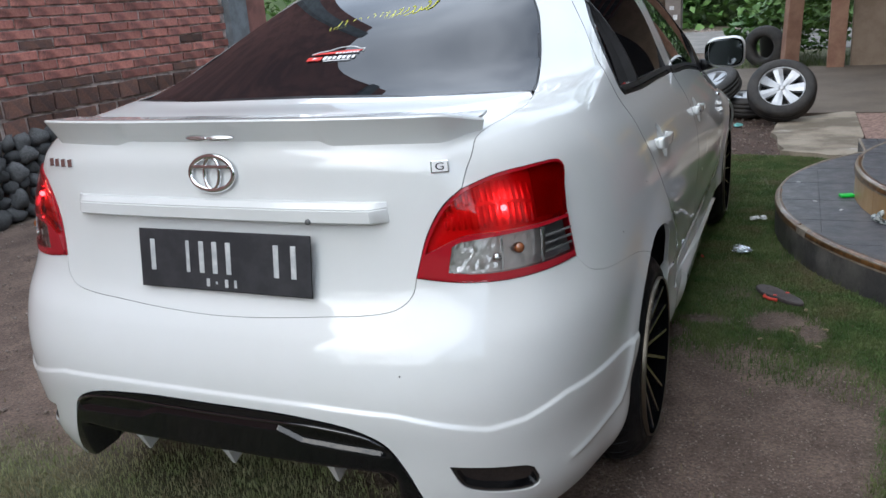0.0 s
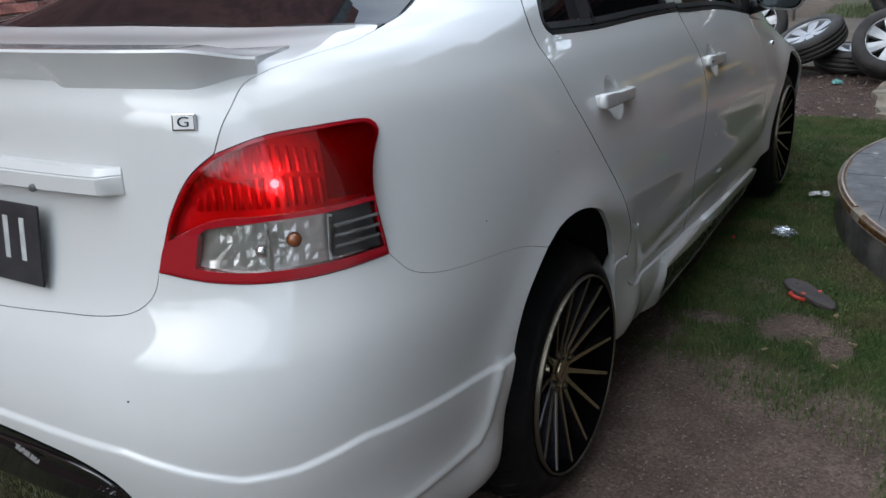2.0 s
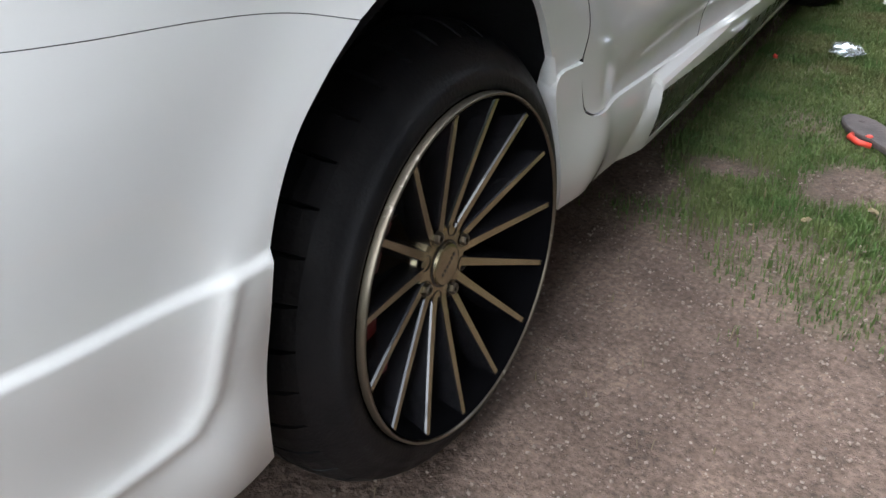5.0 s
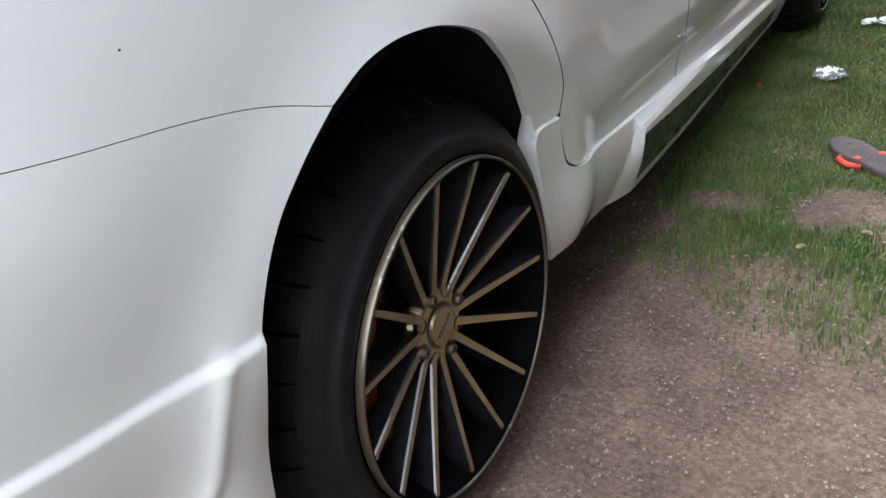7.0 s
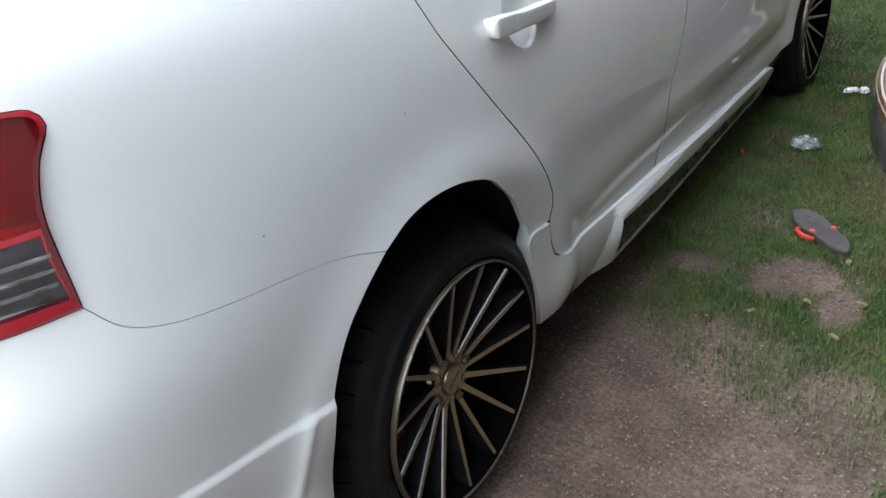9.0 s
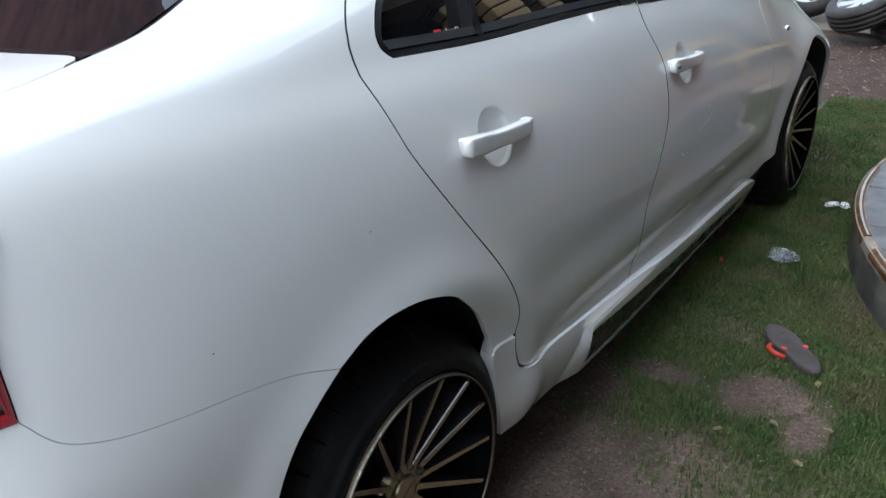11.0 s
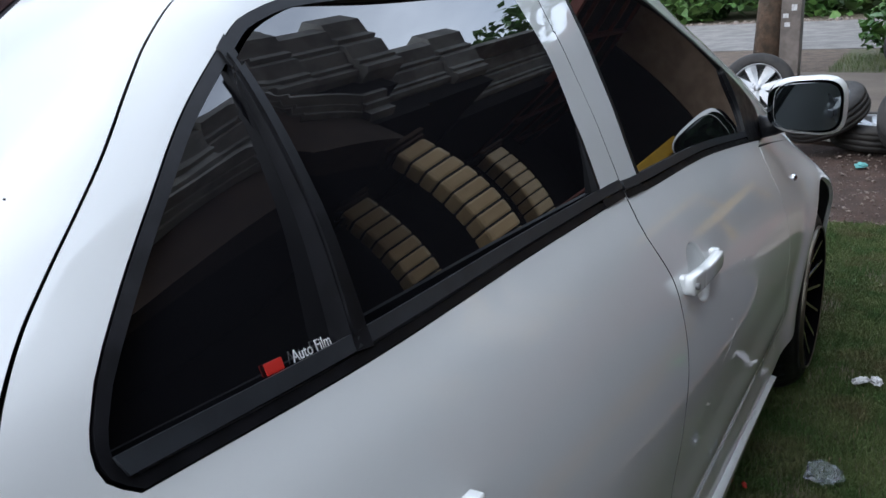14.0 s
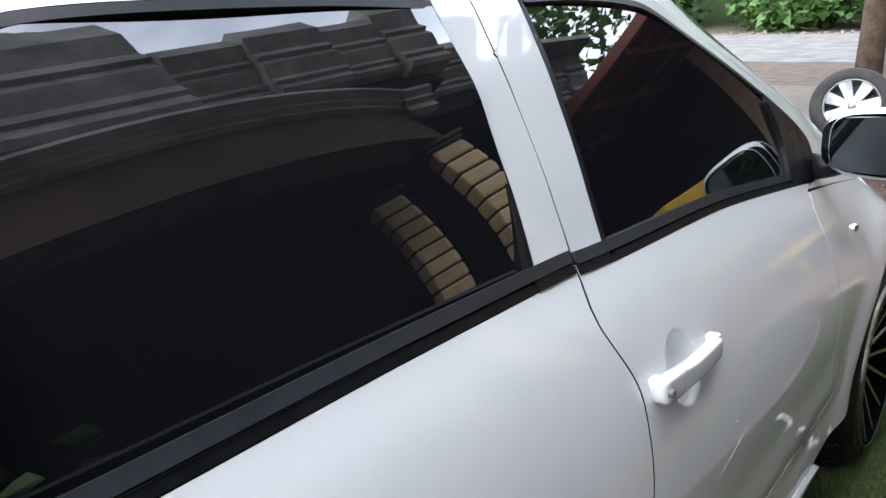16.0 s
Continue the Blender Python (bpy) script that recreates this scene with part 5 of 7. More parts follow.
film("glass_sticker", STICK_RED, slab(-0.158, 1.181, -0.092, 1.199), label="small red and white sticker film")
film("sticker_mark", STICK_WHT, [(-0.131, 1.1795), (-0.112, 1.1850), (-0.131, 1.1900)], 0.0004)
for k, wd in enumerate((0.020, 0.017, 0.017, 0.018, 0.017, 0.017, 0.016)):
    u0 = -0.084 + 0.0225 * k
    film("sticker_bar", STICK_WHT, slab(u0, 1.182, u0 + wd * 0.86, 1.197 + (0.003 if k in (0, 3) else 0.0)))
film("sticker_bar", STICK_WHT, slab(-0.074, 1.174, 0.050, 1.177))
film("glass_sticker", STICK_RED, [(-0.150, 1.2065), (0.062, 1.2165), (0.080, 1.229), (0.02, 1.230), (-0.06, 1.222), (-0.13, 1.2135)], label="red car outline film")
for k in range(7):
    film("sticker_bar", STICK_WHT, slab(-0.040 + 0.0165 * k, 1.2085, -0.029 + 0.0165 * k, 1.2165), 0.0006)
on_glass("glass_sticker", STICK_WHT, [(a, 1.217 + 0.58 * (b - 1.174)) for a, b in ((-0.156, 1.209), (-0.125, 1.222), (-0.085, 1.229), (-0.045, 1.246), (0.0, 1.252), (0.035, 1.247), (0.066, 1.236), (0.084, 1.238), (0.084, 1.220))], 0.0015)
rng = random.Random(5)
for k in range(15):
    u0 = -0.19 + k * 0.0315
    v0 = 1.336 + 0.0046 * k + rng.uniform(-0.005, 0.005)
    hook = rng.uniform(-0.012, 0.012)
    on_glass("pen_stroke", STICK_YEL, [(u0, v0 - 0.008 + hook), (u0 + 0.008, v0 - 0.016), (u0 + 0.022, v0 - 0.010), (u0 + 0.031, v0 + rng.uniform(-0.006, 0.016)), (u0 + 0.026, v0 + rng.uniform(0.006, 0.022))], 0.0021)
    if k % 2:
        on_glass("pen_stroke", STICK_YEL, [(u0 + 0.012, v0 + 0.014), (u0 + 0.020, v0 + 0.018)], 0.0022)

# side repeater on the fender
bm = bmesh.new()
q = Vector(on_skin(np.array(3.336), np.array(0.726), np.array(0.002)))
bmesh.ops.create_uvsphere(bm, u_segments=14, v_segments=8, radius=1, matrix=Matrix.Translation(q) @ Matrix.Diagonal((0.010, 0.014, 0.010, 1)))
part("side_repeater", bm, CHROME, car, "small clear side lamp", smooth=True)


# door mirrors
def door_mirror(s):
    def rounded(bm, cx, cz, hx, hz, y0, y1, shrink_back, n=40, power=3.6, layers=8, lip=0.0):
        rings = []
        for j in range(layers + 1):
            t = j / layers
            y = y0 + (y1 - y0) * t
            f = (1 - shrink_back * t**2.2) * (1 - lip * max(0.0, 1 - t / 0.2) ** 2)
            ring = []
            for k in range(n):
                a = 2 * math.pi * k / n
                r = (abs(math.cos(a)) ** power + abs(math.sin(a)) ** power) ** (-1 / power)
                ring.append(bm.verts.new((s * (cx + hx * f * r * math.cos(a) - 0.02 * t), y, cz + hz * f * r * math.sin(a) * (1 + 0.08 * math.cos(a)))))
            rings.append(ring)
        for a, b in zip(rings[:-1], rings[1:]):
            for k in range(n):
                bm.faces.new((a[k], a[(k + 1) % n], b[(k + 1) % n], b[k]))
        bm.faces.new(rings[-1])
        return rings

    bm = bmesh.new()
    r = rounded(bm, 0.856, 0.986, 0.094, 0.075, 2.096, 2.225, 0.42, layers=16, lip=0.13)
    bmesh.ops.recalc_face_normals(bm, faces=bm.faces[:])
    house = part("door_mirror", bm, PAINT, car, "white door mirror with black rim", smooth=True)
    bm = bmesh.new()
    rounded(bm, 0.855, 0.986, 0.0815, 0.0645, 2.099, 2.124, 0.0, layers=2)
    bmesh.ops.recalc_face_normals(bm, faces=bm.faces[:])
    part("mirror_rim", bm, GLOSSBLK, house, smooth=False)
    bm = bmesh.new()
    rr = rounded(bm, 0.854, 0.985, 0.076, 0.059, 2.0970, 2.0975, 0.0, layers=1)
    bm.faces.new(rr[0])
    bmesh.ops.recalc_face_normals(bm, faces=bm.faces[:])
    part("mirror_glass", bm, MIRROR, house)
    bm = bmesh.new()
    tube(bm, [(s * 0.735, 2.13, 0.925), (s * 0.77, 2.14, 0.928), (s * 0.81, 2.15, 0.94)], 0.026, 12, [1.2, 1.0, 0.9])
    part("mirror_foot", bm, TRIM, house, smooth=True)


door_mirror(1)
door_mirror(-1)

# inner shell behind the panels, coloured dark as seam shade, and the floor
st_v, st_u = slice(0, None, 10), slice(0, None, 10)
pts3 = SKIN[st_v, st_u] - 0.016 * SKIN_N[st_v, st_u]
nv, nu = pts3.shape[:2]
for s in (1, -1):
    verts = [(s * p[0], p[1], p[2]) for p in pts3.reshape(-1, 3)]
    faces = []
    for j in range(nv - 1):
        for i in range(nu - 1):
            p = pts3[j:j + 2, i:i + 2].reshape(4, 3)
            c = p.mean(0)
            wheel_hole = c[0] > 0.5 and (np.min(np.hypot(p[:, 1] + 0.03, p[:, 2] - 0.30)) < 0.40 or np.min(np.hypot(p[:, 1] - 2.55, p[:, 2] - 0.30)) < 0.39) and c[2] < 0.72
            behind_handle = c[0] > 0.6 and min(math.hypot(c[1] - hy, c[2] - hz) for hy, hz in HANDLES) < 0.085
            if wheel_hole or behind_handle or (c[0] > 0.5 and 0.0 < c[1] < 1.08 and 0.99 < c[2] < 1.36) or (c[2] < 0.40 and c[1] < -0.5 and c[0] < 0.62):
                continue
            q = (j * nu + i, j * nu + i + 1, (j + 1) * nu + i + 1, (j + 1) * nu + i)
            faces.append(q if s > 0 else q[::-1])
    me = bpy.data.meshes.new("inner_shell")
    me.from_pydata(verts, [], faces)
    me.materials.append(GAP)
    for p in me.polygons:
        p.use_smooth = True
    ob = new("inner_shell", me)
    ob.parent = car
bm = bmesh.new()
box(bm, (-0.56, -0.70, 0.24), (0.56, 3.2, 0.27), 0.01)
part("floor_pan", bm, GAP, car)
for hub in (0.0, 2.55):
    for s in (1, -1):
        bm = bmesh.new()
        prof = [(0.395, None), (0.400, s * 0.78), (0.40, s * 0.56), (0.05, s * 0.555)]
        seg, rings = 28, []
        for k in range(seg + 1):
            a = math.pi * (-0.12 + 1.24 * k / seg)
            ey, ez = hub - 0.02 - 0.395 * 0.955 * math.cos(a), 0.305 + 0.395 * math.sin(a)
            edge = float(on_skin(*[np.array(q) for q in on_uv(ey, ez)])[0]) - 0.014
            rings.append([bm.verts.new((s * edge if h is None else s * min(abs(h), edge - 0.01), hub - 0.02 - r * 0.955 * math.cos(a), 0.305 + r * math.sin(a))) for r, h in prof])
        for a, b in zip(rings[:-1], rings[1:]):
            for i in range(len(prof) - 1):
                bm.faces.new((a[i], a[i + 1], b[i + 1], b[i]))
        part("arch_liner", bm, LINER, car, smooth=True)


# wheels
def lathe_tyre(bm, prof, seg=144):
    """Spins a tyre's section, with sipes cut into its shoulder."""
    rings = []
    for k in range(seg):
        a = 2 * math.pi * (k // 4 + (0.0, 0.06, 0.5, 0.94)[k % 4]) * 4 / seg
        ring = []
        for i, (r, h) in enumerate(prof):
            cut = 0.006 if k % 4 == 0 and (r > 0.295 and h > -0.036 or h < -0.148) else 0.0
            ring.append(bm.verts.new((h - cut * 0.3, (r - cut) * math.cos(a), (r - cut) * math.sin(a))))
        rings.append(ring)
    for k in range(seg):
        a, b = rings[k], rings[(k + 1) % seg]
        for i in range(len(prof) - 1):
            bm.faces.new((a[i], a[i + 1], b[i + 1], b[i]))
    bmesh.ops.recalc_face_normals(bm, faces=bm.faces[:])


def build_wheel():
    """A black many-spoked wheel, its face towards +x, centre at the origin of the hub face."""
    bm = bmesh.new()
    lathe(bm, [(0.222, 0.0485), (0.218, 0.040), (0.212, 0.026), (0.206, 0.0), (0.202, -0.07), (0.212, -0.15), (0.226, -0.168)], 90)
    wheel = part("wheel", bm, BARREL, car, "black multi-spoke wheel with bronze faces", smooth=True)
    bm = bmesh.new()
    lathe(bm, [(0.2235, 0.042), (0.2250, 0.0500), (0.2268, 0.0515), (0.2285, 0.049), (0.2295, 0.040)], 90)
    part("rim_lip", bm, LIP, wheel, "thin machined bronze lip", smooth=True)
    bm = bmesh.new()
    prof = [(0.2285, 0.030), (0.232, 0.040), (0.238, 0.0415), (0.248, 0.0400), (0.256, 0.0375), (0.2565, 0.0355), (0.268, 0.0300), (0.280, 0.0200), (0.289, 0.009), (0.297, -0.005), (0.3025, -0.018), (0.3055, -0.034)]
    for gx in (-0.058, -0.095, -0.132):
        prof += [(0.307, gx + 0.006), (0.300, gx + 0.004), (0.300, gx - 0.004), (0.307, gx - 0.006)]
    prof += [(0.305, -0.155), (0.300, -0.170), (0.285, -0.182), (0.232, -0.188), (0.226, -0.182)]
    lathe(bm, prof[:9], 120)
    lathe(bm, prof[-4:], 120)
    tyre = part("tyre", bm, RUBBER, wheel, "black low-profile tyre", smooth=True)
    bm = bmesh.new()
    lathe_tyre(bm, prof[8:-3])
    part("tread", bm, RUBBER, tyre, smooth=False)
    # one spoke: black body with a slim bronze face
    me = bpy.data.meshes.new("spoke")
    vs, fs, mi = [], [], []
    n = 14
    for k in range(n + 1):
        t = k / n
        r = 0.040 + (0.2230 - 0.040) * t
        w = 0.0058 - 0.0020 * t
        x = 0.002 + 0.042 * t**1.08
        cheek = 0.0075 * (0.35 + 0.65 * math.sin(math.pi * (0.1 + 0.8 * t)))
        deep = 0.026 + 0.014 * t
        vs += [(x, -w, r), (x, w, r), (x - 0.003, w + 0.0012, r), (x - deep, w + cheek, r), (x - deep, -w - cheek, r), (x - 0.003, -w - 0.0012, r)]
    for k in range(n):
        a, b = 6 * k, 6 * (k + 1)
        for i in range(6):
            fs.append((a + i, a + (i + 1) % 6, b + (i + 1) % 6, b + i))
            mi.append(1 if i == 0 else 0)
    fs.append(tuple(range(6 * n, 6 * n + 6)))
    mi.append(0)
    me.from_pydata(vs, [], fs)
    me.materials.append(RIM_BLK), me.materials.append(BRONZE)
    for p, k in zip(me.polygons, mi):
        p.material_index = k
    bmx = bmesh.new()
    bmx.from_mesh(me)
    bmesh.ops.recalc_face_normals(bmx, faces=bmx.faces[:])
    bmx.to_mesh(me), bmx.free()
    for k in range(15):
        sp = new("spoke", me)
        sp.parent = wheel
        sp.matrix_basis = Matrix.Rotation(2 * math.pi * (k + 0.167) / 15, 4, "X")
    bm = bmesh.new()
    lathe(bm, [(0.0, 0.0035), (0.046, 0.0035), (0.052, 0.001), (0.058, -0.012), (0.060, -0.06), (0.0, -0.062)], 60)
    part("hub", bm, BRONZE, wheel, "machined bronze hub face", smooth=False)
    bm = bmesh.new()
    lathe(bm, [(0.0, 0.010), (0.024, 0.0095), (0.0275, 0.0085), (0.029, 0.004), (0.029, 0.0)], 48)
    cap = part("centre_cap", bm, BRONZE, wheel, "bronze centre cap with a dark mark", smooth=False)
    bm = bmesh.new()
    lathe(bm, [(0.0295, 0.0045), (0.031, 0.0052), (0.0325, 0.0040)], 48)
    part("cap_ring", bm, RIM_BLK, wheel, smooth=True)
    bm = bmesh.new()
    for k in range(6):
        box(bm, (0.0098, -0.0185 + k * 0.0065, -0.0022), (0.0104, -0.0145 + k * 0.0065, 0.0026), 0, Matrix.Rotation(radians(32), 4, "X"))
    part("cap_mark", bm, RIM_BLK, cap)
    for k in range(8):
        a = 2 * math.pi * (k + 0.36) / 8
        m = pose(0, 0.0475 * math.cos(a), 0.0475 * math.sin(a))
        bm = bmesh.new()
        lathe(bm, [(0.0112, 0.0042), (0.0105, 0.0048), (0.0095, -0.004), (0.0, -0.006)], 24, m=m)
        part("lug_hole", bm, RIM_BLK, wheel, smooth=True)
        if k % 2 == 0:
            bm = bmesh.new()
            lathe(bm, [(0.0045, 0.004), (0.0045, 0.0105), (0.0065, 0.011), (0.0080, 0.0095), (0.0085, 0.0), (0.0085, -0.004)], 6, m=m)
            lathe(bm, [(0.0, 0.0045), (0.0045, 0.0045)], 12, m=m)
            part("lug_nut", bm, LIP, wheel)
    bm = bmesh.new()
    lathe(bm, [(0.06, -0.07), (0.135, -0.07), (0.135, -0.082), (0.06, -0.082), (0.06, -0.07)], 60)
    part("brake_disc", bm, DISC, wheel, smooth=False)
    bm = bmesh.new()
    pts = [Vector((-0.034, 0.158 * math.cos(math.pi + radians(d)), 0.158 * math.sin(math.pi + radians(d)))) for d in range(-48, 49, 12)]
    tube(bm, pts, 0.036, 10)
    part("brake_caliper", bm, CALIPER, wheel, "dark red brake caliper", smooth=True)
    return wheel


wheel = build_wheel()
wheel.matrix_basis = pose(0.800, 0.0, 0.306)
copy_thing(wheel, pose(0.800, 2.55, 0.306, 17))
copy_thing(wheel, pose(-0.800, 0.0, 0.306, 0, 0, 180))
copy_thing(wheel, pose(-0.800, 2.55, 0.306, 30, 0, 180))


# ---- ground ----
CX, CY, R_LOW, R_UP, Z_LOW, Z_UP = 2.9, 2.55, 1.787, 1.40, 0.17, 0.33
STEP_X = 1.609


def grass_at(x, y):
    """How grassy the ground is, 0 bare to 1 lawn."""
    w = 0.10 * noise.noise((x * 2.3, y * 2.3, 0.3)) + 0.05 * noise.noise((x * 7, y * 7, 3.1))
    s01 = lambda t: max(0.0, min(1.0, t)) ** 2 * (3 - 2 * max(0.0, min(1.0, t)))
    edge = 0.91 - 0.6 * (x - 0.81) if x > 0.81 else 0.91 + 0.25 * (0.81 - x)
    g = s01((y + w * 2.2 - edge + 0.19) / 0.38)
    g = max(g, s01((x + w - 1.42) / 0.1) * s01((y + 1.5) / 0.3))
    for px, py, rx, ry in ((0.87, 1.08, 0.14, 0.075), (1.16, 1.12, 0.15, 0.115), (0.70, 0.95, 0.16, 0.2), (1.28, 1.02, 0.06, 0.10)):
        d = math.hypot((x - px) / rx, (y - py) / ry) + w * 6
        g = min(g, s01((d - 0.6) / 0.85))
    g *= 1 - s01((y + w * 1.5 - 4.38) / 0.14)
    g *= 1 - 0.6 * s01((noise.noise((x * 3.1, y * 3.1, 7.7)) - 0.08) / 0.3)
    if x < 0.75 and y < 0.8:
        t = s01((x + 1.55 + w * 2) / 0.5) * s01((0.72 - x + w) / 0.2) * s01((-0.15 - y + w) / 0.4)
        g = max(g, 0.85 * t * (0.6 + 1.6 * (noise.noise((x * 1.7, y * 1.7, 9.0)) + 0.25)))
    if -0.85 < x < 0.72 and -0.3 < y < 3.4:
        g *= 0.1
    if x < -1.0 and y > -0.3:
        g *= 0.15
    return max(0.0, min(1.0, g))


def axis(lo, hi, far_lo, far_hi, step):
    return np.unique(np.round(np.concatenate([np.geomspace(1, 1 + lo - far_lo, 14)[::-1] * -1 + 1 + lo, np.arange(lo, hi, step), np.geomspace(1, 1 + far_hi - hi, 14) - 1 + hi]), 4))


gx, gy = axis(-4.0, 2.2, -150, 150, 0.05), axis(-2.6, 6.6, -150, 250, 0.05)
verts, vals, damp = [], [], []
for y in gy:
    for x in gx:
        h = 0.0
        if -4.2 < x < 2.3 and -2.7 < y < 6.7:
            h = 0.010 * noise.noise((x * 1.5, y * 1.5, 0)) + 0.006 * noise.noise((x * 6, y * 6, 2)) - 0.006
        verts.append((x, y, h))
        near_in = -3.9 < x < 2.2 and -2.6 < y < 6.6
        vals.append(grass_at(x, y) if near_in else (0.75 if (y > 10.5 and x > -0.2) or y > 20.6 or y < -2.6 else 0.15))
        damp.append(max(0.0, min(1.0, (y - 4.25) / 0.2)) * max(0.0, min(1.0, (7.0 - y) / 0.5)) * max(0.0, min(1.0, (x + 1.6) / 0.5)))
nx = len(gx)
faces = [(j * nx + i, j * nx + i + 1, (j + 1) * nx + i + 1, (j + 1) * nx + i) for j in range(len(gy) - 1) for i in range(nx - 1)]
me = bpy.data.meshes.new("ground")
me.from_pydata(verts, [], faces)
me.attributes.new("grass", "FLOAT", "POINT").data.foreach_set("value", vals)
me.attributes.new("damp", "FLOAT", "POINT").data.foreach_set("value", damp)
me.materials.append(SOIL)
for p in me.polygons:
    p.use_smooth = True
tagged(new("ground", me), "trodden brown soil with worn lawn", "ground", kind="structure")


def blades(name, label, count, area, material, seed, low, high, keep):
    """Short blades scattered over a rectangle wherever keep(x, y) allows."""
    r = random.Random(seed)
    vs, fs = [], []
    made = 0
    for _ in range(count):
        x, y = r.uniform(area[0], area[1]), r.uniform(area[2], area[3])
        if r.random() > keep(x, y):
            continue
        h = r.uniform(low, high)
        a, lean = r.uniform(0, 6.283), r.uniform(0.2, 1.1) * h
        w = r.uniform(0.0008, 0.0019)
        ca, sa = math.cos(a), math.sin(a)
        px, py = -sa * w, ca * w
        b = len(vs)
        mxx, myy = x + ca * lean * 0.35, y + sa * lean * 0.35
        vs += [(x - px, y - py, -0.012), (x + px, y + py, -0.012), (mxx + px * 0.8, myy + py * 0.8, h * 0.6), (mxx - px * 0.8, myy - py * 0.8, h * 0.6), (x + ca * lean, y + sa * lean, h)]
        fs += [(b, b + 1, b + 2, b + 3), (b + 3, b + 2, b + 4)]
    me = bpy.data.meshes.new(name)
    me.from_pydata(vs, [], fs)
    me.materials.append(material)
    return tagged(new(name, me), label, "grass", kind="stuff")


def off_terrace(x, y):
    if x > STEP_X and y < 1.35 or x > 1.6 and y > 3.8:
        return 0.0
    return 0.0 if math.hypot(x - CX, y - CY) < R_LOW + 0.01 else 1.0


lawn = lambda x, y: grass_at(x, y) * off_terrace(x, y)
blades("lawn_grass", "short green lawn grass beside the car", 300000, (0.6, 1.75, -0.2, 4.6), BLADE, 1, 0.005, 0.015, lawn)
blades("lawn_grass", "thin worn pale grass behind the car", 110000, (-1.7, 1.0, -1.6, 0.3), PALE_BLADE, 2, 0.005, 0.013, lambda x, y: 0.9 * lawn(x, y))
blades("dry_grass", "dry straw-coloured blades in the lawn", 26000, (-1.7, 1.75, -1.6, 4.6), DRY, 3, 0.006, 0.020, lambda x, y: off_terrace(x, y) * min(1.0, 0.15 + grass_at(x, y)) * (0.35 + 0.9 * max(0, noise.noise((x * 3, y * 3, 5)))))
blades("edge_grass", "longer grass along the terrace foot", 6000, (1.0, 1.62, -0.2, 3.6), BLADE, 4, 0.015, 0.042,
       lambda x, y: off_terrace(x, y) * (1.0 if (x > STEP_X - 0.06 and y < 1.35) or math.hypot(x - CX, y - CY) < R_LOW + 0.06 else 0.0))


def pebbles(name, label, count, area, lo, hi, seed, keep, material=PEBBLE):
    r = random.Random(seed)
    vs, fs = [], []
    base = [(1, 0, 0), (-1, 0, 0), (0, 1, 0), (0, -1, 0), (0, 0, 1), (0, 0, -1)]
    tri = [(0, 2, 4), (2, 1, 4), (1, 3, 4), (3, 0, 4), (2, 0, 5), (1, 2, 5), (3, 1, 5), (0, 3, 5)]
    for _ in range(count):
        x, y = r.uniform(area[0], area[1]), r.uniform(area[2], area[3])
        if r.random() > keep(x, y):
            continue
        s = lo * (hi / lo) ** (r.random() ** 2.2)
        rot = Euler((r.uniform(0, 6), r.uniform(0, 6), r.uniform(0, 6))).to_matrix()
        b = len(vs)
        for p in base:
            q = rot @ Vector((p[0] * s * r.uniform(0.7, 1.3), p[1] * s * r.uniform(0.6, 1.1), p[2] * s * r.uniform(0.5, 0.9)))
            vs.append((x + q.x, y + q.y, q.z * 0.6 + s * 0.12))
        fs += [tuple(b + k for k in t) for t in tri]
    me = bpy.data.meshes.new(name)
    me.from_pydata(vs, [], fs)
    me.materials.append(material)
    for p in me.polygons:
        p.use_smooth = True
    return tagged(new(name, me), label, "gravel", kind="stuff")


bare = lambda x, y: (1 - 0.92 * grass_at(x, y)) * off_terrace(x, y)
pebbles("gravel", "fine pale gravel pressed into the bare soil", 16000, (0.7, 1.62, -1.4, 1.3), 0.0009, 0.006, 11, bare)
pebbles("gravel", "loose stones and chips on the dark soil", 1500, (0.0, 1.7, 4.3, 6.3), 0.004, 0.022, 12, bare)
pebbles("gravel", "pebbles on the soil beside the wall", 2500, (-4.0, -1.0, -0.6, 3.2), 0.003, 0.016, 13, bare)

# yard, slab, gravel bed, road
def sheet(name, outline, z, thick, material, label, kind="structure", category="", cuts=0):
    bm = bmesh.new()
    top = [bm.verts.new((x, y, z)) for x, y in outline]
    bot = [bm.verts.new((x, y, z - thick)) for x, y in outline]
    bm.faces.new(top)
    for k in range(len(top)):
        bm.faces.new((top[k - 1], bot[k - 1], bot[k], top[k]))
    bmesh.ops.recalc_face_normals(bm, faces=bm.faces[:])
    return tagged(new(name, mesh_of(name, bm, material)), label, category, kind=kind)


def wavy(a, b, n, amp, seed):
    r = random.Random(seed)
    return [(a[0] + (b[0] - a[0]) * k / n + r.uniform(-amp, amp), a[1] + (b[1] - a[1]) * k / n + r.uniform(-amp, amp)) for k in range(n + 1)]


sheet("pavement_yard", wavy((-3.9, 7.2), (0.9, 6.55), 16, 0.05, 1) + wavy((1.0, 6.5), (7, 6.5), 8, 0.01, 2) + wavy((7, 10.9), (-3.9, 10.9), 20, 0.08, 3), 0.022, 0.08, YARD, "pale tan concrete yard with damp stains", category="yard")
sheet("pavement_slab", wavy((1.10, 4.55), (1.40, 4.38), 4, 0.02, 4) + [(1.62, 4.36), (1.70, 5.2), (1.70, 6.46)] + wavy((1.60, 6.46), (1.02, 5.95), 5, 0.04, 5) + wavy((1.0, 5.7), (1.10, 4.6), 6, 0.04, 6), 0.034, 0.08, SLAB, "cracked cement slab stained by water", category="slab")
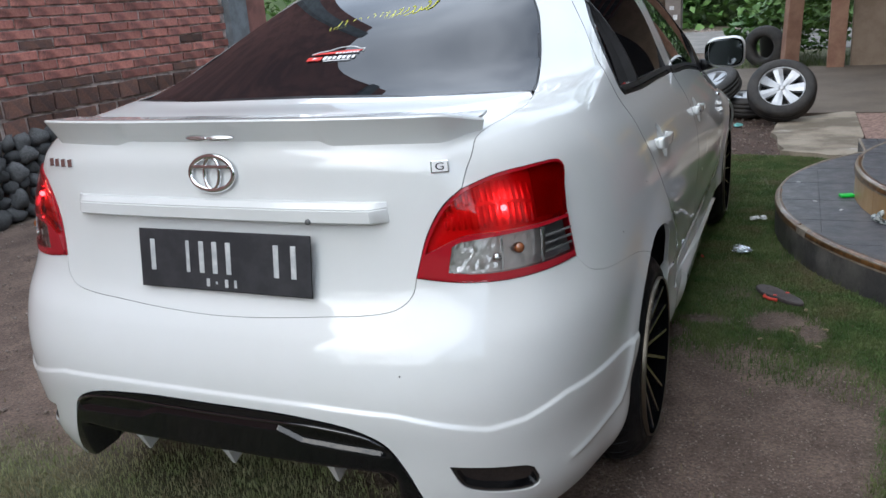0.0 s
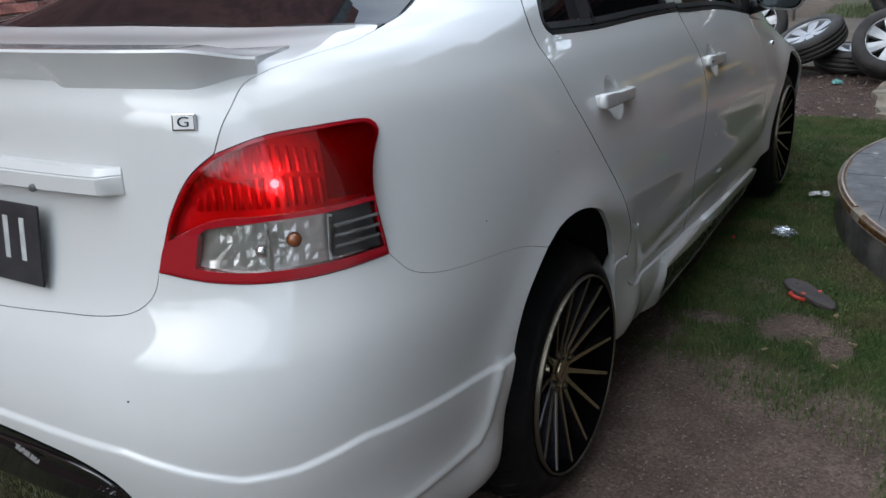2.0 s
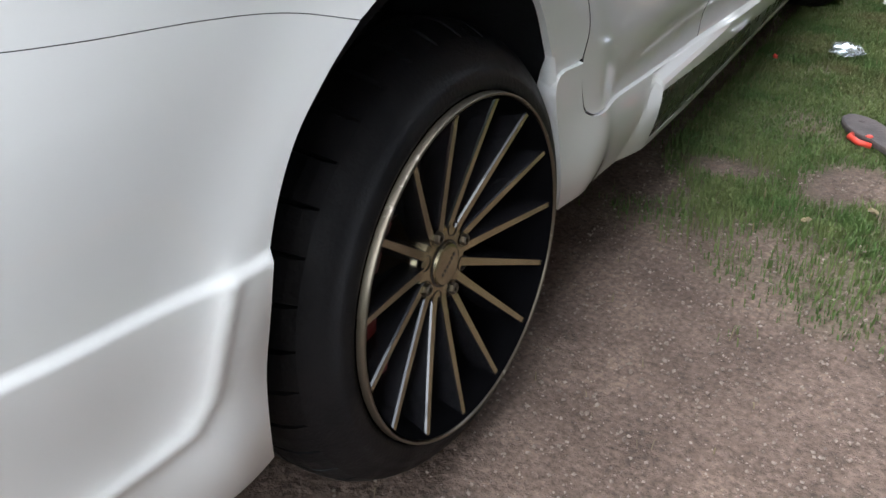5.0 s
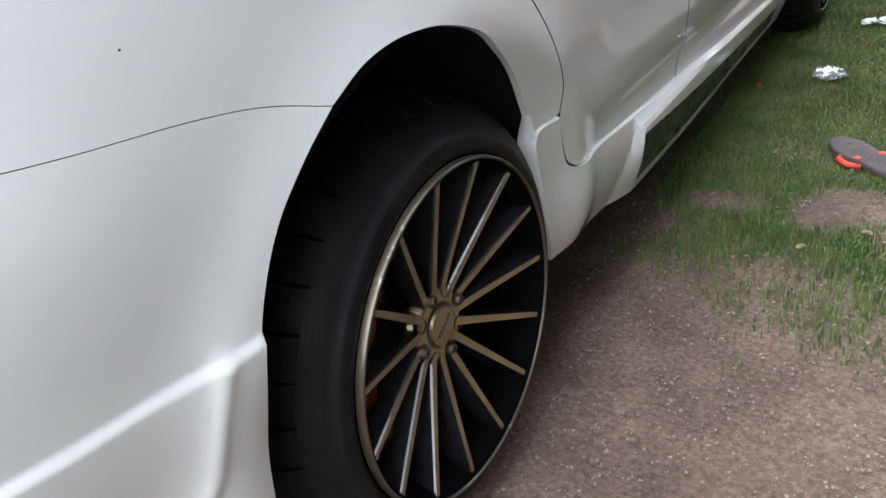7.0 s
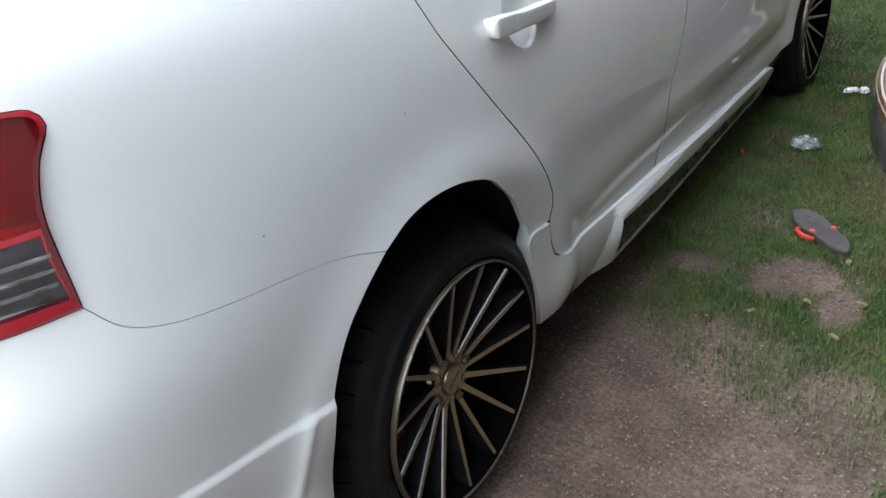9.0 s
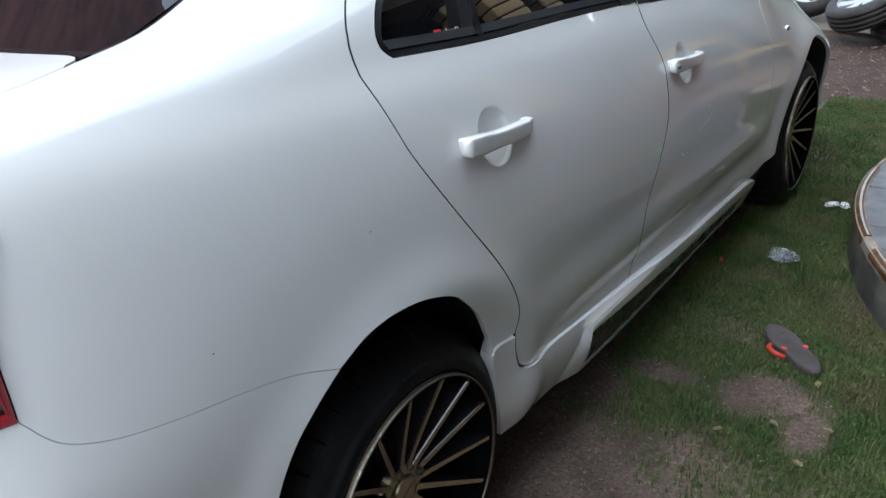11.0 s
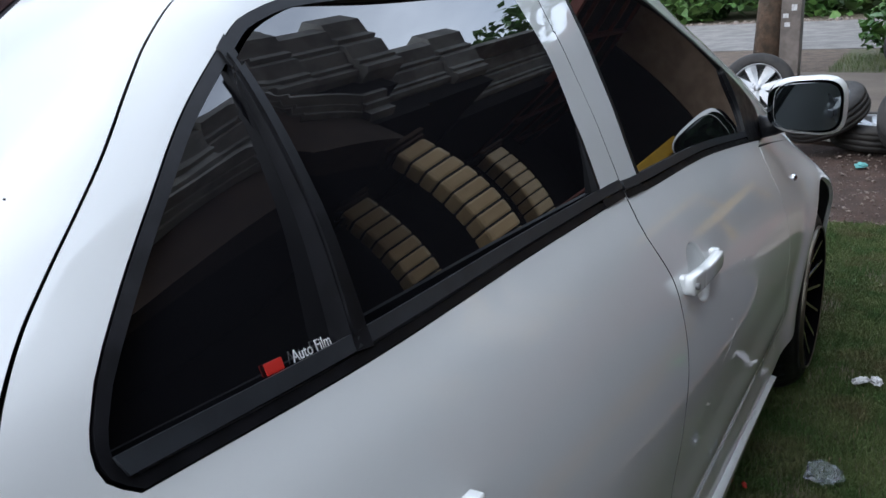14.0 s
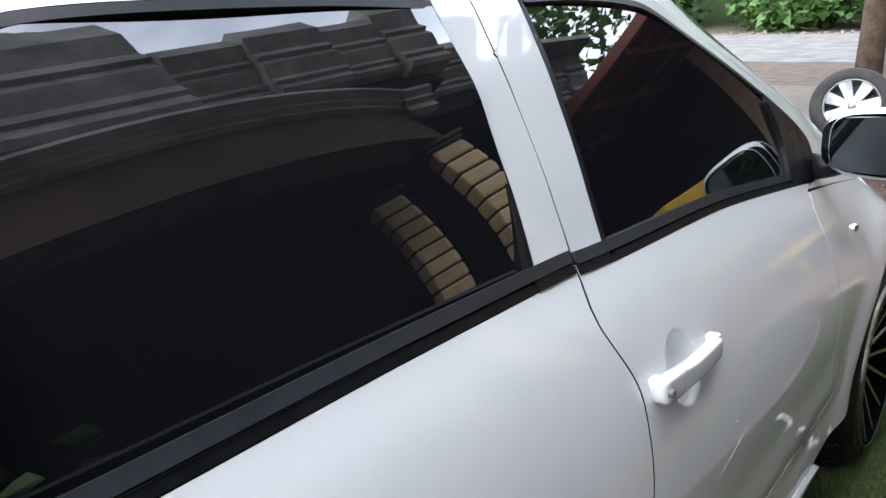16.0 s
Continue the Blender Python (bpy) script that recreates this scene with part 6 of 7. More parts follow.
sheet("gravel_bed", [(1.71, 4.30), (6, 4.30), (6, 6.46), (1.71, 6.46)], 0.018, 0.06, GRAVEL, "pinkish pebble-dash paving", category="paving")
sheet("road", wavy((-40, 14.0), (40, 14.0), 60, 0.06, 7) + wavy((40, 20.5), (-40, 20.5), 60, 0.1, 8), 0.012, 0.06, ROAD, "worn pale grey village road", category="road")
blades("verge_grass", "green grass verge before the road", 6000, (-0.15, 3.2, 10.95, 12.9), BLADE, 6, 0.05, 0.12, lambda x, y: 1.0)

# ---- terrace: two rounded steps with tiled tops and brown edging ----
def arc(r, a0, a1, n):
    return [(CX + r * math.cos(radians(a0 + (a1 - a0) * k / n)), CY + r * math.sin(radians(a0 + (a1 - a0) * k / n))) for k in range(n + 1)]


low_line = [(STEP_X, -3.0), (STEP_X, 1.30)] + arc(R_LOW, 223.6, 135.6, 48) + [(1.612, 4.27)]
up_line = arc(R_UP, 262, 98, 60)


def tiled_top(outline, z, size, shift, parent, name):
    """Tiles cut from a grid inside the outline."""
    bm = bmesh.new()
    f = bm.faces.new([bm.verts.new((x, y, z)) for x, y in outline])
    if f.normal.z < 0:
        f.normal_flip()
    lo = [min(p[i] for p in outline) for i in (0, 1)]
    hi = [max(p[i] for p in outline) for i in (0, 1)]
    for i, nrm in ((0, (1, 0, 0)), (1, (0, 1, 0))):
        t = math.floor(lo[i] / size) * size + shift[i]
        while t < hi[i]:
            co = [0, 0, z]
            co[i] = t
            bmesh.ops.bisect_plane(bm, geom=bm.verts[:] + bm.edges[:] + bm.faces[:], plane_co=co, plane_no=nrm)
            t += size
    bm.normal_update()
    for f in bm.faces[:]:
        if f.calc_area() < 2e-3:
            continue
        c = f.calc_center_median()
        pts = []
        for v in f.verts:
            d = (c - v.co)
            pts.append(v.co + d.normalized() * min(0.0032, d.length * 0.3))
        b2 = bmesh.new()
        top = [b2.verts.new(p) for p in pts]
        bot = [b2.verts.new(p - Vector((0, 0, 0.006))) for p in pts]
        b2.faces.new(top)
        for k in range(len(top)):
            b2.faces.new((top[k - 1], bot[k - 1], bot[k], top[k]))
        bmesh.ops.recalc_face_normals(b2, faces=b2.faces[:])
        part("tile", b2, TILE_TOP, parent)
    bm.free()


def riser_tiles(line, z0, z1, length, material, parent, name, thick=0.008):
    """Upright tiles along a line, seen from its left side."""
    pts = [Vector((x, y, 0)) for x, y in line]
    acc, cur = [], [pts[0]]
    dist = 0.0
    for a, b in zip(pts[:-1], pts[1:]):
        seg = (b - a).length
        n = max(1, int(seg / 0.03))
        for k in range(1, n + 1):
            p = a.lerp(b, k / n)
            cur.append(p)
            dist += seg / n
            if dist >= length:
                acc.append(cur)
                cur, dist = [p], 0.0
    if len(cur) > 1:
        acc.append(cur)
    for run in acc:
        b2 = bmesh.new()
        cols = []
        for k, p in enumerate(run):
            d = (run[min(k + 1, len(run) - 1)] - run[max(k - 1, 0)]).normalized()
            out = Vector((-d.y, d.x, 0))
            q = p + (d * 0.0012 if k == 0 else -d * 0.0012 if k == len(run) - 1 else Vector())
            cols.append([b2.verts.new((*(q + out * thick).xy, z0)), b2.verts.new((*(q + out * thick).xy, z1)), b2.verts.new((*q.xy, z1)), b2.verts.new((*q.xy, z0))])
        for a, b in zip(cols[:-1], cols[1:]):
            for i in range(3):
                b2.faces.new((a[i], b[i], b[i + 1], a[i + 1]))
        b2.faces.new(cols[0]), b2.faces.new(cols[-1])
        bmesh.ops.recalc_face_normals(b2, faces=b2.faces[:])
        part(name, b2, material, parent)


def edging(line, z, parent, length=0.105, bare_at=None):
    """Brown half-round edging pieces between two pale grout lines."""
    pts = [Vector((x, y, z)) for x, y in line]
    fine = [pts[0]]
    for a, b in zip(pts[:-1], pts[1:]):
        n = max(1, int((b - a).length / 0.006))
        fine += [a.lerp(b, k / n) for k in range(1, n + 1)]
    out = [Vector((-(fine[min(k + 1, len(fine) - 1)] - fine[max(k - 1, 0)]).y, (fine[min(k + 1, len(fine) - 1)] - fine[max(k - 1, 0)]).x, 0)).normalized() for k in range(len(fine))]

    def strip(name, k0, k1, prof, material):
        b2 = bmesh.new()
        cols = [[b2.verts.new(fine[k] + out[k] * a + Vector((0, 0, b))) for a, b in prof] for k in range(k0, k1 + 1)]
        for a, b in zip(cols[:-1], cols[1:]):
            for i in range(len(prof) - 1):
                b2.faces.new((a[i], b[i], b[i + 1], a[i + 1]))
        b2.faces.new(cols[0]), b2.faces.new(cols[-1])
        bmesh.ops.recalc_face_normals(b2, faces=b2.faces[:])
        return part(name, b2, material, parent, smooth=False)

    bed = [(-0.022, -0.006), (-0.022, 0.0035), (-0.019, 0.0045), (0.006, 0.0035), (0.0115, 0.0), (0.0125, -0.034), (0.0, -0.034)]
    strip("grout_line", 0, len(fine) - 1, bed, GROUT)
    per = max(2, int(length / 0.006))
    k = 0
    while k + 2 < len(fine):
        k1 = min(k + per, len(fine) - 1)
        prof = [(-0.0175, 0.003), (-0.016, 0.0075), (-0.010, 0.0095), (-0.002, 0.009), (0.008, 0.003), (0.0135, -0.010), (0.0145, -0.024), (0.011, -0.027)]
        if bare_at is None or (fine[k].xy - Vector(bare_at)).length > 0.07:
            strip("edging_tile", k, k1, prof, BAMBOO)
        k = k1


terrace = empty("terrace_step", "rounded grey tiled step with brown edging", "step")
core = low_line + [(6.0, 4.2), (6.0, -3.0)]
bm = bmesh.new()
for z0, z1, ol in ((-0.05, Z_LOW - 0.008, core),):
    t = [bm.verts.new((x, y, z1)) for x, y in ol]
    b = [bm.verts.new((x, y, z0)) for x, y in ol]
    bm.faces.new(t)
    for k in range(len(t)):
        bm.faces.new((t[k - 1], b[k - 1], b[k], t[k]))
bmesh.ops.recalc_face_normals(bm, faces=bm.faces[:])
part("step_core", bm, TILE_RISER, terrace)
tiled_top(low_line + [(4.2, 4.25), (4.2, -3.0)], Z_LOW, 0.40, (0.12, 0.05), terrace, "tile")
riser_tiles([low_line[0], low_line[1]], 0.0, Z_LOW - 0.028, 0.40, TILE_RISER, terrace, "riser_tile")
riser_tiles(low_line[2:], 0.0, Z_LOW - 0.028, 0.40, TILE_RISER, terrace, "riser_tile")
brown_low = low_line[:2] + [p for p in low_line[2:] if p[1] < 2.70]
edging(brown_low, Z_LOW, terrace, bare_at=(1.285, 1.85))
plain = [p for p in low_line[2:] if p[1] >= 2.66]
bm = bmesh.new()
tube(bm, [(x, y, Z_LOW - 0.004) for x, y in plain], 0.010, 6)
part("edge_line", bm, GROUT, terrace, "pale grout edge")
bm = bmesh.new()
box(bm, (1.612, 4.262, 0.0), (6.0, 4.275, Z_LOW), 0.002)
part("riser_tile", bm, TILE_RISER, terrace)
upper = empty("terrace_step", "raised rounded step with tan tiled riser", "step")
core = up_line + [(6.0, 3.95), (6.0, 1.15)]
bm = bmesh.new()
t = [bm.verts.new((x, y, Z_UP - 0.008)) for x, y in core]
b = [bm.verts.new((x, y, Z_LOW - 0.004)) for x, y in core]
bm.faces.new(t)
for k in range(len(t)):
    bm.faces.new((t[k - 1], b[k - 1], b[k], t[k]))
bmesh.ops.recalc_face_normals(bm, faces=bm.faces[:])
part("step_core", bm, GROUT, upper)
tiled_top(up_line + [(4.2, 3.95), (4.2, 1.15)], Z_UP, 0.40, (0.22, 0.15), upper, "tile")
riser_tiles(up_line, Z_LOW + 0.002, Z_UP - 0.028, 0.40, TAN_TILE, upper, "riser_tile")
edging([p for p in up_line if p[1] < 2.85], Z_UP, upper)
bm = bmesh.new()
tube(bm, [(x, y, Z_UP - 0.004) for x, y in up_line if y >= 2.80], 0.010, 6)
part("edge_line", bm, GROUT, upper, "pale grout edge")

# ---- brick house beyond the car ----
wall_w = tagged(new("wall_west", mesh_of("wall_west", box(bmesh.new(), (-9.0, -9.0, -0.1), (-4.115, 5.6, 7.2)), WALL_REST)), "tall red brick house wall", "wall", kind="structure")
bm = bmesh.new()
box(bm, (-4.14, 0.9, 0.0), (-4.112, 5.0, 1.75))
part("mortar_bed", bm, MORTAR, wall_w)
bm = bmesh.new()
box(bm, (-4.16, 4.86, 0.0), (-4.03, 5.16, 7.2), 0.008)
part("wall_pier", bm, GREY_POST, wall_w, "grey rendered pier")


def brick_mesh(ln, hh, seed):
    r = random.Random(seed)
    bm = bmesh.new()
    box(bm, (-0.03, -ln / 2, -hh / 2), (0.0, ln / 2, hh / 2), 0.0)
    bmesh.ops.bevel(bm, geom=bm.edges[:], offset=0.004, segments=1, affect="EDGES")
    for v in bm.verts:
        v.co += Vector((r.uniform(-0.0025, 0.0025), r.uniform(-0.004, 0.004), r.uniform(-0.003, 0.003)))
    return bm


red_set = [mesh_of("brick", brick_mesh(0.305, 0.063, k), RED_BRICK) for k in range(6)]
dark_set = [mesh_of("brick", brick_mesh(0.305, 0.063, 10 + k), DARK_BRICK) for k in range(4)]
big_set = [mesh_of("brick", brick_mesh(0.215, 0.125, 20 + k), DARK_BRICK) for k in range(4)]
r = random.Random(3)
z, row = 0.895, 0
while z < 1.66:
    y = 1.55 + (0.16 if row % 2 else 0.0)
    while y < 4.84:
        ms = dark_set if (row < 1 and r.random() < 0.7) or r.random() < 0.08 else red_set
        b = new("brick", r.choice(ms))
        b.parent = wall_w
        b.matrix_basis = pose(-4.098 + r.uniform(-0.004, 0.004), y + r.uniform(-0.005, 0.005), z + 0.004 * noise.noise((y, z * 3, 0)), r.uniform(-0.8, 0.8), 0, r.uniform(-1.2, 1.2))
        y += 0.325
    z += 0.0785
    row += 1
for z, lean in ((0.625, 0.0), (0.775, 0.0)):
    y = 1.3 + z * 0.3
    while y < 4.84:
        b = new("brick", r.choice(big_set))
        b.parent = wall_w
        b.matrix_basis = pose(-4.090 + r.uniform(-0.006, 0.006), y, z, r.uniform(-3, 3), 0, r.uniform(-1.5, 1.5)) @ Matrix.Diagonal((1, r.uniform(0.85, 1.02), 1, 1))
        y += 0.232


def stone(seed):
    rr = random.Random(seed)
    bm = bmesh.new()
    bmesh.ops.create_icosphere(bm, subdivisions=2, radius=1.0)
    o = Vector((rr.uniform(-9, 9), rr.uniform(-9, 9), seed))
    for v in bm.verts:
        v.co *= 1 + 0.55 * noise.noise(v.co * 1.2 + o)
    return mesh_of("stone", bm, RIVER, True)


stones = [stone(k) for k in range(7)]
for row in range(6):
    y = 0.9 + 0.09 * (row % 2)
    while y < 4.8:
        s = r.uniform(0.05, 0.10)
        b = new("stone", r.choice(stones))
        b.parent = wall_w
        b.matrix_basis = pose(-4.06 + 0.025 * (5 - row) * 0.7 + r.uniform(-0.02, 0.02), y, 0.05 + row * 0.098, r.uniform(0, 360), r.uniform(0, 360), 0) @ Matrix.Diagonal((s * 0.85, s, s * 0.8, 1))
        y += s * 1.9

# ---- things at the yard's edge ----
def alloy_wheel():
    """An old road wheel with a seven-spoked silver rim, its face towards +x."""
    w = empty("spare_wheel", "used black tyre on a seven-spoke silver rim", "wheel", group="loose wheels on the ground")
    bm = bmesh.new()
    prof = [(0.195, 0.075), (0.200, 0.088), (0.212, 0.092), (0.235, 0.094), (0.262, 0.090), (0.282, 0.078), (0.293, 0.060)]
    for gx_ in (0.04, 0.0, -0.04):
        prof += [(0.297, gx_ + 0.006), (0.290, gx_ + 0.004), (0.290, gx_ - 0.004), (0.297, gx_ - 0.006)]
    prof += [(0.293, -0.060), (0.282, -0.078), (0.262, -0.090), (0.235, -0.094), (0.200, -0.088), (0.195, -0.075)]
    lathe(bm, prof, 80)
    part("tyre", bm, OLD_RUBBER, w, "worn black tyre", smooth=True)
    bm = bmesh.new()
    lathe(bm, [(0.200, 0.080), (0.197, 0.084), (0.190, 0.076), (0.184, 0.05), (0.182, -0.06), (0.198, -0.08)], 72)
    part("rim", bm, ALLOY, w, "silver alloy rim", smooth=True)
    bm = bmesh.new()
    lathe(bm, [(0.0, -0.02), (0.182, -0.02), (0.182, -0.03), (0.0, -0.03)], 48)
    part("rim_back", bm, BLACK_PL, w)
    for k in range(7):
        bm = bmesh.new()
        n, prev = 8, None
        for j in range(n + 1):
            t = j / n
            rr_ = 0.028 + 0.160 * t
            wd = 0.024 + 0.022 * t
            x = 0.052 + 0.018 * t - 0.006 * math.sin(math.pi * t)
            ring = [bm.verts.new((x, -wd, rr_)), bm.verts.new((x + 0.004, 0, rr_)), bm.verts.new((x, wd, rr_)), bm.verts.new((x - 0.030, wd * 1.1, rr_)), bm.verts.new((x - 0.030, -wd * 1.1, rr_))]
            if prev:
                for i in range(5):
                    bm.faces.new((prev[i], prev[(i + 1) % 5], ring[(i + 1) % 5], ring[i]))
            prev = ring
        bmesh.ops.recalc_face_normals(bm, faces=bm.faces[:])
        bmesh.ops.rotate(bm, verts=bm.verts[:], cent=(0, 0, 0), matrix=Matrix.Rotation(2 * math.pi * k / 7, 3, "X"))
        part("spoke", bm, ALLOY, w)
    bm = bmesh.new()
    lathe(bm, [(0.0, 0.062), (0.022, 0.061), (0.027, 0.055), (0.050, 0.052), (0.055, 0.03)], 32)
    part("hub", bm, ALLOY, w, smooth=True)
    for k in range(4):
        a = math.pi / 2 * k + 0.4
        bm = bmesh.new()
        lathe(bm, [(0.0095, 0.0545), (0.0085, 0.054), (0.0, 0.050)], 16, m=pose(0, 0.039 * math.cos(a), 0.039 * math.sin(a)))
        part("bolt_hole", bm, BLACK_PL, w)
    return w


def aim(p, normal, spin=0):
    """A pose whose +x looks along normal."""
    q = Vector(normal).normalized().to_track_quat("X", "Z").to_matrix().to_4x4()
    return Matrix.Translation(p) @ q @ Matrix.Rotation(radians(spin), 4, "X")


sw = alloy_wheel()
sw.matrix_basis = aim((1.055, 6.02, 0.30), (0.03, -0.80, 0.60), 12)
copy_thing(sw, aim((0.40, 6.35, 0.285), (-0.36, -0.30, 0.88), 40))
copy_thing(sw, aim((-0.21, 7.10, 0.338), (0.12, -0.90, 0.40), 20))
copy_thing(sw, aim((0.72, 6.52, 0.118), (0.05, -0.05, 0.99), 5))

# timber posts, tree, board, wall and planters at the far edge of the yard
def post(name, label, a, b, w, material, category="post"):
    a, b = Vector(a), Vector(b)
    bm = bmesh.new()
    z = (b - a)
    m = Matrix.Translation(a) @ z.to_track_quat("Z", "Y").to_matrix().to_4x4()
    box(bm, (-w / 2, -w / 2, 0), (w / 2, w / 2, z.length), 0.008, m)
    return tagged(new(name, mesh_of(name, bm, material)), label, category)


post("timber_post", "raw reddish timber post holding the canopy", (1.06, 10.7, 0.0), (1.22, 10.75, 3.3), 0.20, WOOD)
post("timber_post", "raw reddish timber post beside the beige wall", (1.66, 10.75, 0.0), (1.72, 10.75, 3.3), 0.22, WOOD)
tagged(new("wall_north", mesh_of("wall_north", box(bmesh.new(), (1.85, 10.8, 0), (2.9, 10.95, 3.3), 0.01), BEIGE)), "beige rendered yard wall", "wall", kind="structure")
# same yard wall carried on, its colour darkened as the canopy's shade
tagged(new("wall_north_inner", mesh_of("wall_north_inner", box(bmesh.new(), (2.91, 10.78, 0), (7.2, 10.93, 3.3), 0.01), SHADOW_WALL)), "yard wall under the canopy, coloured dark for shade", "wall", kind="structure")
tree = empty("tree", "tree trunk with rough brown bark by the yard", "tree")
bm = bmesh.new()
tube(bm, [(-0.80, 10.75, -0.1), (-0.78, 10.75, 0.8), (-0.74, 10.8, 2.0), (-0.66, 10.9, 3.6), (-0.5, 11.0, 5.2)], 0.15, 14, [1.25, 1.0, 0.9, 0.8, 0.6])
part("trunk", bm, BARK, tree, smooth=True)
for k, (dx, dy, dz) in enumerate(((1.4, 0.4, 1.6), (-1.3, 0.8, 1.5), (0.3, -1.5, 1.4), (0.8, 1.4, 1.9), (-0.7, -1.0, 1.9))):
    bm = bmesh.new()
    tube(bm, [(-0.62, 10.9, 4.0 + 0.2 * k), (-0.6 + dx * 0.5, 10.9 + dy * 0.5, 4.5 + dz * 0.5), (-0.6 + dx, 10.9 + dy, 4.6 + dz)], 0.06, 8, [1, 0.7, 0.3])
    part("limb", bm, BARK, tree, smooth=True)


def leaf_mesh(name, count, place, size, material, seed):
    """Pointed leaves, each folded along its middle."""
    r = random.Random(seed)
    vs, fs = [], []
    for _ in range(count):
        p = Vector(place(r))
        s = size * r.uniform(0.6, 1.3)
        rot = Euler((r.uniform(-0.9, 0.9), r.uniform(-0.9, 0.9), r.uniform(0, 6.283))).to_matrix()
        b = len(vs)
        for q in ((-0.5, 0, 0), (-0.1, 0.34, 0.07), (0.5, 0, -0.05), (-0.1, -0.34, 0.07), (0.0, 0.0, 0.0)):
            vs.append(tuple(p + rot @ Vector(q) * s))
        fs += [(b, b + 4, b + 1), (b + 1, b + 4, b + 2), (b + 4, b, b + 3), (b + 4, b + 3, b + 2)]
    me = bpy.data.meshes.new(name)
    me.from_pydata(vs, [], fs)
    me.materials.append(material)
    return me


def crown_place(r):
    c = r.choice(((0.8, 11.3, 6.3), (-1.9, 11.7, 6.2), (-0.3, 9.5, 6.1), (0.2, 12.2, 6.7), (-1.3, 10.0, 6.6), (-0.5, 10.9, 7.1)))
    d = Vector((r.gauss(0, 1), r.gauss(0, 1), r.gauss(0, 0.7)))
    return (c[0] + d.x * 0.62, c[1] + d.y * 0.62, c[2] + d.z * 0.62)


ob = new("crown", leaf_mesh("crown", 3500, crown_place, 0.15, LEAF_DARK, 21))
ob.parent = tree
post("notice_board", "grey weathered plank with torn paper scraps", (-0.52, 10.62, 0.0), (-0.50, 10.62, 2.4), 0.22, BOARD, "board")
for k, (dx, dz) in enumerate(((0.00, 0.92), (0.05, 0.78), (-0.04, 0.70), (0.06, 1.08), (-0.02, 0.60))):
    bm = bmesh.new()
    box(bm, (-0.56 + dx, 10.498, dz), (-0.50 + dx, 10.504, dz + 0.05 + 0.02 * (k % 2)), 0.0)
    tagged(new("paper_scrap", mesh_of("paper_scrap", bm, PAPER)), "torn white paper stuck to the plank", "paper", group="paper scraps on the plank")
post("marker_stick", "thin bare stick at the roadside", (-1.25, 12.6, 0.0), (-1.22, 12.6, 1.4), 0.05, BOARD, "stick")
# black tub and tyre planter
bm = bmesh.new()
lathe(bm, [(0.0, 0.0), (0.20, 0.0), (0.24, 0.42), (0.26, 0.44), (0.24, 0.45), (0.20, 0.40), (0.0, 0.38)], 28, m=pose(0.86, 11.6, 0.0, 0, -90, 0))
tagged(new("plant_tub", mesh_of("plant_tub", bm, BLACK_PL, True)), "black plastic plant tub by the posts", "tub")
bm = bmesh.new()
lathe(bm, [(0.16, 0.08), (0.20, 0.10), (0.28, 0.08), (0.31, 0.03), (0.31, -0.03), (0.28, -0.08), (0.20, -0.10), (0.16, -0.08), (0.16, 0.08)], 40, m=pose(0.72, 11.2, 0.29, 0, 0, 70))
tagged(new("old_tyre", mesh_of("old_tyre", bm, OLD_RUBBER, True)), "old black tyre standing by the posts", "tyre")


# shrubs and the green bank beyond the road
def shrub(name, label, spots, count, size, material, seed, category="shrub", kind=""):
    def place(r):
        c = r.choice(spots)
        d = Vector((r.gauss(0, 1), r.gauss(0, 1), r.gauss(0, 1)))
        d *= c[3] * (0.55 + 0.45 * r.random()) / max(d.length, 0.1)
        return (c[0] + d.x, c[1] + d.y, max(0.05, c[2] + d.z * 0.8))
    return tagged(new(name, leaf_mesh(name, count, place, size, material, seed)), label, category, kind=kind)


rs = random.Random(8)
bank = [(rs.uniform(-14, 10), rs.uniform(21.2, 23.0), rs.uniform(0.3, 1.1), rs.uniform(0.5, 1.0)) for _ in range(60)] + [(rs.uniform(-16, 12), rs.uniform(22.5, 25), rs.uniform(1.2, 4.5), rs.uniform(0.8, 1.6)) for _ in range(60)]
shrub("green_bank", "broad-leaved green creepers on the road bank", bank, 11000, 0.30, LEAF, 31, "bushes", "stuff")
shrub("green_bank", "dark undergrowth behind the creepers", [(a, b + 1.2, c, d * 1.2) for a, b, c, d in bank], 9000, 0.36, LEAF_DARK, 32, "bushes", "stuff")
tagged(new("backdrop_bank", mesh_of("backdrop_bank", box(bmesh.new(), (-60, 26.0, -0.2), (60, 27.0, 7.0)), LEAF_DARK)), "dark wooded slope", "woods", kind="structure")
shrub("hedge", "leafy green shrub between the posts", [(1.45, 11.6, 0.5, 0.45), (1.55, 11.9, 1.1, 0.5), (1.3, 12.2, 0.8, 0.5)], 900, 0.14, LEAF, 33)
shrub("hedge", "leafy shrub behind the black tub", [(0.4, 12.6, 0.4, 0.4), (0.9, 12.4, 0.7, 0.45)], 500, 0.16, LEAF, 34)
pebbles("rubble", "stones and rubbish along the road's far edge", 500, (-9, 4, 20.3, 21.0), 0.03, 0.12, 15, lambda x, y: 1.0)

# ---- the house beside the car: bowed porch beam, stepped cornices, columns ----
def bow_x(y):
    """The porch front, bowed towards the car."""
    return 2.36 + (y - 2.1) ** 2 / 7.9


house = empty("house", "plastered house with a bowed porch and stepped cornices", "house")


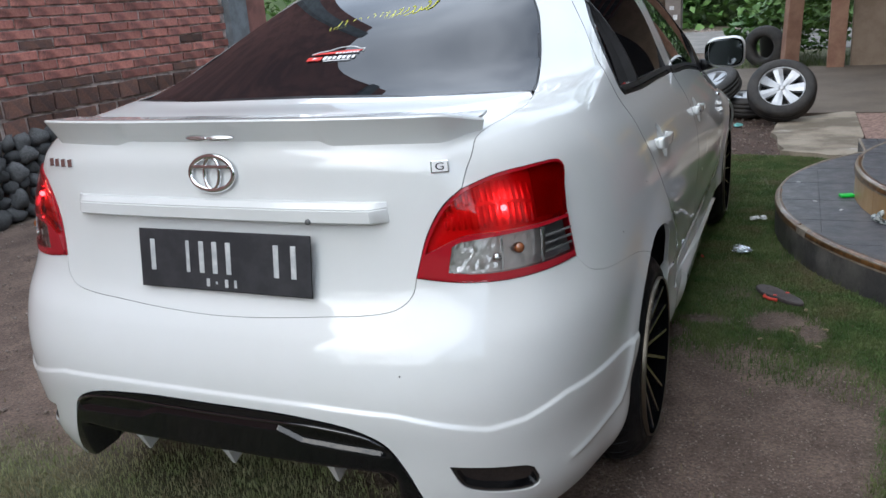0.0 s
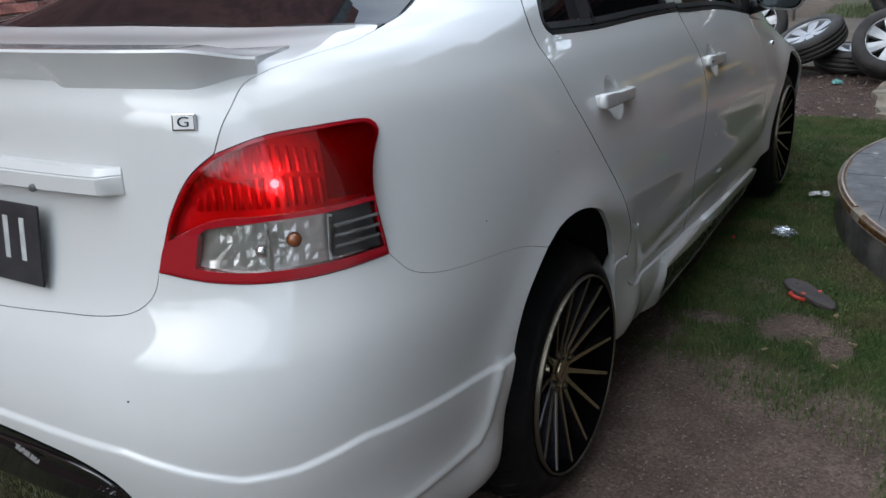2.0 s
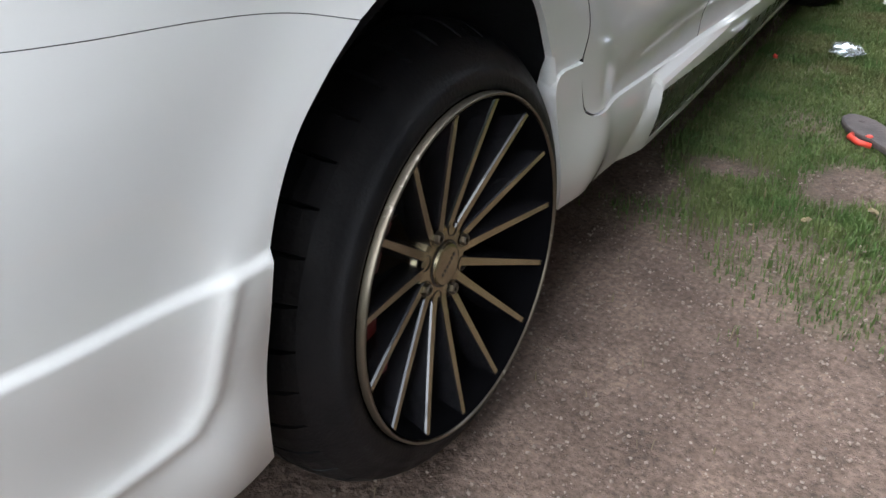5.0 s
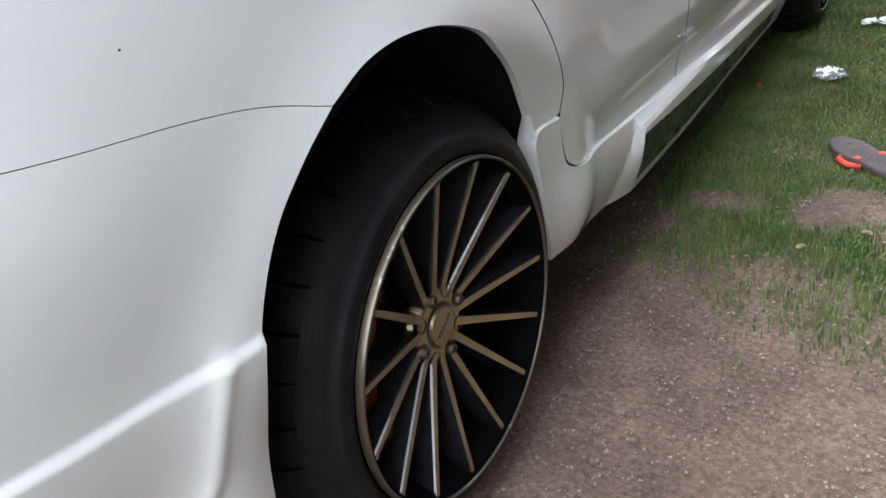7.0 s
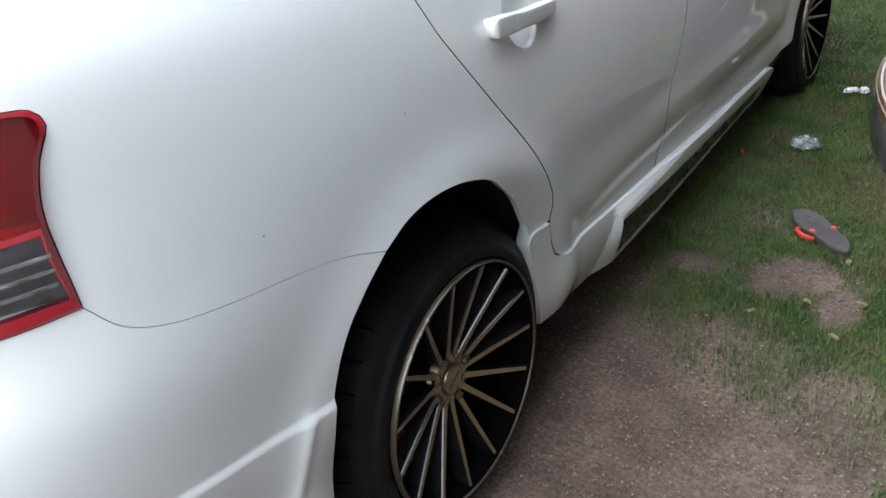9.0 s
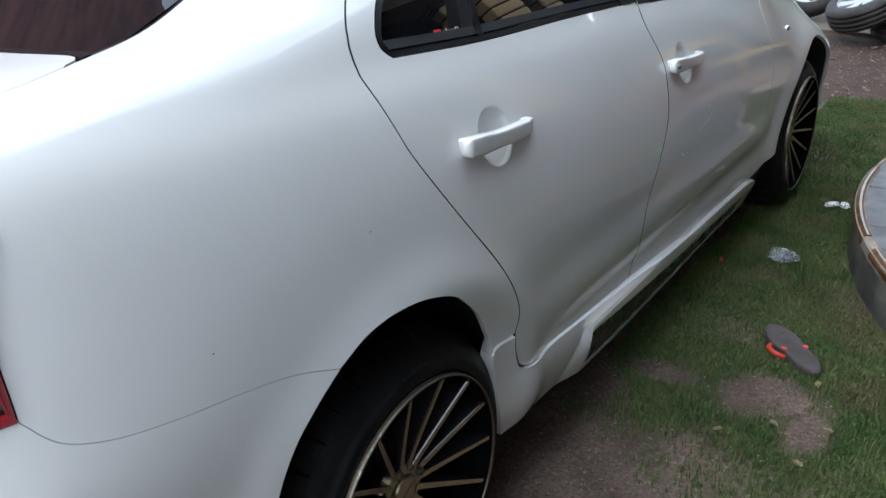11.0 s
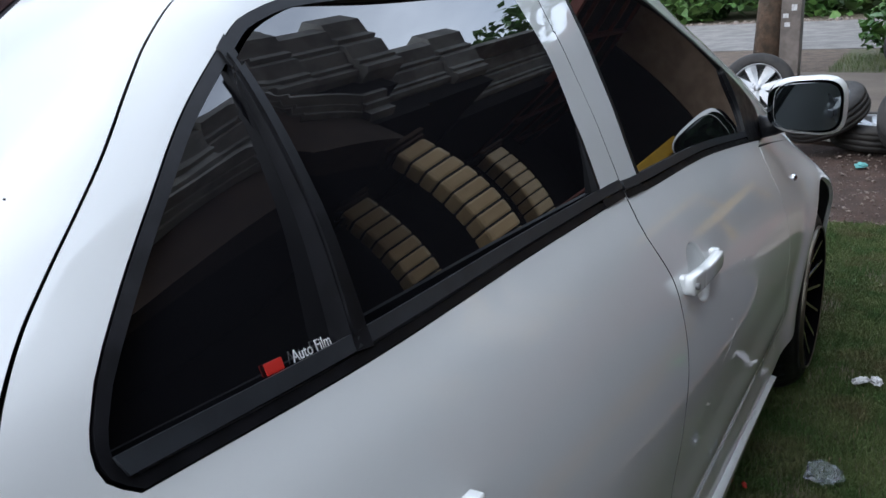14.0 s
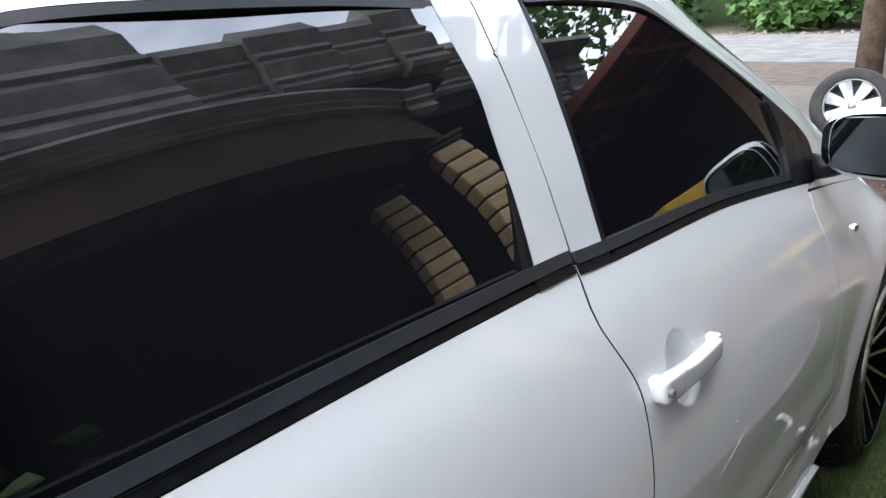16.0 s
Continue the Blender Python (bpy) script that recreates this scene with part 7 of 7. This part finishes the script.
def run_profile(name, prof, y0, y1, material, label="", n=1, line=None):
    """A moulding drawn along y; prof holds (outward, z) pairs measured from line(y)."""
    bm = bmesh.new()
    cols = []
    for k in range(n + 1):
        y = y0 + (y1 - y0) * k / n
        x = line(y) if callable(line) else line
        cols.append([bm.verts.new((x - o, y, z)) for o, z in prof])
    for a, b in zip(cols[:-1], cols[1:]):
        for i in range(len(prof)):
            bm.faces.new((a[i], a[(i + 1) % len(prof)], b[(i + 1) % len(prof)], b[i]))
    bm.faces.new(cols[0]), bm.faces.new(cols[-1])
    bmesh.ops.recalc_face_normals(bm, faces=bm.faces[:])
    return part(name, bm, material, house, label)


Y_END = 3.78
run_profile("porch_beam", [(0.0, 2.68), (0.0, 3.18), (-0.30, 3.18), (-0.30, 2.68)], -1.2, Y_END, BEAM, "brown plastered bowed porch beam", 24, bow_x)
run_profile("beam_moulding", [(0.0, 3.185), (0.06, 3.20), (0.06, 3.225), (0.12, 3.245), (0.12, 3.265), (0.21, 3.295), (0.21, 3.335), (-0.28, 3.335), (-0.28, 3.185)], -1.2, Y_END, CORNICE, "pale grey moulding", 24, bow_x)
run_profile("beam_bracket", [(0.02, 3.08), (0.13, 3.12), (0.13, 3.20), (0.19, 3.22), (0.19, 3.26), (0.26, 3.30), (0.26, 3.35), (-0.20, 3.35), (-0.20, 3.08)], Y_END + 0.004, Y_END + 0.26, CORNICE, "grey corner bracket", 1, 2.78)
# recessed band: its shade is put into the near-black colour
run_profile("upper_wall", [(0.0, 3.34), (0.0, 3.58), (-0.40, 3.58), (-0.40, 3.34)], -1.2, 4.20, SHADOW_WALL, "recessed band coloured dark for shade", 1, 2.52)
STEPS = [(0.00, 0.0), (0.05, 0.03), (0.05, 0.09), (0.09, 0.10), (0.09, 0.15), (0.20, 0.25), (0.20, 0.30), (0.25, 0.31), (0.25, 0.37), (0.38, 0.48), (0.38, 0.62)]


def cornice(x, y0, y1, blocks, soffit):
    """A stepped cornice whose top front edge lies at x, with taller blocks standing out of it."""
    prof = [(o, 3.58 + z) for o, z in STEPS] + [(-0.5, 4.20), (-0.5, 3.58)]
    edge = y0
    for b0, b1, rise, out in blocks:
        if b0 - 0.004 > edge:
            run_profile("cornice", prof, edge, b0 - 0.004, CORNICE, "grey stepped cornice", 1, x + 0.38)
        tall = [(o + out, 3.52 + z * (0.68 + rise) / 0.62) for o, z in STEPS] + [(-0.5, 4.20 + rise), (-0.5, 3.52)]
        run_profile("cornice_block", tall, b0, b1, CORNICE, "grey raised cornice block", 1, x + 0.38)
        edge = b1 + 0.004
    if edge < y1:
        run_profile("cornice", prof, edge, y1, CORNICE, "grey stepped cornice", 1, x + 0.38)
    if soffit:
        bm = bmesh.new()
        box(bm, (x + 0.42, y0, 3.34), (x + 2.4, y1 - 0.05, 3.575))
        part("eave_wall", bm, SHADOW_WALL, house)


# first run is extended unseen to y -3.2 to block sky
cornice(2.05, -3.2, 4.37, ((-0.6, 2.46, 0.55, 0.12), (2.96, 3.50, 0.05, 0.06), (3.98, 4.37, 0.13, 0.05)), False)
cornice(2.62, 4.40, 6.06, ((5.55, 6.06, 0.13, 0.05),), True)
cornice(3.28, 6.10, 9.00, ((8.5, 9.0, 0.13, 0.05),), True)
# unseen wall added to keep sky light off the car's side
bm = bmesh.new()
box(bm, (2.62, -3.2, 0.0), (6.0, -1.23, 3.575))
part("side_wall", bm, PALE_WALL, house, "pale grey plastered wall added to block sky light")
# ceiling and inner wall carry the porch's shade in their colour
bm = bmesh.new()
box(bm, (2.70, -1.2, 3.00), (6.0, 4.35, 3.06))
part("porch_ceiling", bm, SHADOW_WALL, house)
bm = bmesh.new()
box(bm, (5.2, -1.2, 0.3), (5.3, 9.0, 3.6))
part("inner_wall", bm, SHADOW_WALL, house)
bm = bmesh.new()
box(bm, (2.95, -3.2, 4.10), (9.0, 9.0, 4.18))
part("roof_slab", bm, CORNICE, house)


def porch_column(x, y, turn, z0):
    """An upright clad in courses of tan tiles, with dark joints between them."""
    col = empty("porch_column", "square porch column clad in tan tiles", "column", pose(x, y, z0, 0, 0, turn), group="porch columns")
    half, top = 0.112, 2.66 - z0
    bm = bmesh.new()
    box(bm, (-half + 0.008, -half + 0.008, 0.0), (half - 0.008, half - 0.008, top), 0.03)
    part("shaft", bm, GAP, col)
    rows = 13
    h = (top - 0.10) / rows
    for k in range(rows):
        bm = bmesh.new()
        box(bm, (-half, -half, k * h + 0.005), (half, half, (k + 1) * h - 0.005), 0.028)
        part("tile_band", bm, COL_TILE, col)
    bm = bmesh.new()
    box(bm, (-half - 0.015, -half - 0.015, top - 0.095), (half + 0.015, half + 0.015, top - 0.055), 0.01)
    box(bm, (-half - 0.04, -half - 0.04, top - 0.05), (half + 0.04, half + 0.04, top), 0.01)
    part("capital", bm, BEAM, col)


porch_column(2.785, 3.713, 28, Z_UP - 0.002)
porch_column(3.457, 3.708, 28, Z_UP - 0.002)
porch_column(3.866, 6.022, 20, 0.010)
# low wall with pale diamond tiles between the columns
lw = empty("porch_wall", "dark brown low porch wall with pale square tiles", "wall")
bm = bmesh.new()
box(bm, (2.56, 3.96, 0.0), (2.64, 6.2, 1.06), 0.01)
part("wall_body", bm, REDWOOD, lw)
bm = bmesh.new()
box(bm, (2.56, 2.30, Z_UP), (2.64, 3.956, 1.06), 0.01)
part("wall_body", bm, REDWOOD, lw)
bm = bmesh.new()
box(bm, (2.53, 2.28, 1.062), (2.67, 6.22, 1.10), 0.012)
part("coping", bm, REDWOOD, lw)
for k in range(9):
    y = 2.46 + k * 0.265
    bm = bmesh.new()
    box(bm, (2.548, y, 0.93), (2.558, y + 0.105, 1.045), 0.003)
    part("tile", bm, CORNICE, lw)
    bm = bmesh.new()
    box(bm, (-0.002, -0.022, -0.022), (0.002, 0.022, 0.022), 0.0, pose(2.545, y + 0.0525, 0.9875, 45))
    part("diamond", bm, BLACK_PL, lw)
# made-up bench form for a yellow shape known only from window reflections
cart = empty("yellow_bench", "yellow bench shape standing in for an unknown yellow object", "bench")
bm = bmesh.new()
box(bm, (3.00, 6.6, 1.22), (3.20, 9.6, 1.42), 0.03)
part("backrest", bm, YELLOW, cart)
bm = bmesh.new()
box(bm, (2.45, 6.9, 0.50), (3.20, 9.6, 0.60), 0.02)
part("seat", bm, YELLOW, cart)
for y in (7.0, 9.5):
    for x in (2.52, 3.1):
        bm = bmesh.new()
        box(bm, (x - 0.03, y - 0.03, 0.0), (x + 0.03, y + 0.03, 1.25 if x > 3 else 0.5), 0.005)
        part("leg", bm, YELLOW, cart)
# carport canopy over the yard
can = empty("canopy", "carport canopy with boarded ceiling and red edge beam", "canopy")
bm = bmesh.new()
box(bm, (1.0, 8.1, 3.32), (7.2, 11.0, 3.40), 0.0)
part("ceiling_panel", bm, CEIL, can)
for a, b, nm in (((0.9, 8.0, 3.30), (7.2, 8.1, 3.44), "edge_beam"), ((0.9, 8.1, 3.30), (1.0, 11.0, 3.44), "edge_beam")):
    bm = bmesh.new()
    box(bm, a, b, 0.01)
    part(nm, bm, REDWOOD, can)
for k in range(6):
    bm = bmesh.new()
    box(bm, (1.6 + k * 0.95, 8.1, 3.24), (1.66 + k * 0.95, 11.0, 3.318), 0.0)
    part("batten", bm, REDWOOD, can)
for k in range(4):
    bm = bmesh.new()
    box(bm, (1.0, 8.4 + k * 0.75, 3.26), (7.2, 8.45 + k * 0.75, 3.316), 0.0)
    part("batten", bm, REDWOOD, can)
post("timber_post", "raw timber post holding the canopy", (7.0, 8.2, 0.0), (7.0, 8.2, 3.3), 0.16, WOOD)

# added wall closing off the canopy, shade put into its dark colour
tagged(new("wall_east", mesh_of("wall_east", box(bmesh.new(), (5.9, 6.4, 0), (6.1, 13.0, 3.3), 0.01), SHADOW_WALL)), "added house wall under the canopy, coloured dark for shade", "wall", kind="structure")
# trees behind the start of the walk and beyond the canopy
rs = random.Random(14)
back_row = [(rs.uniform(-22, 20), rs.uniform(-19, -14), rs.uniform(0.6, 5.5), rs.uniform(1.2, 2.2)) for _ in range(110)]
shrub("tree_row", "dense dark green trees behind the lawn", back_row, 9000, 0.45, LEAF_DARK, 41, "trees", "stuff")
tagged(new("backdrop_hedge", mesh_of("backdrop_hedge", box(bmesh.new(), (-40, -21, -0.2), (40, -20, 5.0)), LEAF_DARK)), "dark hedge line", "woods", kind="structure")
shrub("tree_row", "tall green trees beyond the canopy", [(rs.uniform(1, 9), rs.uniform(13, 16), rs.uniform(3, 7.5), rs.uniform(0.8, 1.5)) for _ in range(24)], 2500, 0.3, LEAF, 42, "trees", "stuff")

# plants in pots on the porch edge
for k, (x, y) in enumerate(((2.15, 0.75), (2.3, 0.25))):
    plant = empty("potted_plant", "leafy pot plant with a red flower" if k == 0 else "leafy green pot plant", "plant", group="pot plants on the step")
    bm = bmesh.new()
    lathe(bm, [(0.0, 0.0), (0.11, 0.0), (0.15, 0.26), (0.165, 0.28), (0.15, 0.285), (0.13, 0.25), (0.0, 0.24)], 24, m=pose(x, y, Z_LOW, 0, -90, 0))
    part("pot", bm, BEIGE, plant, smooth=True)
    ob = new("leaves", leaf_mesh("leaves", 160, lambda r, x=x, y=y: (x + r.gauss(0, 0.16), y + r.gauss(0, 0.16), Z_LOW + 0.3 + abs(r.gauss(0.35, 0.3))), 0.17, LEAF_DARK, 50 + k))
    ob.parent = plant
    if k == 0:
        bm = bmesh.new()
        for q in range(7):
            bmesh.ops.create_icosphere(bm, subdivisions=1, radius=0.035, matrix=pose(x - 0.05 + 0.03 * math.cos(q), y + 0.03 * math.sin(q), Z_LOW + 1.05 + 0.02 * (q % 3)))
        part("flower", bm, RED_PETAL, plant, smooth=True)

# ---- small things on the ground ----
def sole_outline(ln, n=40):
    pts = []
    for k in range(n):
        a = 2 * math.pi * k / n
        t = math.cos(a)
        w = 0.36 + 0.06 * t - 0.07 * math.exp(-((t + 0.1) / 0.35) ** 2)
        pts.append((t * ln / 2, math.sin(a) * w * ln / 2 * 0.95 + 0.02 * ln * (t > 0)))
    return pts


def slipper(name, m, material, label, strap, ln=0.275, th=0.016):
    ob = empty(name, label, "sandal", m)
    bm = bmesh.new()
    ol = sole_outline(ln)
    levels = [(0.94, 0.0), (1.0, 0.003), (1.0, th - 0.004), (0.95, th)]
    rings = [[bm.verts.new((x * s, y * s, z + 0.010 * (x / ln) ** 2)) for x, y in ol] for s, z in levels]
    for a, b in zip(rings[:-1], rings[1:]):
        for k in range(len(ol)):
            bm.faces.new((a[k], a[(k + 1) % len(ol)], b[(k + 1) % len(ol)], b[k]))
    bm.faces.new(rings[0][::-1]), bm.faces.new(rings[-1])
    part("sole", bm, material, ob, smooth=False)
    for x, y in ((ln * 0.30, 0.0), (ln * -0.02, 0.032), (ln * -0.02, -0.032)):
        bm = bmesh.new()
        lathe(bm, [(0.0, 0.003), (0.007, 0.002), (0.009, 0.0)], 14, m=pose(x, y, th + 0.001, 0, -90, 0))
        part("plug", bm, SOLE if strap is None else STRAP_RED if x < 0.05 else material, ob)
    if strap is not None:
        bm = bmesh.new()
        tube(bm, [(0.045, 0.040, 0.004), (0.02, 0.066, 0.009), (-0.015, 0.066, 0.010), (-0.035, 0.042, 0.005)], 0.0075, 8)
        part("strap", bm, strap, ob, "red rubber strap", smooth=True)
    return ob


slipper("flip_flop", Matrix.Translation((1.160, 1.362, 0.008)) @ Matrix.Rotation(radians(-50), 4, "Z") @ Matrix.Rotation(radians(180), 4, "Z"), SOLE, "dark grey upturned flip-flop with a red strap on the grass", STRAP_RED)


def crumple(name, label, category, at_, size, material, seed, flat=0.35):
    r_ = random.Random(seed)
    bm = bmesh.new()
    bmesh.ops.create_icosphere(bm, subdivisions=3, radius=1.0)
    for v in bm.verts:
        f = 1 + 0.55 * noise.noise(v.co * 1.7 + Vector((seed, 0, 0))) + 0.3 * noise.noise(v.co * 4.5 + Vector((0, seed, 0)))
        v.co = Vector((v.co.x * f * size[0], v.co.y * f * size[1], max(-0.002, v.co.z * f * size[2] * flat)))
    ob = tagged(new(name, mesh_of(name, bm, material)), label, category)
    ob.matrix_basis = pose(at_[0], at_[1], at_[2], 0, 0, r_.uniform(0, 360))
    return ob


crumple("plastic_bag", "crumpled clear plastic wrapper on the grass", "wrapper", (0.968, 1.975, 0.022), (0.058, 0.045, 0.05), PLASTIC, 3)
crumple("plastic_scrap", "crumpled white plastic scrap on the grass", "litter", (1.00, 2.58, 0.022), (0.030, 0.016, 0.04), PAPER, 5)
crumple("plastic_scrap", "crumpled white plastic scrap on the grass", "litter", (1.045, 2.595, 0.022), (0.026, 0.018, 0.04), PAPER, 6)
crumple("red_scrap", "tiny red scrap in the grass", "litter", (0.79, 1.843, 0.02), (0.012, 0.006, 0.02), STRAP_RED, 7)
crumple("cloth_scrap", "teal cloth scrap by the loose wheels", "cloth", (0.70, 5.86, 0.012), (0.06, 0.035, 0.05), TEAL, 8)
for k, (x, y) in enumerate(((1.21, 0.98), (1.10, 0.88), (1.33, 1.02), (1.30, 0.85), (1.26, 1.22))):
    crumple("dry_leaf", "small pale dead leaf on the soil", "leaf", (x, y, 0.012), (0.012, 0.007, 0.012), DRY, 20 + k)
bm = bmesh.new()
box(bm, (-0.035, -0.022, 0.0), (0.035, 0.022, 0.016), 0.005)
ob = tagged(new("soap_box", mesh_of("soap_box", bm, GREEN_PL)), "small bright green plastic box on the step", "box")
ob.matrix_basis = pose(1.455, 2.53, Z_LOW + 0.001, 0, 0, 20)
sl = slipper("sandal", Matrix.Translation((1.615, 2.02, Z_LOW + 0.001)) @ Matrix.Rotation(radians(120), 4, "Z"), PATTERN, "patterned grey sandal on the tiled step", None, 0.23, 0.018)
bm = bmesh.new()
tube(bm, [(0.02, -0.045, 0.012), (0.03, -0.03, 0.040), (0.035, 0.0, 0.050), (0.03, 0.03, 0.040), (0.02, 0.045, 0.012)], 0.014, 8)
part("strap", bm, PATTERN, sl, smooth=True)
for k, (x, y) in enumerate(((1.22, 2.86), (1.30, 2.42), (1.42, 2.25))):
    crumple("paper_bit", "tiny white paper bit on the tiles", "litter", (x, y, Z_LOW + 0.002), (0.012, 0.007, 0.008), PAPER, 40 + k)
